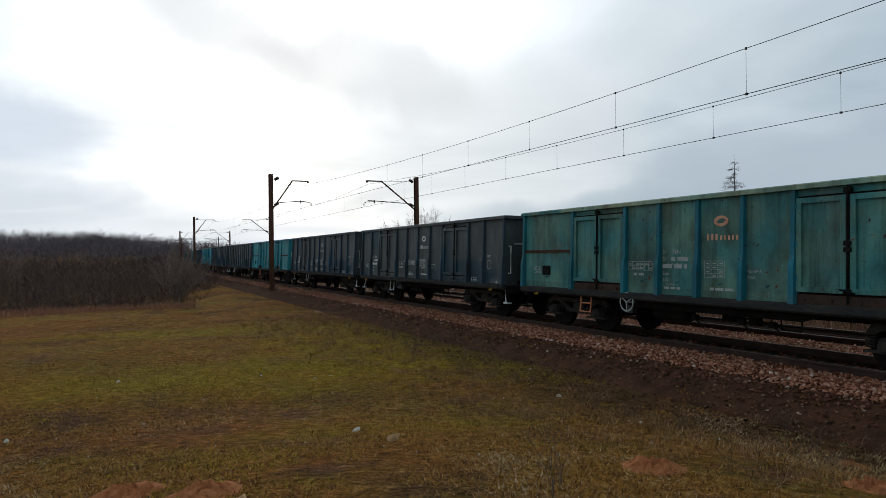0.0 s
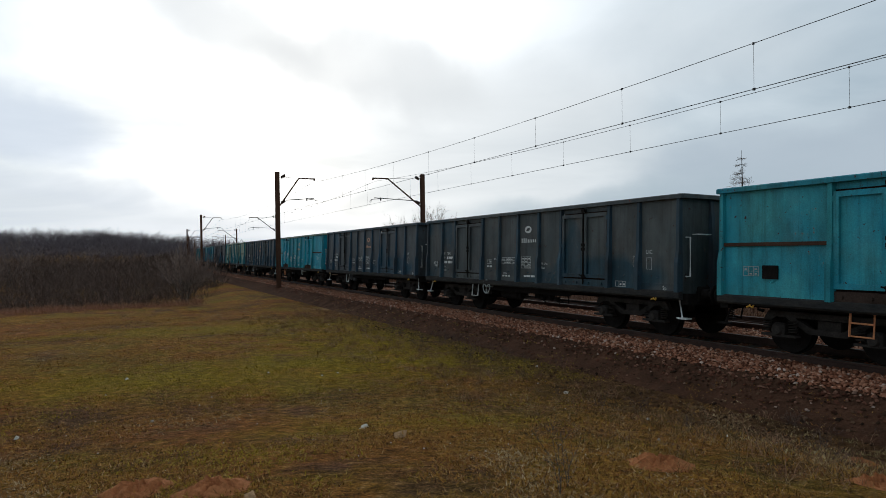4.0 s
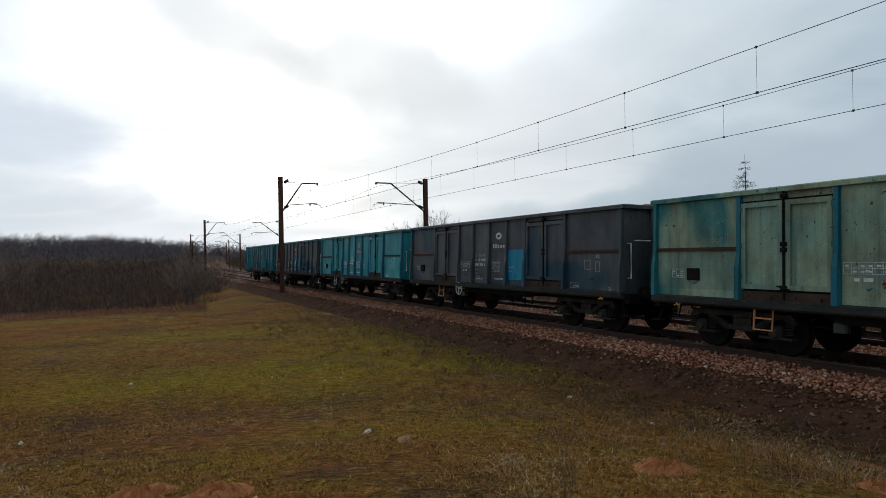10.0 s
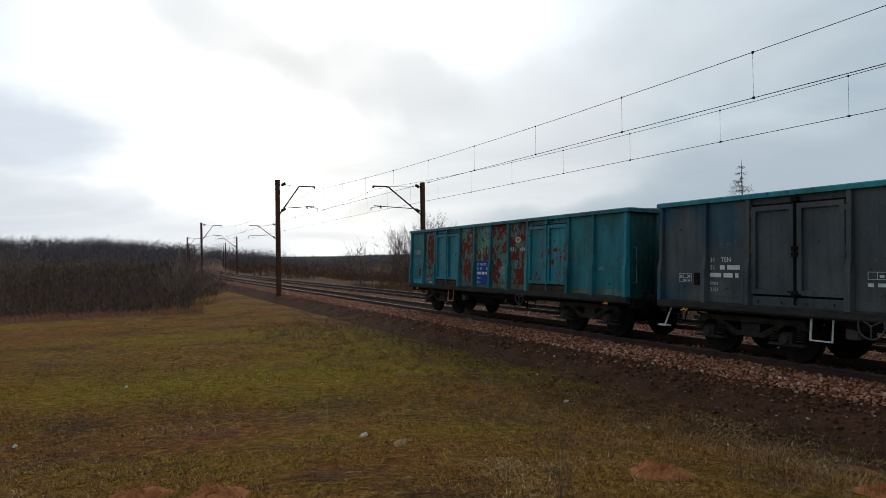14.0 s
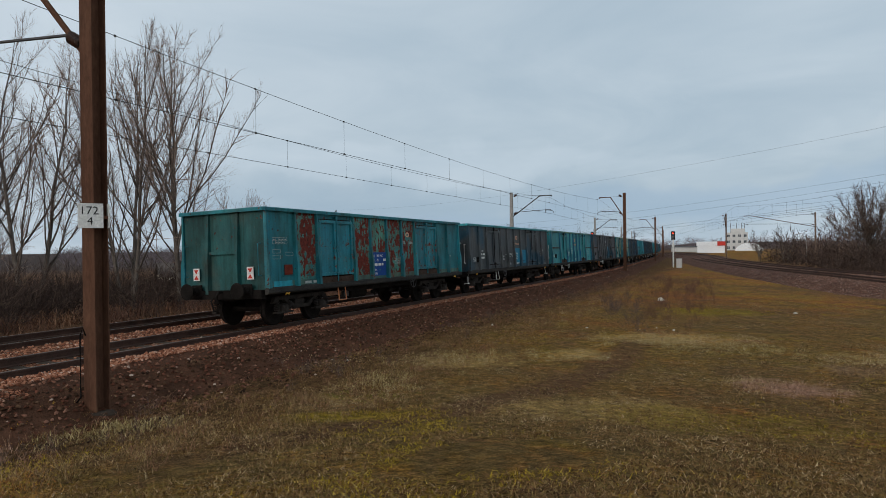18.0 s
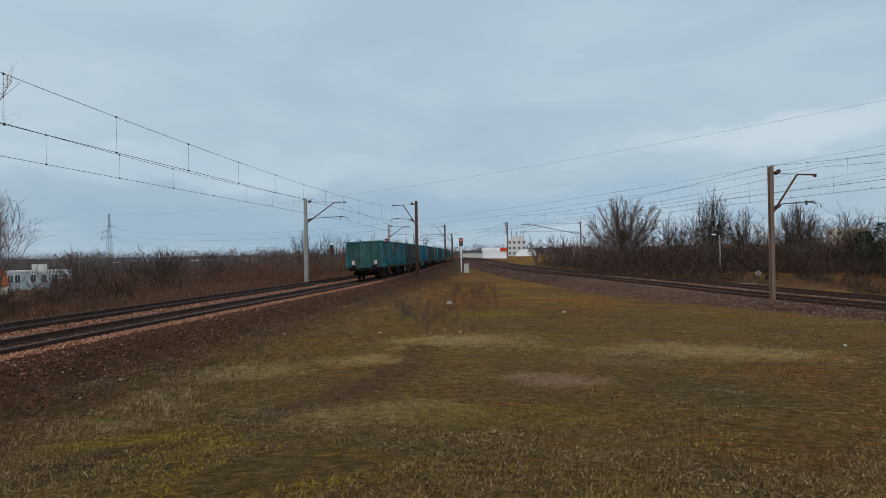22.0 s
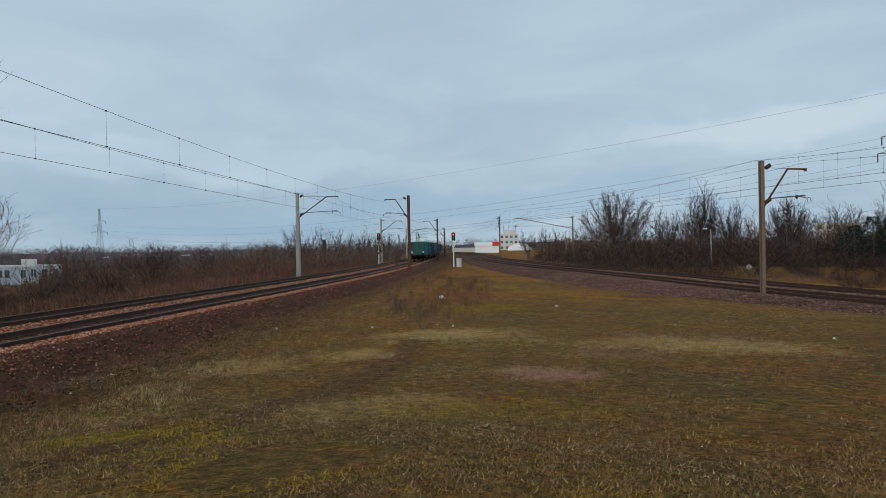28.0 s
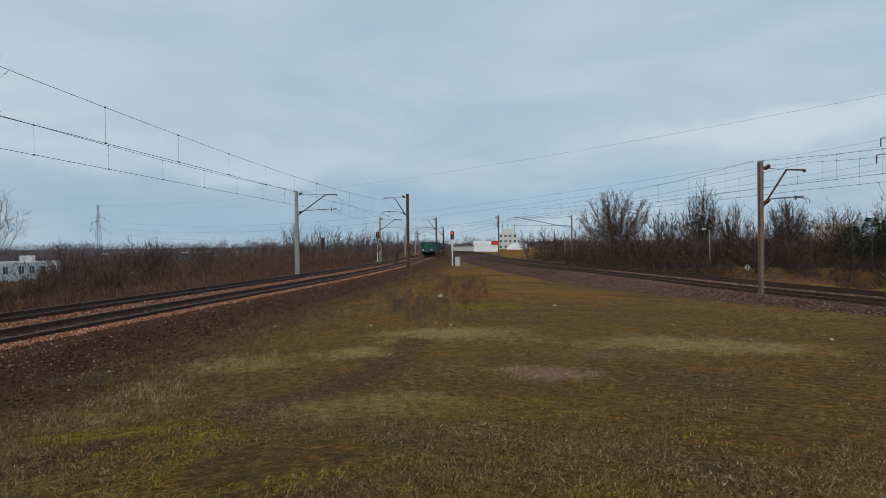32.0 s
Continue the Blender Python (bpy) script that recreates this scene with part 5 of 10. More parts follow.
M_BLUEEDGE = paint("bright_blue_rib_paint", (0.008, 0.090, 0.115), (0.008, 0.080, 0.165), 0.08, 0.4)
P = PAINTS
M_PLATERED = two_tone("rusty_red_plate", (0.12, 0.022, 0.014), (0.19, 0.04, 0.025), 4.0, 0.85)
M_DARKRIB = paint("dark_rib_paint", (0.018, 0.024, 0.028), (0.020, 0.046, 0.066), 0.06, 0.3)
M_CLEANTEAL = paint("dark_clean_teal_paint", (0.006, 0.085, 0.098), (0.008, 0.11, 0.15), 0.10, 0.35)
P["flaked"] = paint("heavily_flaked_teal", (0.010, 0.105, 0.112), (0.040, 0.145, 0.115), 0.96, 0.6)
P["tailteal"] = paint("sooty_teal_paint", (0.004, 0.098, 0.125), (0.010, 0.125, 0.140), 0.26, 0.6)
# end wall: base under half the sides' brightness, grime setting slightly higher
P["tailend"] = paint("dark_teal_end_paint", (0.005, 0.042, 0.044), (0.010, 0.062, 0.060), 0.2, 0.7)
P["patched"] = paint("chipped_turquoise", (0.005, 0.105, 0.138), (0.010, 0.13, 0.158), 0.58, 0.45)
P["tealdeep"] = paint("deep_teal_paint", (0.010, 0.145, 0.175), (0.022, 0.19, 0.20), 0.14, 0.45)
P["grimy"] = paint("grimy_teal_sill", (0.016, 0.075, 0.08), (0.05, 0.09, 0.07), 0.35, 0.8)
P["slate"] = paint("slate_blue_grey_paint", (0.028, 0.036, 0.041), (0.052, 0.056, 0.059), 0.10, 0.4, patch=(0.016, 0.058, 0.090))
P["cyanteal"] = paint("weathered_turquoise_paint", (0.006, 0.15, 0.20), (0.03, 0.20, 0.215), 0.12, 0.5)
P["brownblack"] = paint("mauve_grey_paint", (0.035, 0.038, 0.044), (0.062, 0.060, 0.064), 0.12, 0.4, patch=(0.016, 0.050, 0.078))

# from the tail of the train forwards
TRAINSET = [
    dict(kind="B", paint="patched", panels={1: P["flaked"], 3: P["flaked"], 4: P["flaked"], 5: P["flaked"], 6: P["flaked"], "door": P["patched"], "foot": P["grimy"], "bolt": P["tailteal"], 0: P["tailteal"], 8: P["tailteal"], 9: P["tailteal"], "end": P["tailend"]}, rib=P["tailteal"], flange=P["tailteal"], logo=None, step_mat=M_ORANGE, rnd=100, wheel_x=1.83, step_x=-2.9, label="rust-flaked turquoise open freight wagon at the train's tail"),
    dict(kind="B", paint="slate", logo=M_FADEORANGE, blue=[(1.15, 2.13, 1.26, 2.0), (0.05, 1.05, 1.26, 2.1)], flange=P["tealdeep"], rib=None, label="dark slate open freight wagon with bright blue repaint"),
    dict(kind="A", paint="tealdeep", logo=M_FADEORANGE, wheel=M_PALE, rib=M_BLUEEDGE, flange=P["teal"], label="teal open freight wagon with pale markings"),
    dict(kind="A", paint="brownblack", logo=M_WHITE, wheel=M_WHITE, step_mat=M_ORANGE, blue=[(1.15, 2.13, 1.26, 2.2), (4.3, 6.25, 1.27, 2.02)], rib=P["slate"], label="sooty grey open freight wagon with blue repainted panels"),
    dict(kind="A", paint="pale", logo=M_FADEORANGE, rib=M_CLEANTEAL, step_mat=M_ORANGE, wheel_x=1.83, wheel=M_PALE, flange=P["pale"], label="pale weathered green open freight wagon"),
    dict(kind="B", paint="navy", logo=M_FADEORANGE, rib=M_BLUERIB, flange=M_DARKRIB, label="dark blue-grey open freight wagon with faint emblem"),
    dict(kind="A", paint="cyan", logo=M_FADEORANGE, wheel=M_PALE, step_mat=M_ORANGE, rib=P["cyanteal"], wheel_x=1.83, flange=P["pale"], label="bright turquoise open freight wagon with scrawled graffiti", rnd=7),
    dict(kind="B", paint="slate", logo=M_FADEORANGE, rib=M_BLUERIB, flange=M_DARKRIB, label="dark slate open freight wagon with blue patches and white markings"),
    dict(kind="B", paint="dark", logo=M_WHITE, wheel=M_PALE, rib=M_DARKRIB, label="dark grey open freight wagon with white emblem"),
    dict(kind="A", paint="cyanteal", logo=M_FADEORANGE, wheel=M_WHITE, step_mat=M_ORANGE, wheel_x=1.83, rib=P["tealdeep"], label="weathered turquoise open freight wagon with orange emblem"),
    dict(kind="B", paint="navy", logo=M_PALE, rib=M_BLUERIB, flange=M_DARKRIB, label="dark slate-blue open freight wagon with pale emblem"),
    dict(kind="B", paint="dark", logo=M_WHITE, rib=M_DARKRIB, label="sooty dark grey open freight wagon with white markings"),
    dict(kind="A", paint="teal", logo=M_FADEORANGE, rib=M_CLEANTEAL, flange=P["pale"], wheel=M_PALE, step_mat=M_ORANGE, label="faded green-teal open freight wagon with rust streaks"),
]
MORE = [7, 2, 5, 9, 8]
wagons = []
for k, d in enumerate(TRAINSET):
    w = thing("open_wagon", d["label"], "freight wagon", "freight train")
    open_wagon(w, d["kind"], P[d["paint"]], d.get("rib"), d.get("panels"), d.get("logo"), d.get("wheel"), d.get("step_mat"), d.get("blue", ()), d.get("flange"), d.get("rnd", k), d.get("wheel_x"), d.get("step_x"))
    wagons.append(w)
for k in MORE:
    wagons.append(copy_thing(wagons[k], Matrix()))


def tail_wagon_marks(w):
    y = -SIDE - 0.046
    mb = Mesh()
    mb.box(-0.98, y - 0.004, 1.18, -0.06, y + 0.004, 1.98)
    part("number_panel", mb, M_BLUE, w, "blue number panel")
    y -= 0.007
    for z, words in ((1.82, "31   RIV MC"), (1.67, "51   PL"), (1.36, "Eaos"), (1.21, "2151")):
        letter(w, words, -0.93, y, z, 0.125, M_WHITE)
    part("number_strip", bars(-0.28, y, 1.67, (0.2,), 0.085, 0.04, -1), M_WHITE, w)
    part("number_strip", bars(-0.93, y, 1.52, (0.26, 0.2, 0.08), 0.085, 0.06, -1), M_WHITE, w)
    part("load_table", marks(-6.2, -SIDE - 0.046, 2.25, 2, 5, 0.62, 0.17, -1), M_PALE, w, "painted load table")
    for x, z in ((-6.2, 2.0), (-6.2, 1.84), (-5.65, 1.92)):
        part("size_mark", marks(x, -SIDE - 0.046, z, 1, 1, 0.32, 0.1, -1), M_PALE, w)
    mb = Mesh()
    mb.box(-5.72, -SIDE - 0.06, 1.40, -5.38, -SIDE - 0.04, 1.68)
    part("label_holder", mb, M_PLATERED, w, "rusty red label holder plate")
    mb = Mesh()
    mb.box(-6.2, -SIDE - 0.05, 1.07, -5.4, -SIDE - 0.045, 1.24)
    part("repaint_patch", mb, P["cyan"], w, "fresh turquoise repaint")
    part("load_table", marks(0.6, -SIDE - 0.046, 1.56, 3, 4, 0.42, 0.24, -1), M_PALE, w, "painted load table")
    part("size_mark", bars(-4.8, -SIDE - 0.046, 1.12, (0.3, 0.2), 0.07, 0.1, -1), M_PALE, w)
    letter(w, "UIC", 5.4, -SIDE - 0.046, 1.72, 0.12, M_PALE)
    # faded scrawl on the rust
    part("emblem", swoosh(1.62, -SIDE - 0.046, 2.62, 0.15, -1), M_FADEORANGE, w, "faded orange eye-shaped emblem")
    part("name_strip", bars(1.18, -SIDE - 0.046, 2.28, (0.09, 0.07), 0.11, 0.04, -1), M_PALE, w)
    part("name_strip", bars(1.72, -SIDE - 0.046, 2.28, (0.07, 0.08, 0.09), 0.09, 0.03, -1), M_PALE, w)
    # the two tail discs
    for yy in (-0.95, 0.95):
        mb = Mesh()
        mb.box(-6.54, yy - 0.11, 1.32, -6.52, yy + 0.11, 1.66)
        disc = part("tail_plate", mb, M_WHITE, w, "white tail plate with red triangles")
        for z, up in ((1.47, -1), (1.50, 1)):
            mb = Mesh()
            mb.add([(-6.543, yy, z), (-6.543, yy - 0.08, z + up * 0.12), (-6.543, yy + 0.08, z + up * 0.12), (-6.547, yy, z), (-6.547, yy - 0.08, z + up * 0.12), (-6.547, yy + 0.08, z + up * 0.12)], [(0, 1, 2), (3, 5, 4), (0, 1, 4, 3), (1, 2, 5, 4), (2, 0, 3, 5)])
            part("red_triangle", mb, M_RED, disc)


tail_wagon_marks(wagons[0])


def graffiti(w):
    rng = random.Random(5)
    for cx, cz, n in ((-3.7, 1.75, 5), (-2.7, 1.8, 4), (-1.5, 1.5, 4)):
        for k in range(n):
            pts, x, z = [], cx + rng.uniform(-0.3, 0.3), cz + rng.uniform(-0.25, 0.25)
            for _ in range(5):
                pts.append((x, -SIDE - 0.075 if cx < -2.2 else -SIDE - 0.045, z))
                x, z = x + rng.uniform(-0.12, 0.16), z + rng.uniform(-0.2, 0.2)
            part("paint_scrawl", Mesh().tube(pts, 0.012, 4), M_WHITE, w)


graffiti(wagons[6])

TRAIN = [(0, -184.85), (1, -172.63), (2, -159.93), (3, -147.54), (3.5, -141.71), (5.5, -118.2), (6, -112.14), (7, -100.89), (8, -89.77), (9, -78.42), (10, -67.6), (11, -56.83), (12, -46.24), (13, -35.54), (13.5, -30.26), (16.5, 0.05), (19, 24.9), (23, 64.6), (26, 93.1), (29, 119.1), (32, 143.1)]


def train_s(t):
    """Place of the last wagon along the track."""
    T = [a for a, _ in TRAIN]
    S = [b for _, b in TRAIN]
    i = max(0, min(len(T) - 2, int(np.searchsorted(T, t)) - 1))

    def slope(j):
        if j <= 0:
            return (S[1] - S[0]) / (T[1] - T[0])
        if j >= len(T) - 1:
            return (S[-1] - S[-2]) / (T[-1] - T[-2])
        return (S[j + 1] - S[j - 1]) / (T[j + 1] - T[j - 1])
    h = T[i + 1] - T[i]
    u = (t - T[i]) / h
    return (2 * u**3 - 3 * u**2 + 1) * S[i] + (u**3 - 2 * u**2 + u) * h * slope(i) + (-2 * u**3 + 3 * u**2) * S[i + 1] + (u**3 - u**2) * h * slope(i + 1)


def wagon_pose(s):
    a, b = on_track(s - 4.5), on_track(s + 4.5)
    d = b - a
    c = (a + b) / 2
    yaw = math.atan2(d.y, d.x)
    pitch = -math.atan2(d.z, math.hypot(d.x, d.y))
    return Matrix.Translation(c) @ Matrix.Rotation(yaw, 4, "Z") @ Matrix.Rotation(pitch, 4, "Y") @ Matrix.Rotation(-0.03, 4, "X")


# ------------------------------------------------------------------ overhead line
def mast(base, track_way, reach, concrete=False, height=8.3, steel=None):
    """A mast with its bracket; track_way: unit vector towards the track; reach: metres to the track centre."""
    t = Vector((track_way[0], track_way[1], 0)).normalized()
    a = Vector((-t.y, t.x, 0))
    m = Matrix(((a.x, t.x, 0, base[0]), (a.y, t.y, 0, base[1]), (0, 0, 1, base[2]), (0, 0, 0, 1)))
    w = thing("catenary_mast", ("grey concrete" if concrete else "rust-brown steel") + " mast carrying the overhead wire bracket", "mast", "masts along the line", at=m)
    mb = Mesh()
    if concrete:
        vs = []
        for z, k in ((-0.6, 0.19), (height, 0.12)):
            vs += [(x * k, y * k * 1.2, z) for x, y in ((-1, -0.7), (-0.7, -1), (0.7, -1), (1, -0.7), (1, 0.7), (0.7, 1), (-0.7, 1), (-1, 0.7))]
        mb.add(vs, [tuple(range(7, -1, -1)), tuple(range(8, 16))] + [(k, (k + 1) % 8, 8 + (k + 1) % 8, 8 + k) for k in range(8)])
        part("post", mb, M_CONCRETE, w)
    else:
        prof = [(-0.136, -0.14), (-0.114, -0.14), (-0.114, -0.01), (0.114, -0.01), (0.114, -0.14), (0.136, -0.14), (0.136, 0.14), (0.114, 0.14), (0.114, 0.01), (-0.114, 0.01), (-0.114, 0.14), (-0.136, 0.14)]
        k = 0.74 if steel else 1.0
        mb.add([(x * k, y * k, z) for z in (-0.6, height) for x, y in prof], [tuple(range(11, -1, -1)), tuple(range(12, 24))] + [(k, (k + 1) % 12, 12 + (k + 1) % 12, 12 + k) for k in range(12)])
        part("post", mb, steel or M_STEEL_RUST, w)
    top = height - 0.5
    mb = Mesh()
    mb.tube([(0, 0.1, top - 1.9), (0, reach - 1.0, top + 0.1), (0, reach + 0.1, top + 0.1)], 0.052, 8)
    mb.cbox((0, reach + 0.1, top + 0.06), (0.16, 0.1, 0.16), 0.02)
    part("bracket", mb, M_STEEL_RUST if not concrete else M_DARKSTEEL, w, "slanting bracket tube")
    mb = Mesh()
    mb.tube([(0, 0.1, top + 0.15), (0, reach - 0.9, top + 0.12)], 0.012, 5)
    part("stay", mb, M_WIRE, w)
    mb = Mesh()
    mb.tube([(0, 0.55, top - 1.44), (0, reach + 0.05, top - 1.28)], 0.028, 6)
    mb.cbox((0, reach - 0.45, top - 1.36), (0.10, 0.08, 0.22), 0.02)
    for dx in (-0.12, 0.12):
        mb.tube([(dx * 0.3, reach - 0.42, top - 1.33), (dx, reach + 0.2, top - 1.40), (dx, reach + 0.3, top - 1.46), (dx, reach + 0.32, top - 1.64)], 0.016, 5)
    part("steady_arm", mb, M_DARKSTEEL, w)
    for y, z in ((0.28, top - 1.9 + 0.28), (0.3, top + 0.15)):
        mb = Mesh()
        for k in range(4):
            mb.ring((0, y + k * 0.07, z + k * 0.04), (0, 1, 0.4), 0.075, 0.04, 12, 5)
        part("insulator", mb, M_INSUL, w, "brown ribbed insulator")
    return w


NEAR_MASTS = [(-265, -2.6), (-212, -2.6), (-159, -2.6), (-105, -2.6), (-52.4, -2.5), (2.1, -2.95), (63.9, -2.4), (121, -2.6), (176, -2.6), (230, -2.6)]
FAR_MASTS = [(-263, 7.5), (-210, 7.5), (-157, 7.5), (-103, 7.5), (-50.3, 7.55), (0.5, 7.05), (57.5, 7.75), (116, 7.6), (172, 7.6), (226, 7.6)]
for (s, n), (s2, n2) in zip(NEAR_MASTS, FAR_MASTS):
    h = heading(s)
    nv = Vector((-math.sin(h), math.cos(h)))
    mast(on_track(s, n, -0.55), nv, -n)
    mast(on_track(s2, n2, -0.6), -nv, n2 - 3.85, concrete=s2 > 0)


def catenary(points, label):
    """points: contact wire supports; carrying wire above with droppers."""
    line = thing("overhead_line", label, "overhead wire")
    drops = []
    for a, b in zip(points, points[1:]):
        contact, carrier = Mesh(), Mesh()
        n = 13
        up = [a.lerp(b, k / n) + Vector((0, 0, 1.55 - 4 * 0.62 * (k / n) * (1 - k / n))) for k in range(n + 1)]
        contact.tube([a, b], 0.009, 5, False)
        carrier.tube(up, 0.008, 5, False)
        for k in range(n):
            f = (k + 0.62) / n
            p = a.lerp(b, f)
            q = p + Vector((0, 0, 1.55 - 4 * 0.62 * f * (1 - f)))
            drops.append(Mesh().tube([p, q], 0.004, 4, False).cbox(p, (0.05, 0.05, 0.05)).cbox(q, (0.04, 0.04, 0.05)))
        part("contact_wire", contact, M_WIRE, line)
        part("carrying_wire", carrier, M_WIRE, line)
    for d in drops:
        part("dropper", d, M_WIRE, line)


catenary([on_track(s, 0.0, 5.55) for s, _ in NEAR_MASTS], "thin dark overhead wires above the near track")
catenary([on_track(s, 3.85, 5.52) for s, _ in FAR_MASTS], "thin dark overhead wires above the far track")


# ------------------------------------------------------------------ second line: masts and wires
def line_b_mast(az, r, label_concrete=True, drop=0.6, height=8.2):
    base = polar(az, r)
    d2 = (_BX[:, 0] - base.x) ** 2 + (_BX[:, 1] - base.y) ** 2
    i = int(d2.argmin())
    way = Vector((_BX[i, 0] - base.x, _BX[i, 1] - base.y))
    base.z = _BX[i, 2] - drop
    mast(base, way, max(2.6, way.length - 3.7), concrete=label_concrete, height=height, steel=M_MASTB)


for az, r in ((-153.3, 122), (-159.5, 127)):
    line_b_mast(az, r, False)
line_b_mast(-174.0, 38.2, False, 0.25, 7.0)
line_b_mast(167.0, 38.0, False, 0.25, 7.0)


def b_wire(n):
    pts = []
    for u in (0.0, 1.15, 2.1, 5.6, 7.5, 8.8):
        p, a = path_b(u, u, 1.0, n, 5.5)[0]
        pts.append(p)
    catenary(pts, "thin dark overhead wires above the second line")


b_wire(0.0)
b_wire(3.7)


# ------------------------------------------------------------------ fast triangle meshes for what cannot be counted
def tri_object(name, verts, tris, mat, label, category, kind="stuff", parent=None):
    me = bpy.data.meshes.new(name)
    verts, tris = np.asarray(verts, np.float32), np.asarray(tris, np.int32)
    me.vertices.add(len(verts))
    me.vertices.foreach_set("co", verts.ravel())
    me.loops.add(len(tris) * 3)
    me.loops.foreach_set("vertex_index", tris.ravel())
    me.polygons.add(len(tris))
    me.polygons.foreach_set("loop_start", np.arange(0, len(tris) * 3, 3, dtype=np.int32))
    me.materials.append(mat)
    me.update(calc_edges=True)
    ob = new(name, me)
    if parent:
        ob.parent = parent
    return tagged(ob, label, category, kind=kind)


def spread(proto, places):
    """Copies of a proto (verts, tris) at rows of x, y, z, turn, size, height, joined into one."""
    V, T = proto
    P_ = np.asarray(places, float)
    c, s = np.cos(P_[:, 3]), np.sin(P_[:, 3])
    X = (V[None, :, 0] * c[:, None] - V[None, :, 1] * s[:, None]) * P_[:, 4, None] + P_[:, 0, None]
    Y = (V[None, :, 0] * s[:, None] + V[None, :, 1] * c[:, None]) * P_[:, 4, None] + P_[:, 1, None]
    Z = V[None, :, 2] * P_[:, 5, None] + P_[:, 2, None]
    verts = np.stack([X, Y, Z], -1).reshape(-1, 3)
    tris = (T[None] + (np.arange(len(P_)) * len(V))[:, None, None]).reshape(-1, 3)
    return verts, tris


def join(pieces):
    vs, ts, o = [], [], 0
    for v, t in pieces:
        vs.append(v)
        ts.append(t + o)
        o += len(v)
    return np.concatenate(vs), np.concatenate(ts)


def twig_arrays(segs):
    """Three-sided tapering twigs from rows of (start, end, r0, r1)."""
    A = np.array([s[0] for s in segs], float)
    B = np.array([s[1] for s in segs], float)
    r0 = np.array([s[2] for s in segs])[:, None, None]
    r1 = np.array([s[3] for s in segs])[:, None, None]
    d = B - A
    d /= np.linalg.norm(d, axis=1, keepdims=True) + 1e-9
    h = np.where(np.abs(d[:, 2:3]) > 0.9, [[1.0, 0, 0]], [[0, 0, 1.0]])
    a = np.cross(d, h)
    a /= np.linalg.norm(a, axis=1, keepdims=True)
    b = np.cross(d, a)
    w = np.array([0, 2.0944, 4.1888])
    ring = a[:, None] * np.cos(w)[None, :, None] + b[:, None] * np.sin(w)[None, :, None]
    V = np.concatenate([A[:, None] + ring * r0, B[:, None] + ring * r1], 1).reshape(-1, 3)
    T = np.array([(0, 1, 4), (0, 4, 3), (1, 2, 5), (1, 5, 4), (2, 0, 3), (2, 3, 5)])
    return V, (T[None] + (np.arange(len(segs)) * 6)[:, None, None]).reshape(-1, 3)


def sliver_arrays(segs, seed=0):
    """The finest twigs, as narrow tapering slivers."""
    A = np.array([s[0] for s in segs], float)
    B = np.array([s[1] for s in segs], float)
    r0 = np.array([s[2] for s in segs])[:, None]
    r1 = np.array([s[3] for s in segs])[:, None]
    d = B - A
    B = B + d * 0.08
    a = np.cross(d, np.random.default_rng(seed).normal(0, 1, d.shape))
    a /= np.linalg.norm(a, axis=1, keepdims=True) + 1e-9
    w = r0 * 0.9 + r1 * 0.5
    V = np.stack([A - a * w, A + a * w, B], 1).reshape(-1, 3)
    return V, np.arange(len(segs) * 3).reshape(-1, 3)


def limb_curve(p0, p1, rng, lift=0.35, steps=5, wob=0.02):
    """Points on a limb that leaves sideways and turns upwards."""
    p0, p1 = np.array(p0, float), np.array(p1, float)
    ln = np.linalg.norm(p1 - p0)
    mid = (p0 + p1) / 2 + np.array([(p1 - p0)[0] * 0.18, (p1 - p0)[1] * 0.18, -ln * lift * 0.3])
    t = np.linspace(0, 1, steps + 1)[:, None]
    pts = (1 - t) ** 2 * p0 + 2 * t * (1 - t) * mid + t ** 2 * p1
    pts[1:-1] += rng.normal(0, wob * ln, (steps - 1, 3))
    return pts


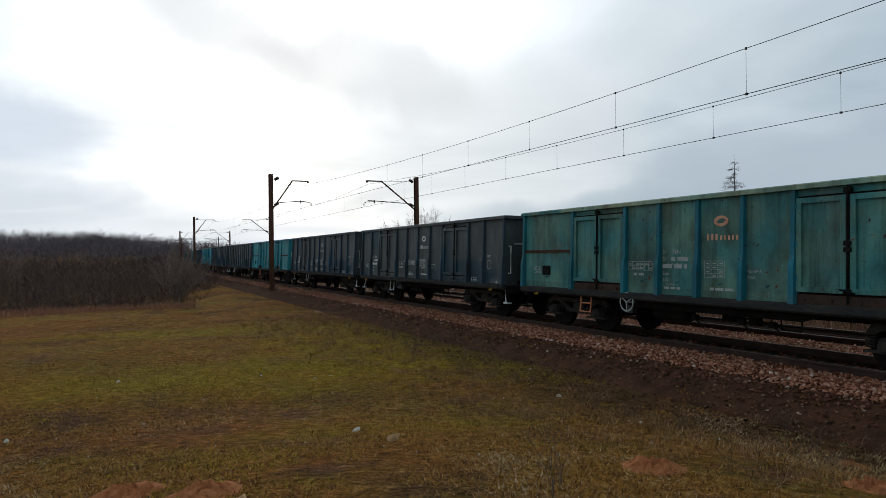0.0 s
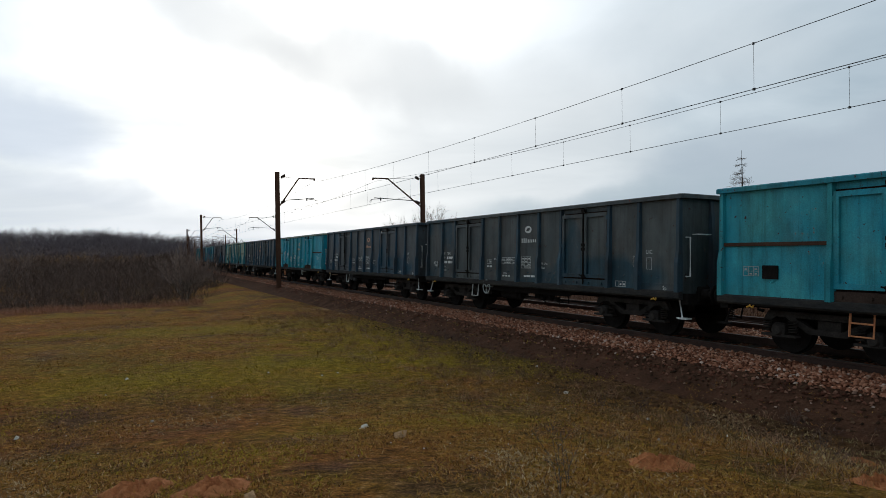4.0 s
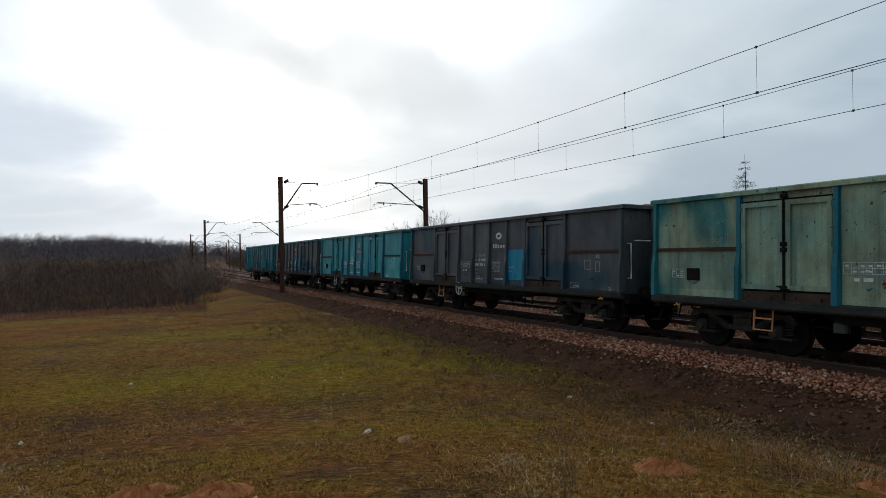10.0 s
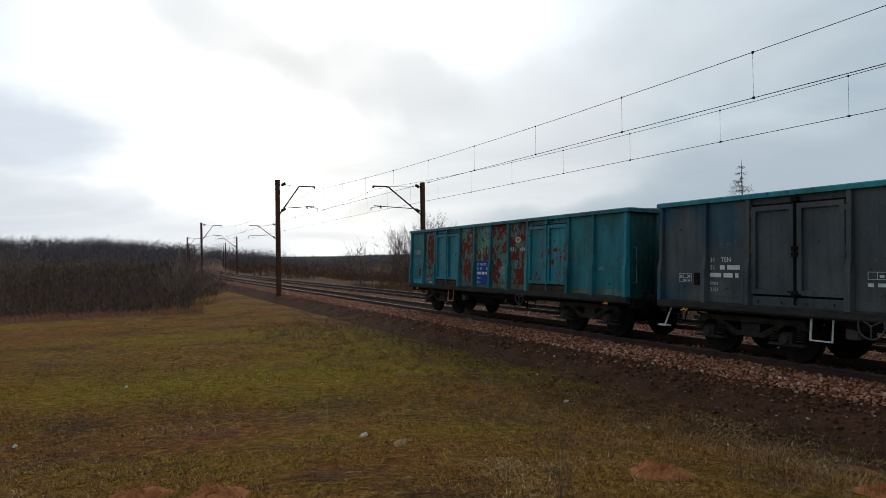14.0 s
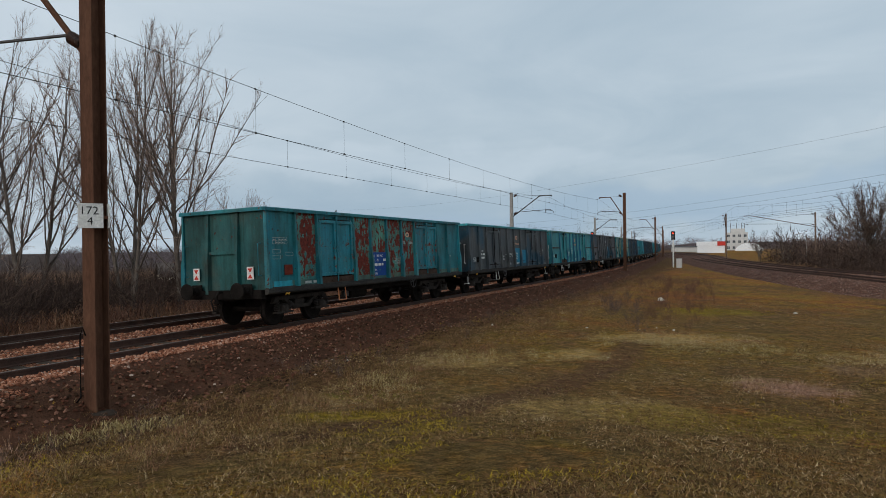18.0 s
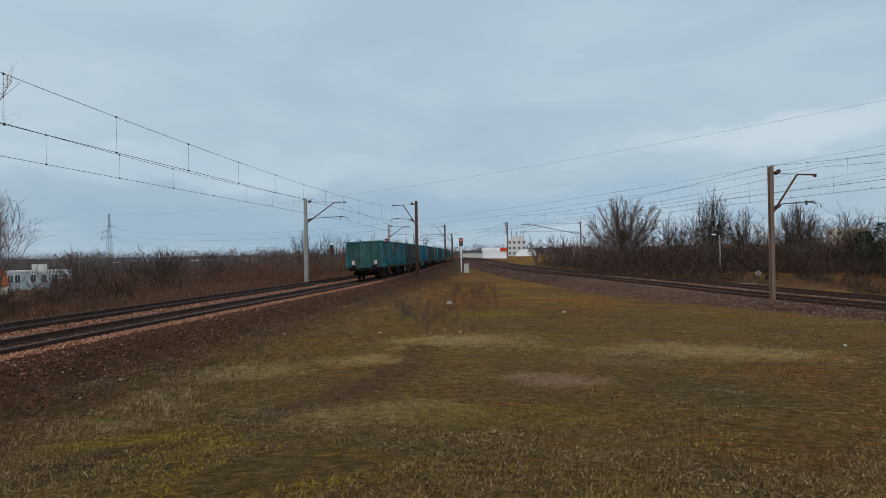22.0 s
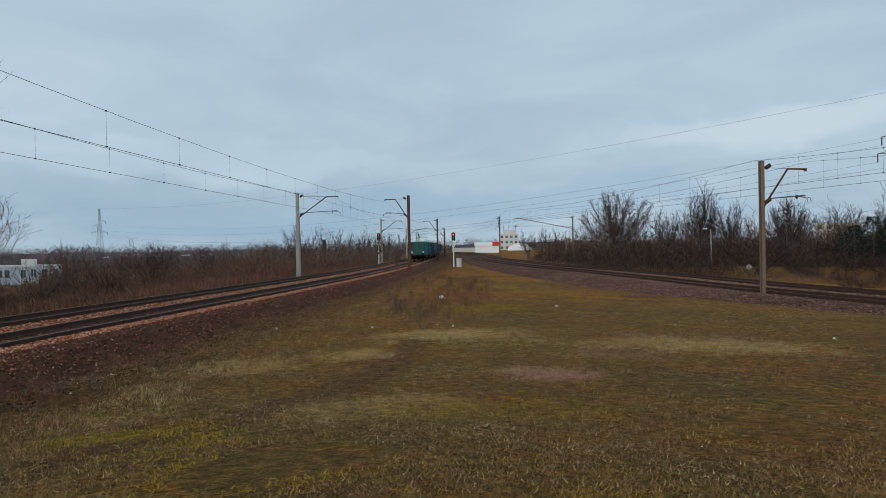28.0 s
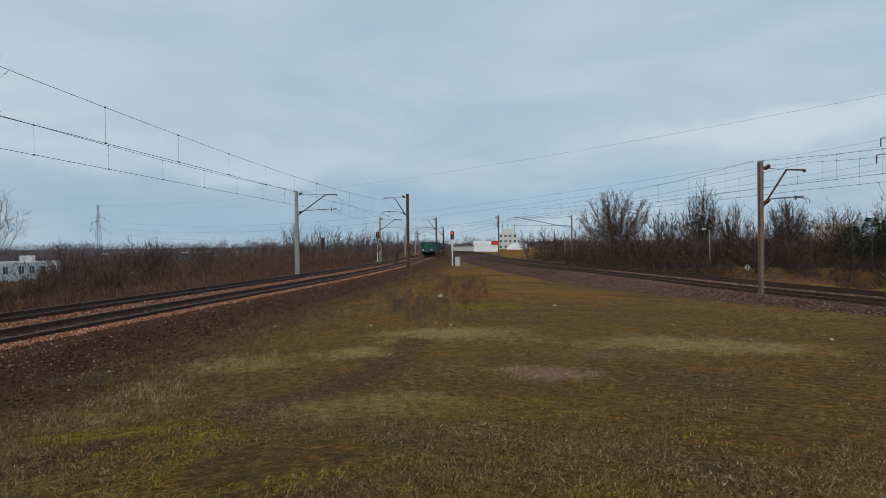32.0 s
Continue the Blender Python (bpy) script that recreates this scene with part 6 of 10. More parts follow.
def bare_tree(base, height, half, seed, label, stems=1, limbs=26, fork=(0.10, 0.42), group="", bark=None, twig=None, thick=1.0, subs=9, fine=5, cone=0.95, neat=0.0):
    """Leafless tree: limbs fan out of the stem to a rounded outline, twigs fan out of the limbs."""
    rng = np.random.default_rng(seed)
    wood, twigs = [], []
    for k in range(stems):
        a0 = rng.uniform(0, 6.28)
        foot = np.array([math.cos(a0), math.sin(a0), 0]) * half * 0.10 * (stems > 1)
        lean = np.array([math.cos(a0), math.sin(a0), 0]) * half * 0.35 * (stems > 1)
        axis = [foot + np.array([0, 0, -0.3])] + [foot + lean * u + rng.normal(0, 0.012 * height, 3) * u + np.array([0, 0, height * 0.86 * u]) for u in (0.25, 0.5, 0.75, 1.0)]
        r = height * 0.0115 * thick / math.sqrt(stems)
        for i in range(4):
            wood.append((axis[i], axis[i + 1], r * (1 - 0.23 * i), r * (0.77 - 0.23 * i)))
        for q in range(limbs // stems):
            u = rng.uniform(*fork)
            seg = min(3, int(u / 0.25))
            p0 = axis[seg] + (axis[seg + 1] - axis[seg]) * (u / 0.25 - seg if u < 1 else 0)
            th = cone * 1.45 * rng.random() ** 0.6
            ph = rng.uniform(0, 6.28)
            tip = lean * 0.9 + np.array([half * math.sin(th) * math.cos(ph), half * math.sin(th) * math.sin(ph), height * (0.56 + 0.44 * math.cos(th))]) * rng.uniform(0.86 + 0.1 * neat, 1.03 - 0.02 * neat)
            pts = limb_curve(p0, tip, rng, 0.35, 5, 0.028)
            ln = np.linalg.norm(tip - p0)
            lr = ln * 0.0062 * thick + 0.006
            for i in range(5):
                wood.append((pts[i], pts[i + 1], lr * (1 - 0.17 * i), lr * (0.83 - 0.17 * i)))
            for _ in range(subs):
                f = rng.uniform(0.25, 0.97)
                i = min(4, int(f * 5))
                s0 = pts[i] + (pts[i + 1] - pts[i]) * (f * 5 - i)
                d = (pts[i + 1] - pts[i]) / np.linalg.norm(pts[i + 1] - pts[i]) + rng.normal(0, 0.42, 3) + np.array([0, 0, 0.15])
                sl = ln * rng.uniform(0.12, 0.30) * (1.15 - 0.5 * f) * (1 - 0.5 * neat)
                s1 = s0 + d / np.linalg.norm(d) * sl
                s2 = s1 + (d / np.linalg.norm(d) + rng.normal(0, 0.2, 3) + np.array([0, 0, 0.15])) * sl * 0.6
                twigs += [(s0, s1, lr * 0.42, lr * 0.3), (s1, s2, lr * 0.3, lr * 0.16)]
                for _ in range(fine):
                    g = rng.random()
                    t0 = s0 + (s1 - s0) * g * 2 if g < 0.5 else s1 + (s2 - s1) * (g * 2 - 1)
                    e = d / np.linalg.norm(d) + rng.normal(0, 0.5, 3) + np.array([0, 0, 0.12])
                    t1 = t0 + e / np.linalg.norm(e) * sl * rng.uniform(0.25, 0.6)
                    twigs.append((t0, t1, lr * 0.20, lr * 0.10))
                    e = e + rng.normal(0, 0.4, 3)
                    twigs.append((t0 + (t1 - t0) * 0.5, t0 + (t1 - t0) * 0.5 + e / np.linalg.norm(e) * sl * rng.uniform(0.15, 0.4), lr * 0.13, lr * 0.08))
    t = thing("bare_tree", label, "tree", group, at=Matrix.Translation(base))
    tri_object("trunk", *twig_arrays(wood), bark or M_BARK, "", "", "", t)
    tri_object("crown", *sliver_arrays([(a, b, max(r0, 0.0055), max(r1, 0.004)) for a, b, r0, r1 in twigs]), twig or M_TWIG, "", "", "", t)
    return t


def shrub_proto(seed, stems=26, twigs=5, h=1.0, lean=0.42, r=0.0045, fine=False):
    """A leafless bush: slender stems fan up from the foot, each with short twigs."""
    rng = np.random.default_rng(seed)
    rows = []
    for _ in range(stems):
        d = np.array([rng.normal(0, lean), rng.normal(0, lean), 1.0])
        p = np.array([rng.normal(0, 0.14), rng.normal(0, 0.14), -0.04])
        ln = h * rng.uniform(0.45, 1.05) / 3
        for k in range(3):
            d = d / np.linalg.norm(d) + rng.normal(0, 0.16, 3)
            q = p + d / np.linalg.norm(d) * ln
            rows.append((p, q, r * (1 - 0.25 * k), r * (0.75 - 0.25 * k)))
            for _ in range(twigs if k else 1):
                e = d + rng.normal(0, 0.55, 3)
                s0 = p + (q - p) * rng.random()
                s1 = s0 + e / np.linalg.norm(e) * h * rng.uniform(0.10, 0.24)
                rows.append((s0, s1, r * 0.5, r * 0.28))
            p = q
    return sliver_arrays(rows, seed)


def grass_proto(seed, blades=26, h=0.5, lean=0.5, w=0.006, rad=0.16):
    rng = np.random.default_rng(seed)
    V, T = [], []
    for _ in range(blades):
        a, x, y = rng.uniform(0, 6.283), rng.normal(0, rad), rng.normal(0, rad)
        l, hh = lean * rng.uniform(0.2, 1.2) * h, h * rng.uniform(0.5, 1.1)
        dx, dy = math.cos(a), math.sin(a)
        o = len(V)
        V += [(x - dy * w, y + dx * w, 0), (x + dy * w, y - dx * w, 0), (x + dx * l * 0.35 - dy * w * 0.7, y + dy * l * 0.35 + dx * w * 0.7, hh * 0.6), (x + dx * l * 0.35 + dy * w * 0.7, y + dy * l * 0.35 - dx * w * 0.7, hh * 0.6), (x + dx * l, y + dy * l, hh)]
        T += [(o, o + 1, o + 3), (o, o + 3, o + 2), (o + 2, o + 3, o + 4)]
    return np.array(V), np.array(T)


def blade_proto(seed, blades, h, lean, w, rad):
    rng = np.random.default_rng(seed)
    a, x, y = rng.uniform(0, 6.283, blades), rng.normal(0, rad, blades), rng.normal(0, rad, blades)
    l, hh = lean * rng.uniform(0.2, 1.2, blades) * h, h * rng.uniform(0.4, 1.1, blades)
    dx, dy = np.cos(a), np.sin(a)
    z = np.zeros(blades)
    V = np.stack([np.stack([x - dy * w, y + dx * w, z], 1), np.stack([x + dy * w, y - dx * w, z], 1), np.stack([x + dx * l, y + dy * l, hh], 1)], 1).reshape(-1, 3)
    return V, np.arange(blades * 3).reshape(-1, 3)


SHRUBS = [shrub_proto(k, 22, 4, 1.0, 0.42, 0.0065) for k in range(4)]
FARSHRUBS = [shrub_proto(20 + k, 16, 3, 1.0, 0.5, 0.013) for k in range(3)]


def scatter(name, protos, count, where, size, mat, label, category, seed, thick=1.0):
    """where(rng) -> (x, y) or None."""
    rng = np.random.default_rng(seed)
    rows = [[] for _ in protos]
    made = tries = 0
    while made < count and tries < count * 6:
        tries += 1
        p = where(rng)
        if p is None:
            continue
        h = rng.uniform(*size)
        rows[made % len(protos)].append((p[0], p[1], ground_z(p[0], p[1]), rng.uniform(0, 6.283), h * rng.uniform(0.8, 1.2) * thick, h))
        made += 1
    v, t = join([spread(pr, r) for pr, r in zip(protos, rows) if r])
    return tri_object(name, v, t, mat, label, category)


def by_track(s0, s1, n0, n1):
    def pick(rng):
        p = on_track(rng.uniform(s0, s1), rng.uniform(n0, n1))
        return p.x, p.y
    return pick


def by_bearing(a0, a1, r0, r1, power=1.0):
    lo, hi = min(a0, a1), max(a0, a1)

    def pick(rng):
        a, r = radians(rng.uniform(lo, hi)), r0 + (r1 - r0) * rng.random() ** power
        x, y = -math.sin(a) * r, math.cos(a) * r
        s, n = sn_of(x, y)
        if -85 < y < -75 and -78 < x < 23:
            return None
        if -4.5 < n < 9.5 or near_b(x, y)[0] < 8:
            return None
        return x, y
    return pick


# ------------------------------------------------------------------ stones, grass and scrub
def stone_proto(seed):
    rng = np.random.default_rng(seed)
    V = np.array([(1, 0, -0.4), (-1, 0, -0.4), (0, 1, -0.4), (0, -1, -0.4), (0, 0, 1), (0, 0, -1), (0.6, 0.6, 0.5), (-0.6, 0.5, 0.55), (0.5, -0.65, 0.5), (-0.5, -0.6, 0.5)], float)
    V *= rng.uniform(0.55, 1.4, (len(V), 1))
    T = np.array([(0, 2, 6), (2, 4, 6), (4, 0, 6), (2, 1, 7), (1, 4, 7), (4, 2, 7), (3, 0, 8), (0, 4, 8), (4, 3, 8), (1, 3, 9), (3, 4, 9), (4, 1, 9)])
    return V, T


def bed_z(n):
    return float(np.interp(n, [a for a, _ in BED], [b for _, b in BED]))


def ballast_stones():
    rng = np.random.default_rng(3)
    protos = [stone_proto(k) for k in range(6)]
    rows, dim = [[] for _ in protos], [[] for _ in protos]
    for k in range(56000):
        s = rng.normal(6, 26) if rng.random() < 0.85 else rng.uniform(-120, 130)
        u = rng.random()
        n = ((rng.uniform(-2.25, -0.9) if rng.random() < 0.9 else -2.2 - abs(rng.normal(0, 0.22))) if s < 1 else rng.uniform(-1.5, -0.9) if rng.random() < 0.6 else -1.5 - abs(rng.normal(0, 1.1))) if u < 0.60 else (rng.uniform(0.9, 3.0) if u < 0.82 else (rng.uniform(-0.7, 0.7) if u < 0.84 else (-2.4 - abs(rng.normal(0, 0.8 if s > 1 else 0.3)) if u < 0.89 else rng.uniform(4.7, 7.2))))
        p = on_track(s, n)
        z = max(p.z + bed_z(n), ground_z(p.x, p.y) if n < -3 else -9)
        low = s > 1 and n < -1.5 or n < -2.3
        if s > 1 and n < -1.5 and rng.random() < 0.55:
            continue
        far = abs(s) > 45
        d = rng.uniform(0.018, 0.042) * (1.35 if far else 1.0)
        (dim if low else rows)[k % 6].append((p.x, p.y, z + d * 0.35, rng.uniform(0, 6.28), d, d * rng.uniform(0.6, 1.0)))
    v, t = join([spread(a, b) for a, b in zip(protos, rows)])
    tri_object("ballast_stones", v, t, M_STONE, "loose reddish and grey ballast stones", "ballast")
    v, t = join([spread(a, b) for a, b in zip(protos, dim)])
    tri_object("ballast_stones", v, t, M_STONEDIM, "earth-stained ballast stones on the soil shoulder", "ballast")
    # clods of cinder and earth below the ballast
    rows = [[] for _ in protos]
    for k in range(6500):
        s, n = rng.normal(2, 22), -2.2 - 2.2 * rng.random() ** 1.5
        p = on_track(s, n)
        d = rng.uniform(0.014, 0.042)
        rows[k % 6].append((p.x, p.y, max(p.z + bed_z(n), ground_z(p.x, p.y)) + d * 0.1, rng.uniform(0, 6.28), d, d * rng.uniform(0.5, 1.0)))
    v, t = join([spread(a, b) for a, b in zip(protos, rows)])
    tri_object("clods", v, t, M_CLOD, "dark clods of cinder and earth below the ballast", "soil")
    rows = [[] for _ in protos]
    for k in range(9000):
        u = rng.uniform(0.9, 4.0)
        n = rng.uniform(4.6, 7.8) if rng.random() < 0.6 else rng.uniform(0.85, 2.85)
        p, a = path_b(u, u, 1.0, n, 0)[0]
        d = rng.uniform(0.022, 0.05)
        rows[k % 6].append((p.x, p.y, p.z + float(np.interp(n, [a_ for a_, _ in BED_B], [b_ for _, b_ in BED_B])) + d * 0.3, rng.uniform(0, 6.28), d, d * 0.8))
    v, t = join([spread(a, b) for a, b in zip(protos, rows)])
    tri_object("ballast_stones", v, t, M_STONEGREY, "loose grey ballast stones of the second line", "ballast")


M_STONEDIM = island_tone("earth_stained_stone", [(0.0, (0.050, 0.020, 0.012)), (0.6, (0.145, 0.056, 0.034)), (0.95, (0.25, 0.125, 0.082)), (1.0, (0.45, 0.34, 0.27))], 0.95)
M_CLOD = island_tone("cinder_clods", [(0.0, (0.022, 0.013, 0.008)), (0.6, (0.070, 0.036, 0.020)), (1.0, (0.15, 0.082, 0.048))], 0.95)
M_STONEGREY = island_tone("grey_ballast_stone", [(0.0, (0.085, 0.040, 0.027)), (0.6, (0.20, 0.105, 0.074)), (1.0, (0.36, 0.25, 0.195))], 0.95)
ballast_stones()

M_TURF = island_tone("turf_blades", [(0.0, (0.040, 0.019, 0.010)), (0.35, (0.265, 0.102, 0.028)), (0.6, (0.350, 0.160, 0.028)), (0.82, (0.265, 0.152, 0.024)), (0.95, (0.45, 0.235, 0.070)), (1.0, (0.48, 0.30, 0.15))])
M_STRAW = island_tone("straw_blades", [(0.0, (0.22, 0.15, 0.06)), (0.6, (0.40, 0.30, 0.13)), (1.0, (0.52, 0.41, 0.22))])
M_PINKWEED = island_tone("pinkish_dead_weeds", [(0.0, (0.22, 0.115, 0.075)), (1.0, (0.48, 0.29, 0.20))])
M_GREENTUFT = island_tone("green_tufts", [(0.0, (0.10, 0.090, 0.016)), (1.0, (0.22, 0.18, 0.030))])


def lushness(x, y):
    """Above 0 in the greener stretches, below in the straw-coloured ones."""
    g = 0.9 * noise.noise((x * 0.33, y * 0.33, 21)) + 0.5 * noise.noise((x * 1.1, y * 1.1, 4)) - 0.12
    for az, r, wide, deep, depth, tint in STRETCHES:
        if tint in (GREEN, STRAW, PINK):
            a = radians(az)
            dx, dy = x + math.sin(a) * r, y - math.cos(a) * r
            q = ((dx * math.cos(a) + dy * math.sin(a)) / wide) ** 2 + ((dy * math.cos(a) - dx * math.sin(a)) / deep) ** 2
            if q < 1.6:
                g += depth * (1.6 - q) * (0.7 if tint == GREEN else -0.8)
    return g


def turf():
    """Short tufts over the field, thinning with distance: withered, green and straw-coloured."""
    rng = np.random.default_rng(11)
    protos = [blade_proto(40 + k, 13, 0.05, 0.9, 0.0036, 0.07) for k in range(4)]
    kinds = {"turf": [[] for _ in protos], "dull": [[] for _ in protos], "green": [[] for _ in protos], "straw": [[] for _ in protos]}
    k = 0
    while k < 62000:
        az, r = rng.uniform(-190, 45), 4.0 + 34 * rng.random() ** 1.5
        if -14 > az > -116 and r > 13.5:
            continue
        k += 1
        x, y = -math.sin(radians(az)) * r, math.cos(radians(az)) * r
        s_, n_ = sn_of(x, y)
        if noise.noise((x * 0.5, y * 0.5, 9)) + 0.5 * noise.noise((x * 2.3, y * 2.3, 2)) < -0.22 or n_ > -2.3 - 2.2 * rng.random():
            continue
        z_ = ground_z(x, y) if n_ < -4.3 else max(ground_z(x, y), rail_z(s_) + bed_z(n_))
        g = lushness(x, y) + rng.normal(0, 0.16)
        f = 1 + r * 0.05
        tall = rng.uniform(0.3, 1.0) * (0.8 + 0.012 * r) * (1.5 if rng.random() < 0.06 else 1.0)
        kinds["green" if g > 0.34 else "straw" if g < -0.55 else "dull" if az < -100 else "turf"][k % 4].append((x, y, z_, rng.uniform(0, 6.28), f * rng.uniform(0.7, 1.4), tall))
    for key, mat, label in (("turf", M_TURF, "short winter turf of withered brown blades"), ("dull", M_DULLTURF, "short dull brown and olive turf"), ("green", M_MOSS, "short mossy green turf"), ("straw", M_STRAWTURF, "short straw-coloured turf")):
        v, t = join([spread(a, b) for a, b in zip(protos, kinds[key]) if b])
        tri_object("turf", v, t, mat, label, "grass")
    # pale grit strewn over the field
    protos = [stone_proto(90 + k) for k in range(4)]
    rows = [[] for _ in protos]
    for k in range(260):
        az, r = (rng.uniform(-30, 40) if k % 5 < 4 else rng.uniform(-185, -95)), 7 + 26 * rng.random() ** 1.3
        x, y = -math.sin(radians(az)) * r, math.cos(radians(az)) * r
        if sn_of(x, y)[1] < -3.5:
            d = rng.uniform(0.006, 0.015) + (0.02 * rng.random() if k % 11 == 0 else 0)
            rows[k % 4].append((x, y, ground_z(x, y) + d * 0.5, rng.uniform(0, 6.28), d, d * 0.8))
    v, t = join([spread(a, b) for a, b in zip(protos, rows)])
    tri_object("grit", v, t, M_GRIT, "pale grit strewn over the turf", "stones")


M_MOSS = island_tone("mossy_green_blades", [(0.0, (0.090, 0.056, 0.010)), (0.4, (0.275, 0.178, 0.016)), (0.8, (0.380, 0.250, 0.022)), (1.0, (0.46, 0.30, 0.08))])
M_DULLTURF = island_tone("dull_turf_blades", [(0.0, (0.046, 0.026, 0.013)), (0.4, (0.190, 0.094, 0.038)), (0.7, (0.195, 0.135, 0.042)), (0.93, (0.32, 0.19, 0.085)), (1.0, (0.46, 0.32, 0.18))])
M_STRAWTURF = island_tone("straw_turf_blades", [(0.0, (0.13, 0.075, 0.036)), (0.5, (0.33, 0.205, 0.10)), (1.0, (0.54, 0.40, 0.22))])
M_GRIT = island_tone("pale_grit", [(0.0, (0.30, 0.24, 0.19)), (1.0, (0.66, 0.61, 0.54))])
turf()


def patch(az, el, wide, deep, count, h, mat, label, seed, lean=0.6, w=0.004):
    c = seat(az, el)
    out, across = Vector((-math.sin(radians(az)), math.cos(radians(az)))), Vector((math.cos(radians(az)), math.sin(radians(az))))

    def pick(rng):
        p = Vector((c.x, c.y)) + across * rng.normal(0, wide / 2) + out * rng.normal(0, deep * 0.8)
        return p.x, p.y
    h *= 0.42 if h < 0.3 else 1.0
    count = int(count * (0.55 if h < 0.3 else 1.0))
    protos = [grass_proto(seed * 7 + k, 20, 1.0, lean * 2.2, w / h, 1.1) for k in range(2)]
    return scatter("grass_patch", protos, count, pick, (h * 0.5, h * 1.3), mat, label, "grass", seed)


for i, (az, el, wide, deep, n, h, mat, label) in enumerate((
        (-148.2, -7.8, 2.6, 0.9, 260, 0.16, M_STRAW, "patch of pale straw-coloured grass"),
        (-154.0, -8.3, 2.0, 0.5, 120, 0.14, M_STRAW, "patch of pale straw-coloured grass"),
        (-168.0, -8.5, 3.4, 0.6, 240, 0.16, M_STRAW, "patch of pale straw-coloured grass"),
        (-157.4, -11.1, 0.9, 0.5, 150, 0.15, M_PINKWEED, "patch of pinkish withered weeds"),
        (-140.4, -9.4, 1.0, 0.5, 90, 0.14, M_STRAW, "patch of pale straw-coloured grass"),
        (-131.5, -9.5, 1.6, 0.8, 160, 0.18, M_STRAW, "strip of dry grass below the ballast"),
        (-125.0, -11.2, 1.0, 0.7, 110, 0.18, M_STRAW, "strip of dry grass below the ballast"),
        (-122.5, -12.4, 1.0, 0.35, 80, 0.09, M_GREENTUFT, "tuft of fresh green grass"),
        (-87.0, -14.4, 0.8, 0.35, 90, 0.25, M_PINKWEED, "tangle of dead reddish grass"),
        (-104.0, -13.6, 1.1, 0.35, 120, 0.2, M_STRAW, "tangle of dry grass at the mast"),
        (-96.0, -14.6, 0.9, 0.4, 70, 0.2, M_PINKWEED, "tangle of dead reddish grass"),
        (-78.0, -19.0, 1.2, 0.4, 90, 0.07, M_GREENTUFT, "tuft of fresh green grass"),
        (-55.0, -15.6, 1.6, 0.5, 120, 0.07, M_GREENTUFT, "tuft of fresh green grass"),
        (-32.0, -15.5, 1.4, 0.7, 120, 0.13, M_STRAW, "patch of dry grass"),
        (5.0, -6.9, 5.0, 2.2, 260, 0.07, M_GREENTUFT, "stretch of greener grass"),
        (-6.0, -8.5, 3.5, 1.6, 220, 0.07, M_GREENTUFT, "stretch of greener grass"),
        (28.0, -3.85, 9.0, 1.2, 460, 0.55, M_PINKWEED, "strip of reddish dead grass along the bank"),
        (34.0, -3.85, 5.0, 1.0, 180, 0.5, M_PINKWEED, "strip of reddish dead grass along the bank"),
        (-150.3, -5.4, 2.2, 0.9, 100, 0.10, M_GREENTUFT, "stretch of greener grass"))):
    patch(az, el, wide, deep, n, h, mat, label, 100 + i)

# dry bank and scrub beyond the tracks
REED = [grass_proto(60 + k, 22, 1.0, 1.1, 0.010, 0.35) for k in range(3)]
scatter("dry_grass_bank", REED, 1500, by_track(-70, 110, 8.4, 13), (0.35, 0.85), M_REDSCRUB, "withered reddish-brown grass beyond the tracks", "dry grass", 83)
scatter("dry_grass_bank", REED, 950, by_track(-70, 110, 8.4, 13), (0.3, 0.75), M_DRYGRASS, "bank of withered orange-brown grass beyond the tracks", "dry grass", 31)
scatter("dry_grass_bank", REED, 1500, by_track(-60, 90, 13, 40), (0.5, 1.1), M_REDSCRUB, "withered reddish grass on the valley slope", "dry grass", 32)
scatter("bare_scrub", SHRUBS, 260, by_track(-75, -15, 13, 27), (2.4, 4.2), M_REDSCRUB, "leafless reddish scrub beyond the tracks", "scrub", 71)
scatter("bare_scrub", SHRUBS, 190, by_bearing(-88, -113, 27, 62), (1.4, 3.2), M_DARKSCRUB, "dark leafless thicket under the trees", "scrub", 72)
scatter("bare_scrub", SHRUBS, 70, by_track(-15, 9, 12, 32), (0.6, 1.4), M_REDSCRUB, "low reddish brush beyond the tracks", "scrub", 75)
scatter("bare_scrub", SHRUBS, 330, by_track(-75, -15, 25, 52), (3.0, 5.0), M_SCRUB, "leafless brown scrub on the slope", "scrub", 33)
scatter("bare_scrub", SHRUBS, 90, by_track(34, 70, 10, 30), (0.4, 1.1), M_REDSCRUB, "low reddish brush beside the tracks", "scrub", 49)
scatter("bare_scrub", SHRUBS, 220, by_track(8, 34, 11.5, 38), (1.3, 3.4), M_DARKSCRUB, "leafless brown scrub on the slope", "scrub", 34)
scatter("bare_scrub", FARSHRUBS, 420, by_bearing(-117, -147, 85, 260), (1.8, 4.0), M_SCRUB, "leafless brown bushes filling the valley", "scrub", 73, 1.3)
scatter("bare_scrub", FARSHRUBS, 360, by_bearing(-118.8, -146, 60, 190), (1.2, 3.4), M_REDSCRUB, "leafless reddish-brown thicket in the valley", "scrub", 35, 1.4)
scatter("bare_scrub", SHRUBS, 230, by_bearing(-104, -121, 40, 150), (0.6, 1.7), M_REDSCRUB, "low reddish brush in the valley", "scrub", 46, 1.3)
scatter("bare_scrub", FARSHRUBS, 260, by_bearing(-118.8, -146, 190, 420), (2.0, 4.6), M_REDSCRUB, "leafless brown thicket in the valley", "scrub", 36, 1.5)
scatter("bare_scrub", FARSHRUBS, 90, by_bearing(-108, -119, 255, 420), (2, 4.5), M_SCRUB, "leafless brown thicket behind the white building", "scrub", 51, 1.5)
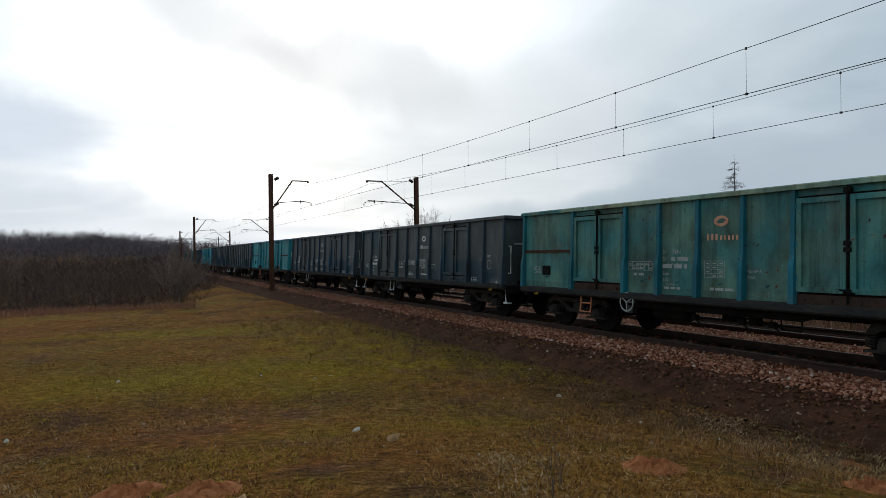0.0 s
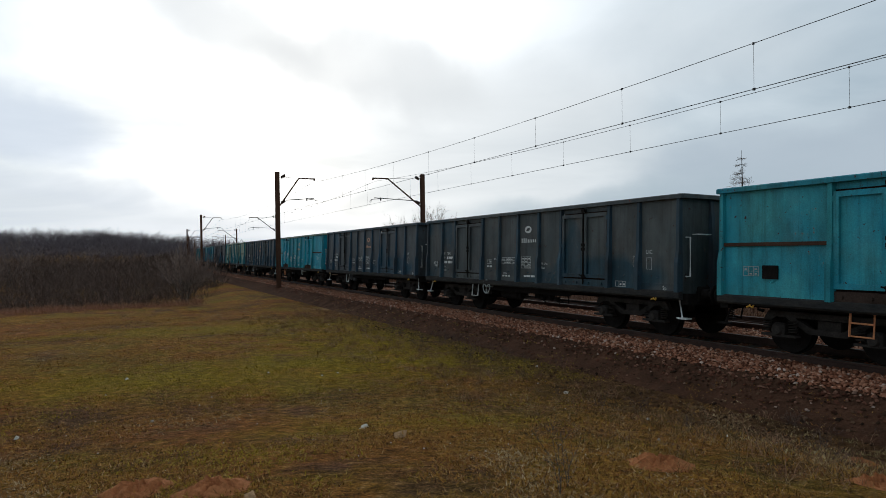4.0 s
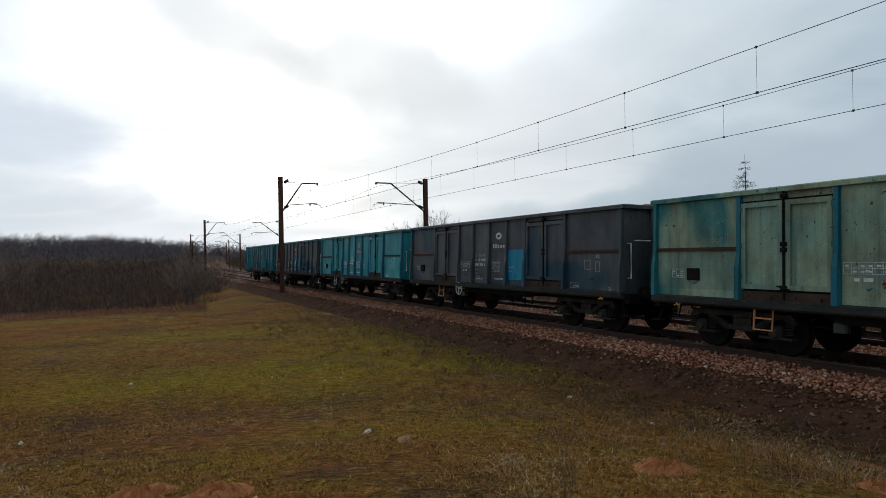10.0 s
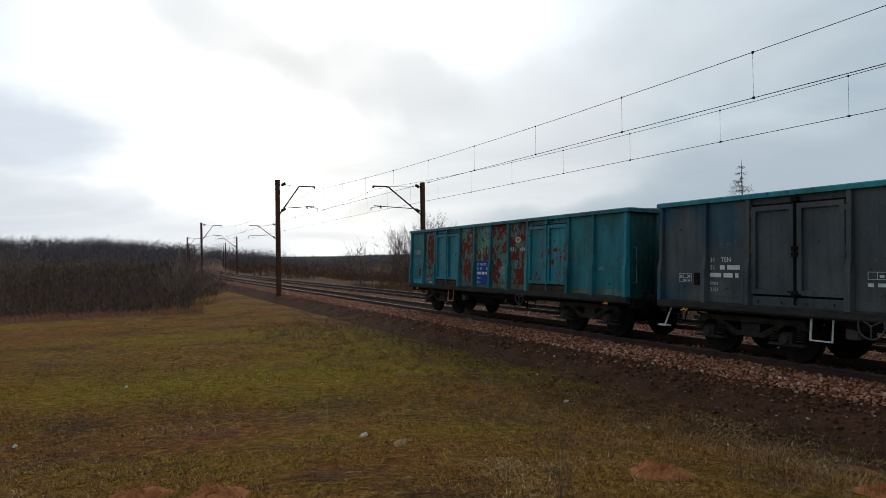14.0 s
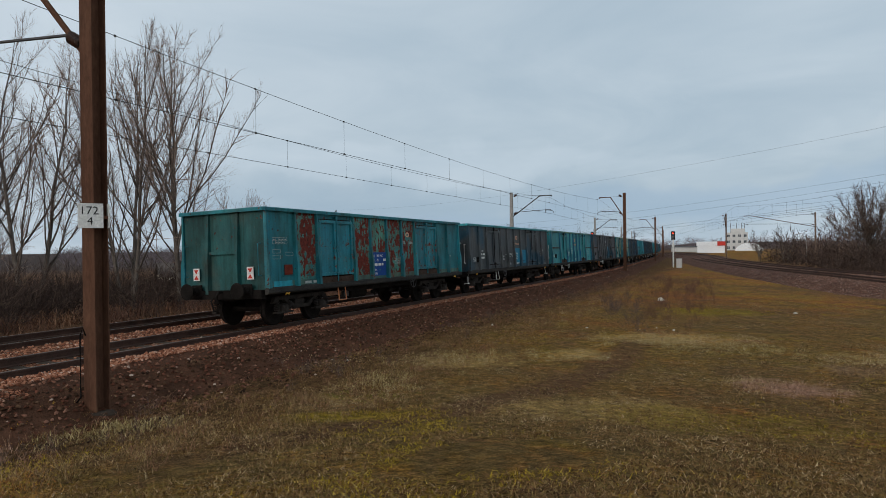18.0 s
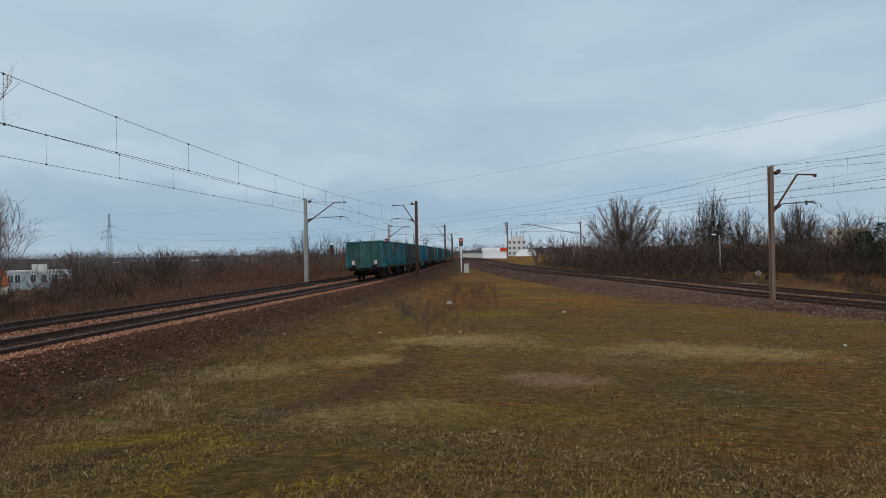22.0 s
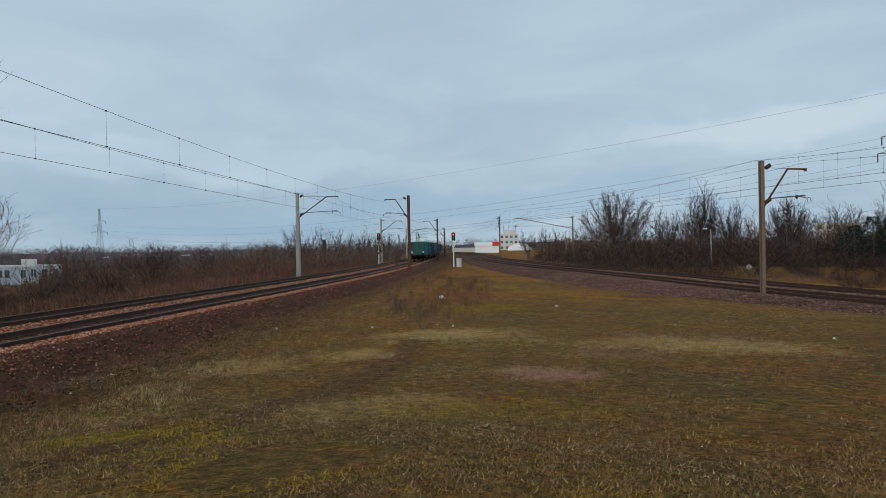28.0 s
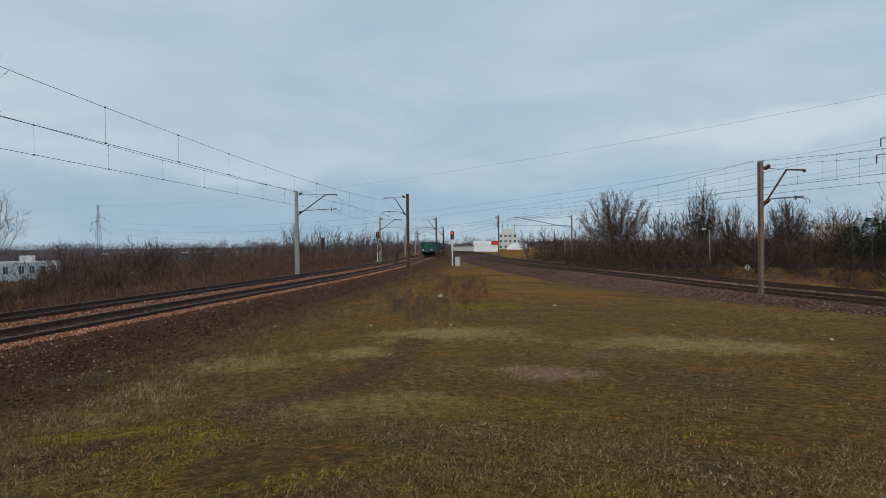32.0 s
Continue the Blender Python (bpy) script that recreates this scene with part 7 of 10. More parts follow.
scatter("bare_scrub", SHRUBS, 430, by_bearing(19.5, 46, 50, 105, 1.1), (1.0, 3.6), M_SCRUB, "leafless grey-brown scrub behind the field's bank", "scrub", 37, 1.0)
scatter("bare_scrub", FARSHRUBS, 720, by_bearing(17, 46, 95, 300), (2.4, 4.6), M_SCRUB, "leafless thicket before the wooded hill", "scrub", 38, 1.3)
scatter("bare_scrub", FARSHRUBS, 220, by_bearing(3, 19, 95, 300), (2.0, 3.4), M_REDSCRUB, "reddish leafless brush beyond the tracks", "scrub", 40, 1.6)
for i, (az, r, h) in enumerate(((-118.6, 64, 5.4), (-124.6, 66, 5.0), (-121.6, 84, 4.8), (-129.5, 92, 5.2), (-133.5, 110, 6.2), (-136.5, 120, 7.5))):
    scatter("bare_scrub", SHRUBS, 7, by_bearing(az - 0.8, az + 0.8, r - 1.5, r + 1.5), (h * 0.6, h), M_DARKSCRUB if i % 2 else M_SCRUB, "tall leafless bush rising out of the valley thicket", "scrub", 90 + i, 0.8)
scatter("weeds", SHRUBS, 90, by_bearing(-146.5, -151.5, 22, 60), (0.3, 0.85), M_REDSCRUB, "tall dead weeds between the lines", "weeds", 41, 0.8)
scatter("weeds", SHRUBS, 30, by_bearing(-148.3, -152.2, 31, 56), (0.35, 1.3), M_REDSCRUB, "clump of tall reddish dead weeds between the lines", "weeds", 74, 0.8)
scatter("weeds", SHRUBS, 26, by_bearing(-143.5, -147, 22, 38), (0.4, 0.9), M_SCRUB, "low dark weeds in the field", "weeds", 42, 0.9)
scatter("weeds", REED, 1500, by_track(-38, 60, -7.2, -2.6), (0.06, 0.20), M_DRYGRASS, "short dead weeds on the cinder soil", "weeds", 48, 1.6)
scatter("grass_tufts", REED, 2600, by_track(-36, 56, -8.0, -4.6), (0.05, 0.17), M_DULLTURF, "sparse dull green grass creeping onto the cinder soil", "grass", 81, 1.5)
scatter("grass_tufts", REED, 700, by_track(-36, 56, -7.4, -5.2), (0.05, 0.15), M_STRAWTURF, "pale dead grass tufts on the cinder soil", "grass", 82, 1.4)
scatter("weeds", SHRUBS, 150, by_track(-30, 46, -5.4, -2.8), (0.2, 0.48), M_SCRUB, "low dark weeds on the ballast shoulder", "weeds", 43, 1.1)
scatter("bare_scrub", FARSHRUBS, 340, by_bearing(-153, -196, 84, 150), (1.0, 5.0), M_DARKSCRUB, "leafless dark thicket behind the second line", "scrub", 44, 1.3)
scatter("bare_scrub", SHRUBS, 90, by_bearing(-176, -183, 87, 97), (1.0, 2.6), M_DARKSCRUB, "dark leafless bushes along the sunken road", "scrub", 61)
scatter("bare_scrub", FARSHRUBS, 240, by_bearing(-162, -188, 97, 124), (2.0, 4.4), M_DARKSCRUB, "dense dark hedge of leafless bushes", "scrub", 63, 1.6)
scatter("bare_scrub", FARSHRUBS, 130, by_bearing(-158, -189, 124, 160), (4.0, 7.4), M_SCRUB, "tall leafless trees behind the hedge", "scrub", 65, 1.4)
scatter("bare_scrub", FARSHRUBS, 130, by_bearing(-160, -178, 88, 98), (0.8, 2.0), M_DARKSCRUB, "low dark brambles before the hedge", "scrub", 64, 1.6)
scatter("dry_grass_bank", REED, 260, by_bearing(-175.2, -180.6, 60, 68), (0.15, 0.4), M_DRYGRASS, "pale dry grass on the brink above the road", "dry grass", 62)
scatter("dry_grass_bank", REED, 600, by_bearing(-156, -196, 62, 90), (0.3, 0.7), M_REDSCRUB, "withered brown grass behind the second line", "dry grass", 45)


M_REDSTRIP = island_tone("reddish_dead_grass", [(0.0, (0.20, 0.085, 0.045)), (1.0, (0.42, 0.21, 0.13))])
scatter("dry_grass_bank", REED, 620, by_bearing(21, 40, 41, 47), (0.15, 0.5), M_REDSTRIP, "strip of reddish dead grass along the field's bank", "dry grass", 47)


# ------------------------------------------------------------------ trees
def ascending_tree(base, height, half, seed, label, stems=2, group="", low=0.12, wide=1.0):
    """Leafless tree of a few long stems, with branches that leave at an angle and sweep upwards."""
    rng = np.random.default_rng(seed)
    wood, twigs = [], []
    up = np.array([0, 0, 1.0])
    turn0 = rng.uniform(0, 6.28)
    for q in range(stems):
        a = turn0 + q * 6.283 / stems + rng.normal(0, 0.3)
        out = np.array([math.cos(a), math.sin(a), 0]) * (stems > 1)
        top = height * rng.uniform(0.86, 1.0)
        pts = [out * 0.22 + out * half * 0.42 * u ** 0.8 + rng.normal(0, 0.007 * height, 3) * u + up * (top * u - 0.3 * (u == 0)) for u in np.linspace(0, 1, 9)]
        r0 = height * 0.0125 / stems ** 0.35
        rad = [r0 * (1 - u) ** 0.85 + 0.008 for u in np.linspace(0, 1, 9)]
        for i in range(8):
            wood.append((pts[i], pts[i + 1], rad[i], rad[i + 1]))
        for k in range(20):
            u = low + (0.95 - low) * (k + rng.random()) / 20
            i = min(7, int(u * 8))
            f = u * 8 - i
            p, sr = pts[i] + (pts[i + 1] - pts[i]) * f, rad[i] + (rad[i + 1] - rad[i]) * f
            ln = (half * 1.75 * (1 - u) ** 0.7 + 0.6) * rng.uniform(0.6, 1.15) * wide
            b = a + rng.normal(0, 1.25) if stems > 1 else rng.uniform(0, 6.28)
            d = np.array([math.cos(b), math.sin(b), 0]) * 0.75 + up * rng.uniform(0.7, 1.25)
            br = min(0.5 * sr, 0.0075 * ln + 0.005)
            path = [p]
            for m in range(6):
                d = d / np.linalg.norm(d) + up * 0.13 + rng.normal(0, 0.10, 3)
                path.append(path[-1] + d / np.linalg.norm(d) * ln / 6)
            for m in range(6):
                wood.append((path[m], path[m + 1], br * (1 - 0.14 * m), br * (0.86 - 0.14 * m)))
            for _ in range(int(5 + ln * 4.2)):
                g = rng.uniform(0.15, 1.0) * 5.99
                m = int(g)
                s0 = path[m] + (path[m + 1] - path[m]) * (g - m)
                e = (path[m + 1] - path[m]) / (ln / 6) + rng.normal(0, 0.42, 3) + up * 0.2
                e /= np.linalg.norm(e)
                sl = (0.35 + 0.30 * ln * (1 - g / 7)) * rng.uniform(0.6, 1.2)
                s1 = s0 + e * sl
                twigs.append((s0, s1, max(0.0065, br * 0.32), 0.0045))
                for _ in range(5):
                    h = e + rng.normal(0, 0.45, 3) + up * 0.15
                    t0 = s0 + (s1 - s0) * rng.uniform(0.2, 1.0)
                    twigs.append((t0, t0 + h / np.linalg.norm(h) * sl * rng.uniform(0.3, 0.6), 0.0046, 0.003))
    t = thing("bare_tree", label, "tree", group, at=Matrix.Translation(base))
    tri_object("trunk", *twig_arrays(wood), M_BARK, "", "", "", t)
    tri_object("crown", *sliver_arrays(twigs, seed), M_TWIG, "", "", "", t)
    return t


def poplar_group():
    name = "tall leafless tree with slender upswept branches"
    for i, (az, r, h, hw, stems, wide) in enumerate(((-84.8, 43, 14.0, 6.6, 3, 1.3), (-89.5, 42, 14.6, 5.0, 3, 1.15), (-94.6, 42, 15.4, 4.6, 3, 1.1), (-98.4, 39, 14.6, 4.0, 2, 1.2), (-105.0, 37, 14.2, 4.0, 3, 1.1), (-108.8, 36, 14.2, 4.4, 2, 1.15))):
        ascending_tree(polar(az, r), h, hw, 200 + i, name, stems, "row of trees beyond the tracks", wide=wide)


poplar_group()
ROUND = "leafless tree with a broad rounded crown of fine twigs"
for i, (az, r, h, hw, st, n) in enumerate((
        (-60.6, 62, 12.6, 3.6, 1, 34), (-57.6, 66, 10.8, 2.6, 1, 24), (-63.2, 70, 10.6, 2.8, 1, 24), (-119.5, 115, 6.6, 3.2, 2, 26), (-125.0, 120, 6.8, 3.0, 2, 26), (-122.6, 150, 6.5, 3.0, 2, 20), (-128.5, 130, 6.0, 3.0, 2, 20),
        (-169.3, 112, 11.6, 3.4, 2, 40), (-167.0, 120, 8.8, 2.8, 2, 26), (-172.0, 118, 9.4, 2.6, 2, 26), (-176.0, 108, 9.0, 3.4, 1, 40), (-179.5, 112, 8.5, 3.0, 2, 26), (-183.0, 110, 9.5, 3.0, 2, 26), (-188.0, 100, 10.0, 3.0, 2, 26), (-157.5, 128, 6.4, 3.0, 2, 24), (-155.6, 136, 6.0, 2.6, 2, 20),
        (2.6, 72, 7.2, 3.6, 3, 44), (1.2, 76, 6.4, 2.8, 2, 30), (4.6, 68, 5.8, 2.4, 2, 30), (8.2, 60, 4.2, 2.0, 2, 20), (36.5, 62, 6.0, 2.4, 1, 24), (34.6, 78, 6.2, 2.2, 2, 24), (22.2, 44.5, 3.6, 1.9, 3, 36), (-95.0, 62, 10.5, 3.0, 2, 24), (-113.5, 52, 8.0, 3.0, 2, 28), (-29.5, 62, 6.0, 2.0, 2, 24), (-31.5, 66, 5.6, 2.0, 2, 24), (-34.5, 70, 5.2, 2.0, 2, 20), (-26.5, 78, 6.5, 2.0, 2, 20))):
    bare_tree(polar(az, r), h, hw, 300 + i, ROUND, st, n, thick=1.5 if r > 90 else 0.95, subs=13, fine=6, twig=M_DARKSCRUB if r > 90 else None)
bare_tree(polar(-163.0, 112), 11.9, 6.3, 355, "big leafless tree with a wide dome of fanning limbs", 1, 60, (0.16, 0.36), thick=0.85, subs=34, fine=10, twig=M_SCRUB, cone=1.0, neat=1.0)
bare_tree(polar(-176.0, 104), 9.2, 3.4, 356, "leafless tree with a dome of fanning limbs", 1, 44, (0.18, 0.42), thick=1.3, subs=16, fine=6, twig=M_DARKSCRUB, cone=1.0, neat=1.0)
for i in range(26):
    az, r = -119.0 - i * 1.02, 88 + (i * 53) % 110
    bare_tree(polar(az, r), 5.0 + (i * 7) % 5 * 0.55, 2.2 + (i * 3) % 4 * 0.4, 360 + i, "low leafless tree in the valley thicket", 2, 20, group="valley trees", thick=1.5, subs=8, fine=4, twig=M_DARKSCRUB)
for i in range(9):
    az, r = -22 - i * 4.3, 58 + (i * 37) % 40
    bare_tree(polar(az, r), 4.0 + (i * 7) % 5 * 0.5, 1.6 + (i * 3) % 4 * 0.3, 380 + i, "small leafless tree on the valley slope", 2, 18, group="slope trees", thick=0.9, subs=7, fine=4, twig=M_DARKSCRUB)
M_BIRCH = two_tone("birch_bark", (0.30, 0.28, 0.26), (0.52, 0.50, 0.47), 2.0, 0.9)
for i, (az, r, h) in enumerate(((-69.1, 58, 7.5), (-70.8, 66, 8.5), (-72.6, 60, 7.0), (-71.5, 74, 9.5))):
    bare_tree(polar(az, r), h, 1.2, 340 + i, "slender young birch without leaves", 1, 24, (0.25, 0.95), "young birches", M_BIRCH, subs=6, fine=3)


def larch(base, h, seed):
    rng = np.random.default_rng(seed)
    t = thing("larch", "leafless larch with drooping tiered branches", "tree", at=Matrix.Translation(base))
    limbs = [((0, 0, -0.3), (0.05, 0, h * 0.5), h * 0.020, h * 0.013), ((0.05, 0, h * 0.5), (0, 0, h), h * 0.010, 0.012)]
    twigs = []
    z = h * 0.10
    while z < h * 0.97:
        ln = h * 0.40 * (1 - z / h) ** 1.35 * rng.uniform(0.6, 1.2) + 0.3 + (2.6 * rng.random() if z < 0.32 * h else 0.0)
        for k in range(rng.integers(3, 6) + 2 * (z < 0.3 * h)):
            a = rng.uniform(0, 6.28)
            p = np.array((0, 0, z))
            d = np.array((math.cos(a), math.sin(a), -0.05))
            for j in range(3):
                d = d + np.array((0, 0, -0.14 + 0.14 * j)) + rng.normal(0, 0.1, 3)
                q = p + d / np.linalg.norm(d) * ln / 3
                twigs.append((p, q, 0.06 * (1.1 - z / h) * (1 - j * 0.25), 0.06 * (1.1 - z / h) * (0.75 - j * 0.25)))
                for _ in range(4):
                    e = d + rng.normal(0, 0.6, 3)
                    e = e / np.linalg.norm(e) * ln * rng.uniform(0.12, 0.28)
                    m_ = p + (q - p) * rng.random()
                    twigs.append((m_, m_ + e, 0.022 * (1.15 - z / h), 0.012 * (1.15 - z / h)))
                    for _ in range(2):
                        g = e + rng.normal(0, 0.12, 3)
                        twigs.append((m_ + e * rng.random(), m_ + e + g * 0.5, 0.014 * (1.15 - z / h), 0.008))
                p = q
        z += h * rng.uniform(0.025, 0.05)
    tri_object("trunk", *twig_arrays(limbs), M_BARK, "", "", "", t)
    tri_object("crown", *twig_arrays(twigs), M_TWIG, "", "", "", t)


larch(polar(-23.3, 66), 13.6, 5)
M_NEEDLE = island_tone("dark_needles", [(0.0, (0.010, 0.016, 0.010)), (1.0, (0.028, 0.042, 0.022))])


def conifer(base, h, seed, label="dark green spruce with drooping boughs"):
    rng = np.random.default_rng(seed)
    t = thing("conifer", label, "tree", at=Matrix.Translation(base))
    tri_object("trunk", *twig_arrays([((0, 0, -0.3), (0, 0, h * 0.98), h * 0.02, 0.03)]), M_BARK, "", "", "", t)
    tw = []
    for k in range(2600):
        z = h * (0.06 + 0.93 * rng.random())
        R_ = ((h - z) * 0.33 + 0.2) if h > 7.5 else 2.3 * math.sin(math.pi * min(1.0, (h - z) / h * 0.75 + 0.06))
        a, u = rng.uniform(0, 6.28), rng.random() ** 0.5
        p = np.array((math.cos(a) * R_ * u, math.sin(a) * R_ * u, z - 0.22 * R_ * u))
        e = np.array((math.cos(a), math.sin(a), -0.25)) + rng.normal(0, 0.35, 3)
        tw.append((p, p + e * h * 0.035, h * 0.009, 0.01))
    tri_object("needles", *sliver_arrays(tw), M_NEEDLE, "", "", "", t)


for i, (az, r, h) in enumerate(((-75.0, 140, 15.0), (-89.0, 70, 8.5), (-90.5, 78, 9), (-92.5, 74, 8), (-180.2, 98, 5.2), (-181.4, 96, 6.2), (-182.6, 97, 6.6), (-183.8, 108, 6.2), (-185.2, 110, 5.8))):
    conifer(polar(az, r), h, 400 + i)


# far woods: one object each
def far_wood(a0, a1, r0, r1, h, count, seed, mat, label, stretch=1.0):
    protos = [shrub_proto(80 + k, 9, 3, 1.0, 0.30, 0.008) for k in range(4)]
    scatter("far_wood", protos, count, by_bearing(a0, a1, r0, r1), (h * 0.55, h * 1.4), mat, label, "woodland", seed, 0.8 * stretch)


# lightened and slightly blued: distance haze is put into the wood colour
M_FARWOOD = island_tone("haze_tinted_bare_wood", [(0.0, (0.085, 0.069, 0.076)), (1.0, (0.22, 0.178, 0.182))])
far_wood(15, 50, 370, 600, 8.5, 1700, 50, M_FARWOOD, "distant wooded hill of bare trees", 2.4)
far_wood(2, 17, 300, 400, 6.5, 300, 51, M_FARWOOD, "distant belt of bare birches", 1.8)
far_wood(-147, -100, 800, 1500, 15, 620, 52, M_FARWOOD, "distant woods on the horizon", 2.8)
far_wood(-152, -100, 430, 820, 9.5, 620, 58, M_FARWOOD, "bare woods across the valley", 1.5)
far_wood(-20, 3, 300, 380, 9, 110, 53, M_FARWOOD, "bare trees before the far estates", 1.6)
far_wood(-160, -136, 420, 700, 7.5, 240, 54, M_FARWOOD, "bare trees round the distant works", 2.4)
far_wood(-200, -160, 150, 230, 10, 160, 55, M_FARWOOD, "bare wood behind the second line", 1.6)
far_wood(-90, -66, 230, 330, 10, 90, 56, M_FARWOOD, "bare trees behind the houses", 1.8)
far_wood(-40, -20, 200, 260, 6, 60, 57, M_FARWOOD, "bare trees among the estate blocks", 1.4)
# ------------------------------------------------------------------ buildings
M_GLASS = two_tone("dark_window_glass", (0.04, 0.048, 0.055), (0.09, 0.10, 0.115), 0.7, 0.15, bumps=0)
M_FRAME = two_tone("white_window_frame", (0.55, 0.55, 0.53), (0.68, 0.68, 0.66), 2.0, 0.6, bumps=0)
M_WHITEWALL = two_tone("white_render", (0.78, 0.80, 0.81), (0.86, 0.88, 0.89), 0.3, 0.9, fine=6)
M_BLUEWALL = two_tone("pale_blue_grey_render", (0.34, 0.39, 0.43), (0.42, 0.47, 0.51), 0.3, 0.9, fine=6)
M_GREYWALL = two_tone("slate_grey_render", (0.10, 0.11, 0.12), (0.15, 0.16, 0.17), 0.4, 0.9, fine=6)
M_PINKWALL = two_tone("salmon_render", (0.48, 0.29, 0.24), (0.56, 0.36, 0.30), 0.3, 0.9, fine=6)
M_BEIGEWALL = two_tone("beige_render", (0.46, 0.40, 0.29), (0.56, 0.50, 0.38), 0.3, 0.9, fine=6)
M_YELLOWALL = two_tone("yellowish_render", (0.36, 0.31, 0.17), (0.44, 0.38, 0.22), 0.3, 0.9, fine=6)
M_ORANGEWALL = two_tone("salmon_orange_render", (0.52, 0.22, 0.135), (0.62, 0.29, 0.185), 0.3, 0.9, fine=6)
M_REDWALL = two_tone("brick_red_render", (0.26, 0.045, 0.035), (0.34, 0.07, 0.05), 0.3, 0.9, fine=6)
M_REDTILE = two_tone("red_roof_tiles", (0.42, 0.045, 0.03), (0.55, 0.075, 0.045), 0.6, 0.8, fine=5)
M_DARKTILE = two_tone("dark_red_roof_tiles", (0.17, 0.028, 0.024), (0.24, 0.045, 0.035), 0.6, 0.8, fine=5)
M_GREYTILE = two_tone("grey_brown_roof_tiles", (0.085, 0.07, 0.062), (0.13, 0.11, 0.10), 0.6, 0.85, fine=5)
M_ORANGETILE = two_tone("dull_orange_roof_tiles", (0.20, 0.06, 0.028), (0.29, 0.095, 0.045), 0.6, 0.85, fine=5)
M_CREAM = two_tone("cream_render", (0.58, 0.50, 0.37), (0.68, 0.60, 0.46), 0.4, 0.9, fine=6)
M_BROWNRAIL = two_tone("dark_brown_balcony", (0.045, 0.028, 0.022), (0.075, 0.05, 0.04), 1.0, 0.8)
M_ASPHALT = two_tone("worn_asphalt", (0.10, 0.095, 0.09), (0.15, 0.14, 0.135), 0.5, 0.95)
M_LAWN = two_tone("dull_lawn", (0.05, 0.062, 0.018), (0.085, 0.09, 0.028), 0.3, 0.95)
M_PALEWALL = two_tone("pale_concrete_wall", (0.48, 0.47, 0.45), (0.60, 0.59, 0.56), 0.5, 0.9)
WIN = {}


def window_mesh(w, h, bars_=2):
    key = (w, h, bars_)
    if key not in WIN:
        fm = Mesh()
        t = 0.07
        for x0, x1, z0, z1 in ((-w / 2, w / 2, 0, t), (-w / 2, w / 2, h - t, h), (-w / 2, -w / 2 + t, t, h - t), (w / 2 - t, w / 2, t, h - t)):
            fm.box(x0, -0.06, z0, x1, 0.04, z1)
        for k in range(1, bars_):
            x = -w / 2 + w * k / bars_
            fm.box(x - 0.04, -0.05, t, x + 0.04, 0.04, h - t)
        gm = Mesh().box(-w / 2 + 0.03, -0.02, 0.03, w / 2 - 0.03, 0.03, h - 0.03)
        WIN[key] = (fm.data("window", M_FRAME), gm.data("pane", M_GLASS))
    return WIN[key]


def window(parent, x, y, z, w=1.4, h=1.4, n=2, turn=0.0):
    f, g = window_mesh(w, h, n)
    m = Matrix.Translation((x, y, z)) @ Matrix.Rotation(turn, 4, "Z")
    ob = part("window", f, None, parent, at=m)
    part("pane", g, None, ob)


def at_bearing(az, r, turn=0.0, dz=-0.3):
    p = polar(az, r)
    return Matrix.Translation((p.x, p.y, p.z + dz)) @ Matrix.Rotation(radians(az + turn), 4, "Z")


def gable_roof(x0, x1, y0, y1, z, rise, over=0.4):
    ym = (y0 + y1) / 2
    t = 0.18
    mb = Mesh()
    for ya, yb in ((y0 - over, ym), (y1 + over, ym)):
        k = over * rise / (ym - y0)
        mb.add([(x0 - over, ya, z - k), (x1 + over, ya, z - k), (x1 + over, yb, z + rise), (x0 - over, yb, z + rise), (x0 - over, ya, z - k + t), (x1 + over, ya, z - k + t), (x1 + over, yb, z + rise + t), (x0 - over, yb, z + rise + t)],
               [(0, 1, 2, 3), (7, 6, 5, 4), (0, 1, 5, 4), (1, 2, 6, 5), (3, 0, 4, 7)])
    return mb


def gable_wall(x, y0, y1, z, rise):
    ym = (y0 + y1) / 2
    mb = Mesh()
    mb.add([(x - 0.1, y0, z), (x - 0.1, y1, z), (x - 0.1, ym, z + rise), (x + 0.1, y0, z), (x + 0.1, y1, z), (x + 0.1, ym, z + rise)], [(0, 1, 2), (3, 5, 4), (0, 1, 4, 3), (1, 2, 5, 4), (2, 0, 3, 5)])
    return mb


def chimney(parent, x, y, z0, z1, w=0.9):
    mb = Mesh()
    mb.box(x - w / 2, y - 0.3, z0, x + w / 2, y + 0.3, z1)
    mb.box(x - w / 2 - 0.08, y - 0.38, z1, x + w / 2 + 0.08, y + 0.38, z1 + 0.12)
    part("chimney", mb, M_GREYTILE, parent)


def flat_block(name, label, az, r, wide, deep, high, floors, cols, mat, turn=0.0, win=(1.5, 1.5), roof_mat=None, skip=()):
    b = thing(name, label, "apartment block", at=at_bearing(az, r, turn))
    part("wall", Mesh().box(-wide / 2, 0, -1.5, wide / 2, deep, high), mat, b)
    part("roof", Mesh().box(-wide / 2 - 0.2, -0.2, high, wide / 2 + 0.2, deep + 0.2, high + 0.4), roof_mat or M_PALEWALL, b)
    fh = high / floors
    for f in range(floors):
        for c in range(cols):
            if c in skip:
                continue
            window(b, -wide / 2 + wide * (c + 0.5) / cols, -0.03, f * fh + fh * 0.32, win[0], win[1])
    return b


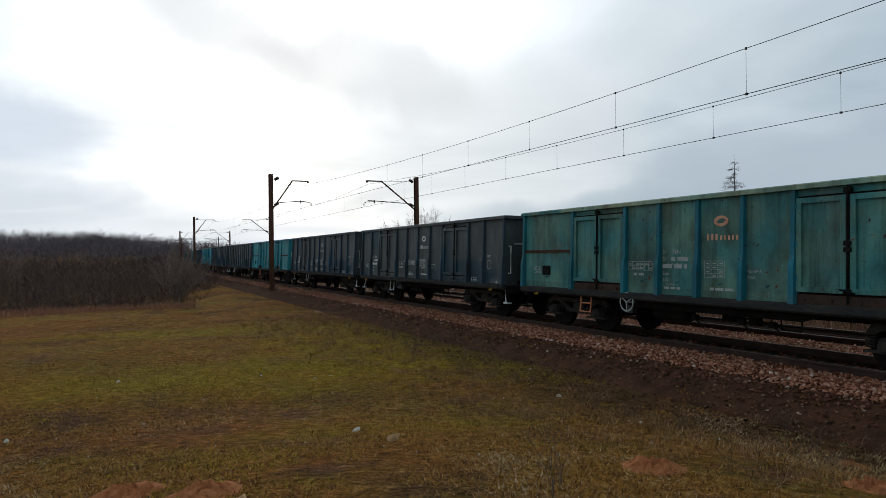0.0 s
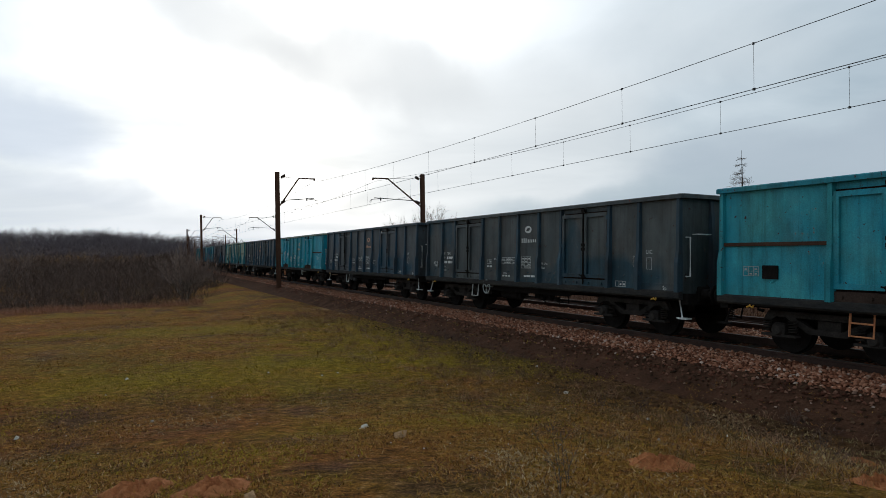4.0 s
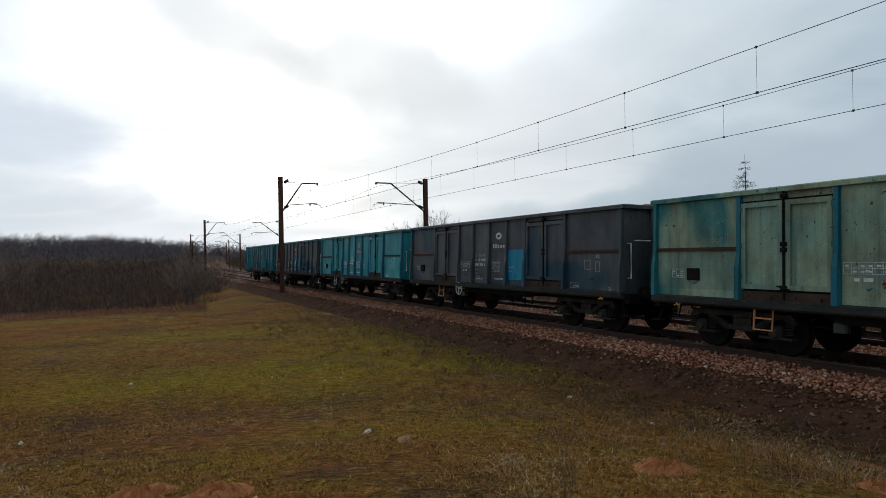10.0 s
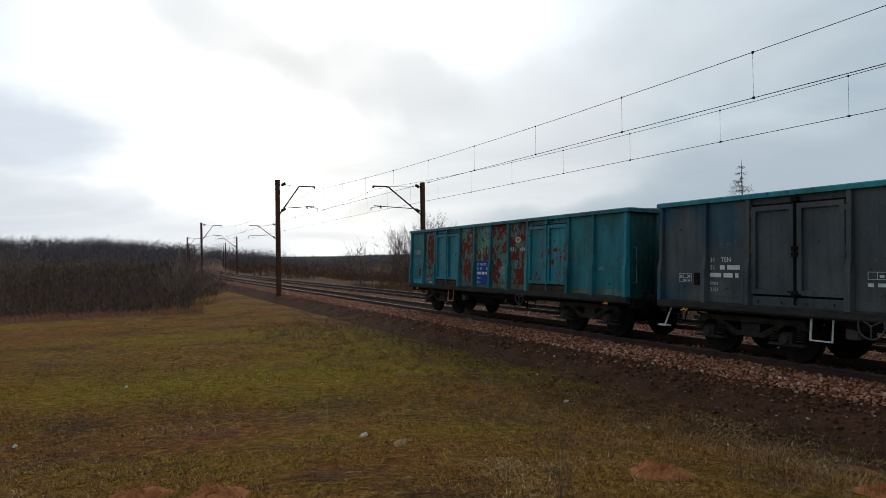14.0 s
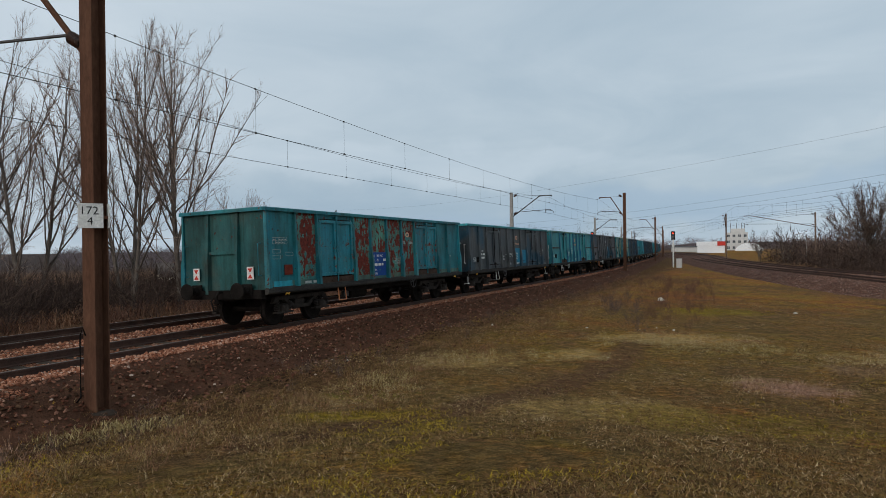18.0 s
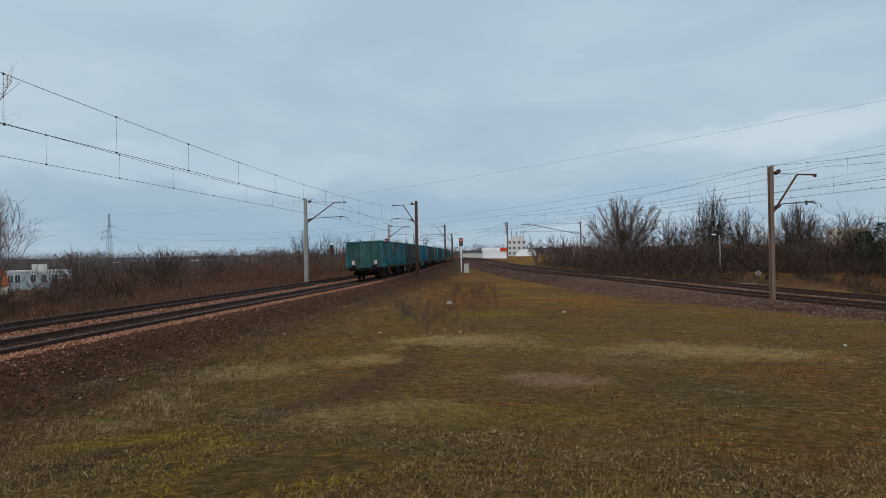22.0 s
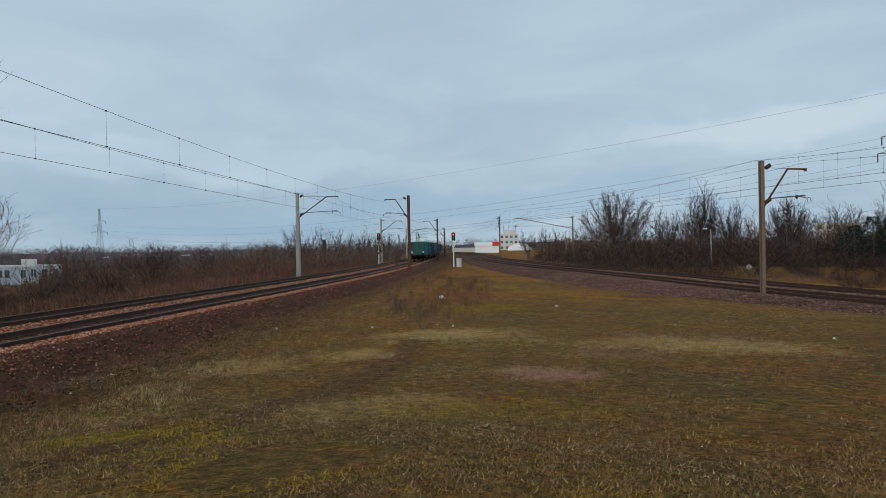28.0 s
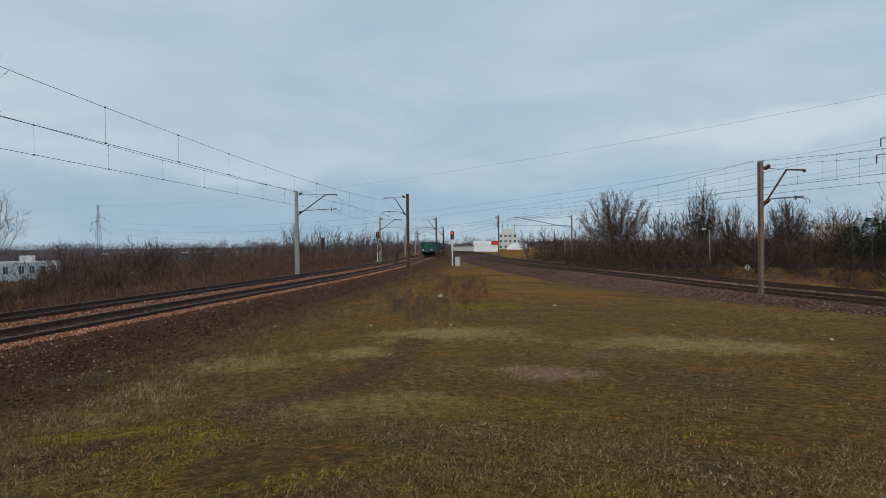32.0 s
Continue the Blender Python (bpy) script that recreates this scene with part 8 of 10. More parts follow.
def white_flats():
    """The two white blocks of the new estate, grey stair strips between window columns."""
    for az, turn in ((-13.3, 6), (-17.6, 6)):
        b = thing("apartment_block", "white eight-storey apartment block with grey balcony strips", "apartment block", "white apartment blocks", at=at_bearing(az, 425, turn))
        hw = 16.5
        part("wall", Mesh().box(-hw, 0, -2, hw, 16, 25), M_WHITEWALL, b)
        part("roof", Mesh().box(-hw - 0.2, -0.2, 25, hw + 0.2, 16.2, 25.4), M_PALEWALL, b)
        part("roof_cabin", Mesh().box(2, 4, 25.4, 8, 9, 27.2), M_WHITEWALL, b)
        part("stair_strip", Mesh().box(1.5, -0.15, 1.5, 6.0, 0.3, 24.6), M_GREYWALL, b, "slate-grey recessed strip")
        for f in range(8):
            z = f * 3.1 + 0.9
            for x in (-14.5, -11.5, -8.8, -6.0, -0.3, 8.5, 11.8, 14.6):
                window(b, x, -0.03, z, 1.7 if x not in (-0.3,) else 0.8, 1.7, 2 if x != -0.3 else 1)
            for x in (-14.5, -10.2, 3.7):
                bm = Mesh().box(x - 1.7, -1.3, z - 0.85, x + 1.7, -0.02, z - 0.7)
                bm.box(x - 1.7, -1.3, z - 0.7, x + 1.7, -1.24, z + 0.25)
                part("balcony", bm, M_PALEWALL if x < 0 else M_GREYWALL, b)
    mb = Mesh().box(-42, -6, -1.5, 42, 2, 0.9)
    pl = thing("terrace", "low pale concrete podium of the white blocks", "terrace", at=at_bearing(-15.4, 410, 6))
    part("slab", mb, M_PALEWALL, pl)


white_flats()
flat_block("tower_block", "salmon-pink tower block behind the white flats", -16.6, 520, 17, 14, 37, 11, 5, M_PINKWALL)
flat_block("tower_block", "distant pinkish tower block", -0.9, 900, 20, 16, 32, 10, 4, M_PINKWALL, 12)
flat_block("tower_block", "distant pinkish tower block", -3.45, 900, 18, 16, 30, 10, 4, M_PINKWALL, 12)
flat_block("hall", "orange low building beside the estate", -3.3, 600, 18, 14, 12, 3, 4, M_ORANGEWALL)
flat_block("apartment_block", "long pale-yellow apartment block", -6.8, 555, 46, 12, 10.5, 4, 14, M_YELLOWALL)
flat_block("apartment_block", "distant low beige apartment block", -8.6, 640, 40, 12, 15, 4, 10, M_PINKWALL)
flat_block("apartment_block", "beige apartment block with a grey roof cabin", -20.6, 460, 18, 12, 24, 7, 5, M_BEIGEWALL)
flat_block("apartment_block", "cream apartment block behind the larch", -22.6, 440, 17, 12, 21, 7, 5, M_CREAM, 0, (1.5, 1.4), M_DARKTILE)
flat_block("apartment_block", "tall beige apartment block", -25.0, 440, 24, 12, 24, 8, 7, M_BEIGEWALL, 8)
flat_block("apartment_block", "distant cream apartment block", -27.6, 430, 14, 12, 21, 7, 4, M_CREAM)


def red_roof_estate():
    for az, r, wide, turn, mats in ((-31.0, 176, 17.2, 8, (M_WHITEWALL, M_REDWALL)), (-36.6, 182, 17.8, 4, (M_REDWALL, M_WHITEWALL))):
        b = thing("apartment_house", "white and brick-red apartment house under a bright red hipped roof", "apartment house", "red-roofed houses", at=at_bearing(az, r, turn))
        hw, H = wide / 2, 13.0
        part("wall", Mesh().box(-hw, 0, -1.5, hw * 0.15, 12, H), mats[0], b)
        part("wall", Mesh().box(hw * 0.15, 0.8, -1.5, hw, 12, H), mats[1], b)
        part("plinth", Mesh().box(-hw - 0.15, -0.15, -1.5, hw * 0.15 + 0.1, 0.3, 2.4), M_REDWALL, b)
        mb = Mesh()
        o = 0.6
        mb.add([(-hw - o, -o, H), (hw + o, -o, H), (hw + o, 12 + o, H), (-hw - o, 12 + o, H), (-hw + 5, 6, H + 4.6), (hw - 5, 6, H + 4.6)], [(0, 1, 5, 4), (1, 2, 5), (2, 3, 4, 5), (3, 0, 4), (3, 2, 1, 0)])
        part("roof", mb, M_REDTILE, b)
        for x in (-hw * 0.45, hw * 0.5):
            d = Mesh()
            d.add([(x - 2, -0.3, H - 0.2), (x + 2, -0.3, H - 0.2), (x, -0.3, H + 2.6), (x - 2, 4, H - 0.2), (x + 2, 4, H - 0.2), (x, 4.5, H + 2.6)], [(0, 1, 2), (3, 5, 4), (0, 2, 5, 3), (1, 4, 5, 2)])
            part("dormer", d, mats[0], b)
            d2 = Mesh()
            for sg in (-1, 1):
                d2.add([(x + sg * 2.4, -0.7, H - 0.4), (x, -0.7, H + 2.75), (x, 5, H + 2.75), (x + sg * 2.4, 5, H - 0.4), (x + sg * 2.4, -0.7, H - 0.2), (x, -0.7, H + 2.95), (x, 5, H + 2.95), (x + sg * 2.4, 5, H - 0.2)], [(0, 1, 2, 3), (4, 5, 6, 7), (0, 1, 5, 4), (3, 0, 4, 7)])
            part("dormer_roof", d2, M_REDTILE, b)
        for x in (-1.5, 2.5):
            chimney(b, x, 6.5, H + 3, H + 5.8)
        for f in range(4):
            z = f * 3.1 + 1.0
            for x in (-hw + 1.4, -hw + 4.0, -0.8):
                window(b, x, -0.03, z, 1.3, 1.6)
            for x in (hw * 0.45, hw * 0.8):
                window(b, x, 0.77, z, 1.3, 1.6)
            bm = Mesh().box(-hw + 2.6, -1.2, z - 0.9, -hw + 5.4, -0.02, z - 0.75)
            bm.box(-hw + 2.6, -1.2, z - 0.75, -hw + 5.4, -1.15, z + 0.1)
            part("balcony", bm, M_PALEWALL, b)
            bm = Mesh().box(hw * 0.3, -0.5, z - 0.9, hw * 0.65, 0.78, z - 0.75)
            bm.box(hw * 0.3, -0.5, z - 0.75, hw * 0.65, -0.45, z + 0.1)
            part("balcony", bm, M_BROWNRAIL, b)
    g = thing("garage", "small white garage with a red roof", "garage", at=at_bearing(-36.3, 160, 0))
    part("wall", Mesh().box(-4, 0, -1, 4, 5, 2.6), M_WHITEWALL, g)
    part("roof", gable_roof(-4, 4, 0, 5, 2.6, 1.8), M_REDTILE, g)
    for x in (-2, 2):
        part("gate", Mesh().box(x - 1.2, -0.06, 0, x + 1.2, 0.05, 2.1), M_BROWNRAIL, g)


red_roof_estate()


WHITE_AT = -146 * math.tan(radians(-50.47 + 51.8))


def orange_block():
    """Five storeys in stepped sections under a dark red roof, balconies with white or brown fronts."""
    b = thing("apartment_block", "long orange five-storey apartment block with white and brown balconies", "apartment block", at=at_bearing(-51.8, 146, 0))
    x0, sec, H = WHITE_AT - 5 * 6.2, 6.2, 15.2
    for k in range(12):
        a, c = x0 + k * sec, x0 + (k + 1) * sec
        y, z = (0.0, 0.35, 0.0)[k // 2 % 3], 0.3 * (k // 2 % 3)
        part("wall", Mesh().box(a, y, 2.6, c, y + 11, H + z), M_ORANGEWALL, b)
        part("ground_floor", Mesh().box(a, y + 1.8, -2.0, c, y + 10.8, 2.6), M_BROWNRAIL, b, "dark recessed garage storey")
        for x in (a + 0.3, a + sec / 2):
            part("pillar", Mesh().box(x - 0.25, y + 0.05, -2.0, x + 0.25, y + 0.6, 2.6), M_ORANGEWALL, b)
        rm = Mesh()
        rm.add([(a, y - 0.7, H + z - 0.3), (c, y - 0.7, H + z - 0.3), (c, y + 5.5, H + z + 2.9), (a, y + 5.5, H + z + 2.9), (c, y + 11.7, H + z - 0.3), (a, y + 11.7, H + z - 0.3)], [(0, 1, 2, 3), (3, 2, 4, 5), (0, 3, 5), (1, 4, 2), (0, 5, 4, 1)])
        part("roof", rm, M_DARKTILE, b)
        if k % 2 == 0:
            pm = Mesh()
            pm.add([(x, yy, zz + H + z) for x in (a - 0.2, a + 0.2) for yy, zz in ((y - 0.85, -0.35), (y + 5.5, 2.85), (y + 5.5, 3.25), (y - 0.85, 0.1))], [(0, 1, 2, 3), (7, 6, 5, 4), (0, 4, 5, 1), (3, 2, 6, 7), (0, 3, 7, 4)])
            part("parapet", pm, M_PALEWALL, b, "pale sloping fire wall")
        for x in (a + 1.4, a + 3.0):
            part("skylight", Mesh().box(x, y + 1.4, H + z + 0.85, x + 0.9, y + 2.2, H + z + 1.25), M_FRAME, b)
        chimney(b, a + (1.2 if k % 2 else 4.6), y + 5.5, H + z + 2.2, H + z + (4.4 if k % 3 else 3.8), 1.4)
        part("cornice", Mesh().box(a + 0.35, y - 1.0, 2.6 + 4 * 3.05 - 0.15, c - 0.35, y - 0.02, 2.6 + 4 * 3.05), M_PALEWALL, b)
        for f in range(4):
            zz = 2.6 + f * 3.05
            x, bw = (a + c) / 2, 5.2
            white = k in (5, 6)
            part("recess", Mesh().box(x - bw / 2, y - 0.02, zz + 0.05, x + bw / 2, y + 0.03, zz + 2.8), M_REDWALL, b)
            for dx, ww in ((-1.3, 1.7), (1.3, 1.7)):
                window(b, x + dx, y - 0.08, zz + 0.7, ww, 1.7)
            part("balcony_slab", Mesh().box(x - bw / 2 - 0.1, y - 1.3, zz - 0.15, x + bw / 2 + 0.1, y - 0.05, zz), M_PALEWALL, b)
            part("balcony_front", Mesh().box(x - bw / 2 - 0.1, y - 1.36, zz, x + bw / 2 + 0.1, y - 1.30, zz + 0.95), M_WHITEWALL if white else M_BROWNRAIL, b)
    e = thing("apartment_block", "orange-red apartment block end with small windows", "apartment block", at=at_bearing(-67.6, 150, 0))
    part("wall", Mesh().box(-5, 0, -2, 5, 14, 15.5), M_ORANGEWALL, e)
    part("roof", gable_roof(-5, 5, 0, 14, 15.5, 3.0), M_DARKTILE, e)
    for f in range(4):
        for x in (-2.4, 2.4):
            window(e, x, -0.03, 2.8 + f * 3.05, 1.2, 1.4)
    lot = thing("car_park", "grey asphalt car park before the orange block", "car park", kind="structure", at=at_bearing(-50, 128, 0, 0.25))
    part("surface", Mesh().box(-34, -4, -0.6, 40, 8, 0.0), M_ASPHALT, lot)
    lw = thing("lawn", "dull green sloping lawn below the car park", "lawn", kind="structure", at=at_bearing(-50, 108, 0, 0.15))
    part("turf", Mesh().add([(-36, -16, -1.2), (36, -16, -1.2), (40, 15, 0.25), (-36, 15, 0.25), (-36, -16, -2), (36, -16, -2), (40, 15, -2), (-36, 15, -2)], [(0, 1, 2, 3), (7, 6, 5, 4), (0, 4, 5, 1), (1, 5, 6, 2), (2, 6, 7, 3), (3, 7, 4, 0)]), M_LAWN, lw)
    wl = thing("retaining_wall", "long pale concrete retaining wall along the valley road", "wall", kind="structure", at=at_bearing(-48, 88, 0, -0.3))
    part("slab", Mesh().box(-42, 0, -1, 42, 0.6, 0.9), M_PALEWALL, wl)


orange_block()


def car(az, r, turn, mat, label):
    c = thing("car", label, "car", "parked cars", at=at_bearing(az, r, turn, 0.25))
    prof = [(-2.1, 0.3), (-2.1, 0.8), (-1.3, 0.95), (-0.7, 1.42), (0.8, 1.45), (1.5, 0.95), (2.1, 0.85), (2.15, 0.3)]
    n = len(prof)
    mb = Mesh()
    mb.add([(x, y, z) for y in (-0.85, 0.85) for x, z in prof], [tuple(range(n)), tuple(range(2 * n - 1, n - 1, -1))] + [(k, (k + 1) % n, n + (k + 1) % n, n + k) for k in range(n)])
    part("body", mb, mat, c)
    gm = Mesh()
    gp = [(-1.05, 0.98), (-0.62, 1.36), (0.72, 1.39), (1.22, 0.98)]
    gm.add([(x, y, z) for y in (-0.865, 0.865) for x, z in gp], [(0, 1, 2, 3), (7, 6, 5, 4)])
    part("window", gm, M_GLASS, c)
    for x in (-1.3, 1.35):
        for y in (-0.8, 0.8):
            part("wheel", Mesh().tube([(x, y - 0.1, 0.32), (x, y + 0.1, 0.32)], 0.32, 14), M_UNDER, c)


M_CARS = [two_tone("car_paint_%s" % n, c, tuple(v * 1.15 for v in c), 1.0, 0.3, bumps=0) for n, c in (("red", (0.16, 0.02, 0.025)), ("black", (0.015, 0.015, 0.017)), ("grey", (0.2, 0.21, 0.21)), ("white", (0.55, 0.55, 0.55)), ("green", (0.03, 0.045, 0.035)))]
for az, r, turn, k, lb in ((-40.8, 124, 60, 0, "dark red parked car"), (-42.0, 124, 60, 1, "black parked car"), (-43.2, 124, 60, 2, "grey parked car"), (-44.3, 124, 60, 3, "silver-white parked car"), (-48.6, 122, 10, 4, "dark green parked car"), (-50.5, 127, 80, 1, "black parked car"), (-62.9, 118, 20, 3, "white parked van"), (-67.7, 112, 10, 3, "white parked car")):
    car(az, r, turn, M_CARS[k], lb + " on the estate road")


def houses():
    b = thing("house", "cream two-storey house with a red sheet roof", "house", at=at_bearing(-76.4, 130, -8, 2.2))
    part("wall", Mesh().box(-7.5, 0, -2, 7.5, 9, 4.6), M_CREAM, b)
    part("roof", gable_roof(-7.5, 7.5, 0, 9, 4.6, 2.6, 0.6), M_REDTILE, b)
    for x in (-7.5, 7.5):
        part("gable", gable_wall(x, 0, 9, 4.6, 2.5), M_CREAM, b)
    porch = Mesh().add([(x, y, z) for y in (-1.6, -0.01) for x, z in ((-6.6, -2.0), (5.4, -2.0), (5.4, 2.2), (-1.2, 4.5), (-6.6, 2.2))], [(0, 1, 2, 3, 4), (9, 8, 7, 6, 5), (1, 6, 7, 2), (2, 7, 8, 3), (3, 8, 9, 4), (4, 9, 5, 0)])
    part("front_gable", porch, M_CREAM, b)
    for x0, x1, z1 in ((-7.1, -1.2, 2.15), (6.0, -1.2, 2.1)):
        part("gable_board", Mesh().add([(x, y, z) for y in (-1.95, -0.02) for x, z in ((x0, z1 - 0.12), (x1, 4.58), (x1, 4.88), (x0, z1 + 0.18))], [(0, 1, 2, 3), (7, 6, 5, 4), (0, 4, 5, 1), (1, 5, 6, 2), (2, 6, 7, 3), (3, 7, 4, 0)]), M_BROWNRAIL, b, "brown sloping verge")
    for x, y, z in ((-0.4, -1.64, 1.5), (3.6, -1.64, 1.3), (-3.8, -1.64, -0.9), (1.0, -1.64, -1.1)):
        window(b, x, y, z, 1.5, 1.3)
    chimney(b, 1.0, 4.5, 6.5, 8.2)
    r = thing("terrace_row", "white row of houses under long grey roofs", "houses", at=at_bearing(-77, 186, 0))
    part("wall", Mesh().box(-22, 0, -2, 20, 10, 15.0), M_WHITEWALL, r)
    part("roof", gable_roof(-22, 20, 0, 10, 15.0, 4.2), M_GREYTILE, r)
    for f in range(5):
        for k in range(10):
            window(r, -20 + k * 4.2, -0.03, 1.0 + f * 3.0, 1.3, 1.4)
    for k in range(5):
        chimney(r, -18 + k * 9, 5, 17.9, 20.3)
    g = thing("house", "tall white gabled house with a grey roof", "house", at=at_bearing(-79.3, 150, 10, 1.5))
    part("wall", Mesh().box(-6, 0, -3, 7, 9, 7.0), M_WHITEWALL, g)
    part("roof", gable_roof(-6, 7, 0, 9, 7.0, 3.4), M_GREYTILE, g)
    part("front_gable", Mesh().add([(x, y, z) for y in (-0.5, -0.02) for x, z in ((-4.5, -3.0), (3.5, -3.0), (3.5, 7.6), (-0.5, 10.2), (-4.5, 7.6))], [(0, 1, 2, 3, 4), (9, 8, 7, 6, 5), (1, 6, 7, 2), (2, 7, 8, 3), (3, 8, 9, 4), (4, 9, 5, 0)]), M_CREAM, g)
    for x in (-3.2, -0.5, 2.2):
        for z in (0.6, 3.6, 6.2):
            window(g, x, -0.53, z, 1.1, 1.4)
    for k, az in enumerate((-79.2, -81.5)):
        h = thing("house", "white gabled house with a grey-brown roof", "house", "gabled houses", at=at_bearing(az, 150, 90 if k == 0 else 0))
        part("wall", Mesh().box(-5, -4, -2, 5, 4, 6.0), M_WHITEWALL, h)
        part("roof", gable_roof(-5, 5, -4, 4, 6.0, 3.6), M_GREYTILE, h)
        for x in (-5, 5):
            part("gable", gable_wall(x, -4, 4, 6.0, 3.4), M_WHITEWALL, h)
        for x in (-2.5, 2.5):
            window(h, x, -4.03, 1.2, 1.2, 1.3)
            window(h, x, -4.03, 4.0, 1.2, 1.3)
    l = thing("house", "low white house with a brown roof among trees", "house", at=at_bearing(-89.5, 92, 0))
    part("wall", Mesh().box(-7, 0, -2, 7, 8, 2.8), M_WHITEWALL, l)
    part("roof", gable_roof(-7, 7, 0, 8, 2.8, 2.4), M_GREYTILE, l)
    for x in (-5, -2.2, 0.6, 3.6):
        window(l, x, -0.03, 0.9, 1.2, 1.2)
    w = thing("office_building", "white two-storey flat-roofed building in the valley", "building", at=at_bearing(-115.4, 232, 0, -1.9))
    part("wall", Mesh().box(-4.8, 0, -2.0, 12.5, 12, 7.2), M_BLUEWALL, w)
    part("roof", Mesh().box(-5.0, -0.2, 7.2, 12.7, 12.2, 7.6), M_PALEWALL, w)
    part("roof_cabin", Mesh().box(2, 4, 7.6, 6, 8, 9.4), M_PALEWALL, w)
    for x in (-3.4, -1.6, 2.4, 5.0, 7.8, 10.6):
        window(w, x, -0.03, 4.0, 1.4, 2.4)
        window(w, x, -0.03, 0.6, 1.4, 2.0)
    for k, (az, r, c) in enumerate(((-112.4, 170, M_ORANGETILE), (-110.2, 176, M_ORANGETILE), (-109.0, 175, M_GREYTILE))):
        h = thing("house", "small valley house with a tiled roof", "house", "valley houses", at=at_bearing(az, r, 10))
        part("wall", Mesh().box(-6, 0, -2, 6, 8, 2.6), M_CREAM, h)
        part("roof", gable_roof(-6, 6, 0, 8, 2.6, 3.0), c, h)
        for x in (-3.5, 0, 3.5):
            window(h, x, -0.03, 0.7, 1.2, 1.2)
    rng = random.Random(8)
    for k in range(34):
        az, r = -119 - k * 0.78 - rng.random() * 2, 850 + rng.random() * 500
        h = thing("house", "distant pale house on the horizon", "house", "distant houses", at=at_bearing(az, r, rng.uniform(-30, 30)))
        ww, hh = rng.uniform(6, 11), rng.uniform(1.5, 3.0)
        part("wall", Mesh().box(-ww / 2, 0, -3, ww / 2, 9, hh), rng.choice((M_WHITEWALL, M_PALEWALL, M_PINKWALL, M_BEIGEWALL)), h)
        part("roof", gable_roof(-ww / 2, ww / 2, 0, 9, hh, 2.6), M_GREYTILE, h)


houses()


def works():
    b = thing("industrial_hall", "long pale industrial hall beside the junction", "hall", at=at_bearing(-150.9, 300, 0))
    part("wall", Mesh().box(-9, 0, -3, 5, 14, 2.4), M_PALEWALL, b)
    part("roof", Mesh().box(-9.3, -0.3, 2.4, 5.3, 14.3, 2.8), M_GREYWALL, b)
    b = thing("filling_station", "white and red flat-roofed canopy building", "building", at=at_bearing(-152.3, 280, 0))
    part("wall", Mesh().box(-5.5, 0, -3, 4.5, 10, 3.2), M_WHITEWALL, b)
    part("fascia", Mesh().box(-5.8, -0.4, 3.2, 1.8, 10.4, 4.8), M_WHITEWALL, b)
    part("fascia", Mesh().box(1.8, -0.42, 3.2, 4.9, 10.4, 4.8), M_RED, b, "bright red fascia")
    d = thing("dome_hall", "white vaulted sports hall", "hall", at=at_bearing(-155.0, 360, 0))
    pts = [(6.5 * math.cos(t), 4.2 * math.sin(t)) for t in (math.pi * k / 12 for k in range(13))]
    n = len(pts)
    mb = Mesh()
    mb.add([(x, y, z) for y in (0, 24) for x, z in pts], [tuple(range(n)), tuple(range(2 * n - 1, n - 1, -1))] + [(k, k + 1, n + k + 1, n + k) for k in range(n - 1)])
    part("vault", mb, M_WHITEWALL, d)
    t = flat_block("works_tower", "pale stepped works building with rooftop aerials", -154.1, 390, 11, 10, 9.5, 3, 4, M_PALEWALL)
    part("upper_storey", Mesh().box(-3, 2, 9.9, 4, 8, 12), M_PALEWALL, t)
    for x in (-3, 0, 2.5, 4):
        part("aerial", Mesh().tube([(x, 4, 9.9), (x, 4, 15)], 0.12, 5), M_DARKSTEEL, t)
    c = thing("chimney_stack", "brown brick chimney tower beyond the trees", "chimney", at=at_bearing(-138.2, 330, 0))
    part("shaft", Mesh().box(-0.8, -0.8, -3, 0.8, 0.8, 11), M_BROWNRAIL, c)
    flat_block("apartment_block", "beige apartment block behind the wood", -179.2, 300, 15, 12, 9.5, 3, 5, M_BEIGEWALL)
    for k in range(9):
        az = -139.5 - k * 0.85
        t = thing("poplar", "distant slender bare poplar", "tree", "row of distant poplars", at=Matrix.Translation(polar(az, 330)))
        rng = np.random.default_rng(600 + k)
        seg = [((0, 0, -1), (0, 0, 9 + k % 3), 0.15, 0.03)]
        for _ in range(150):
            z = rng.uniform(1, 9)
            a = rng.uniform(0, 6.28)
            l = rng.uniform(0.5, 1.2)
            seg.append(((0, 0, z), (math.cos(a) * l, math.sin(a) * l, z + rng.uniform(0.8, 2.0)), 0.03, 0.015))
        tri_object("crown", *twig_arrays(seg), M_FARWOOD, "", "", "", t)


works()


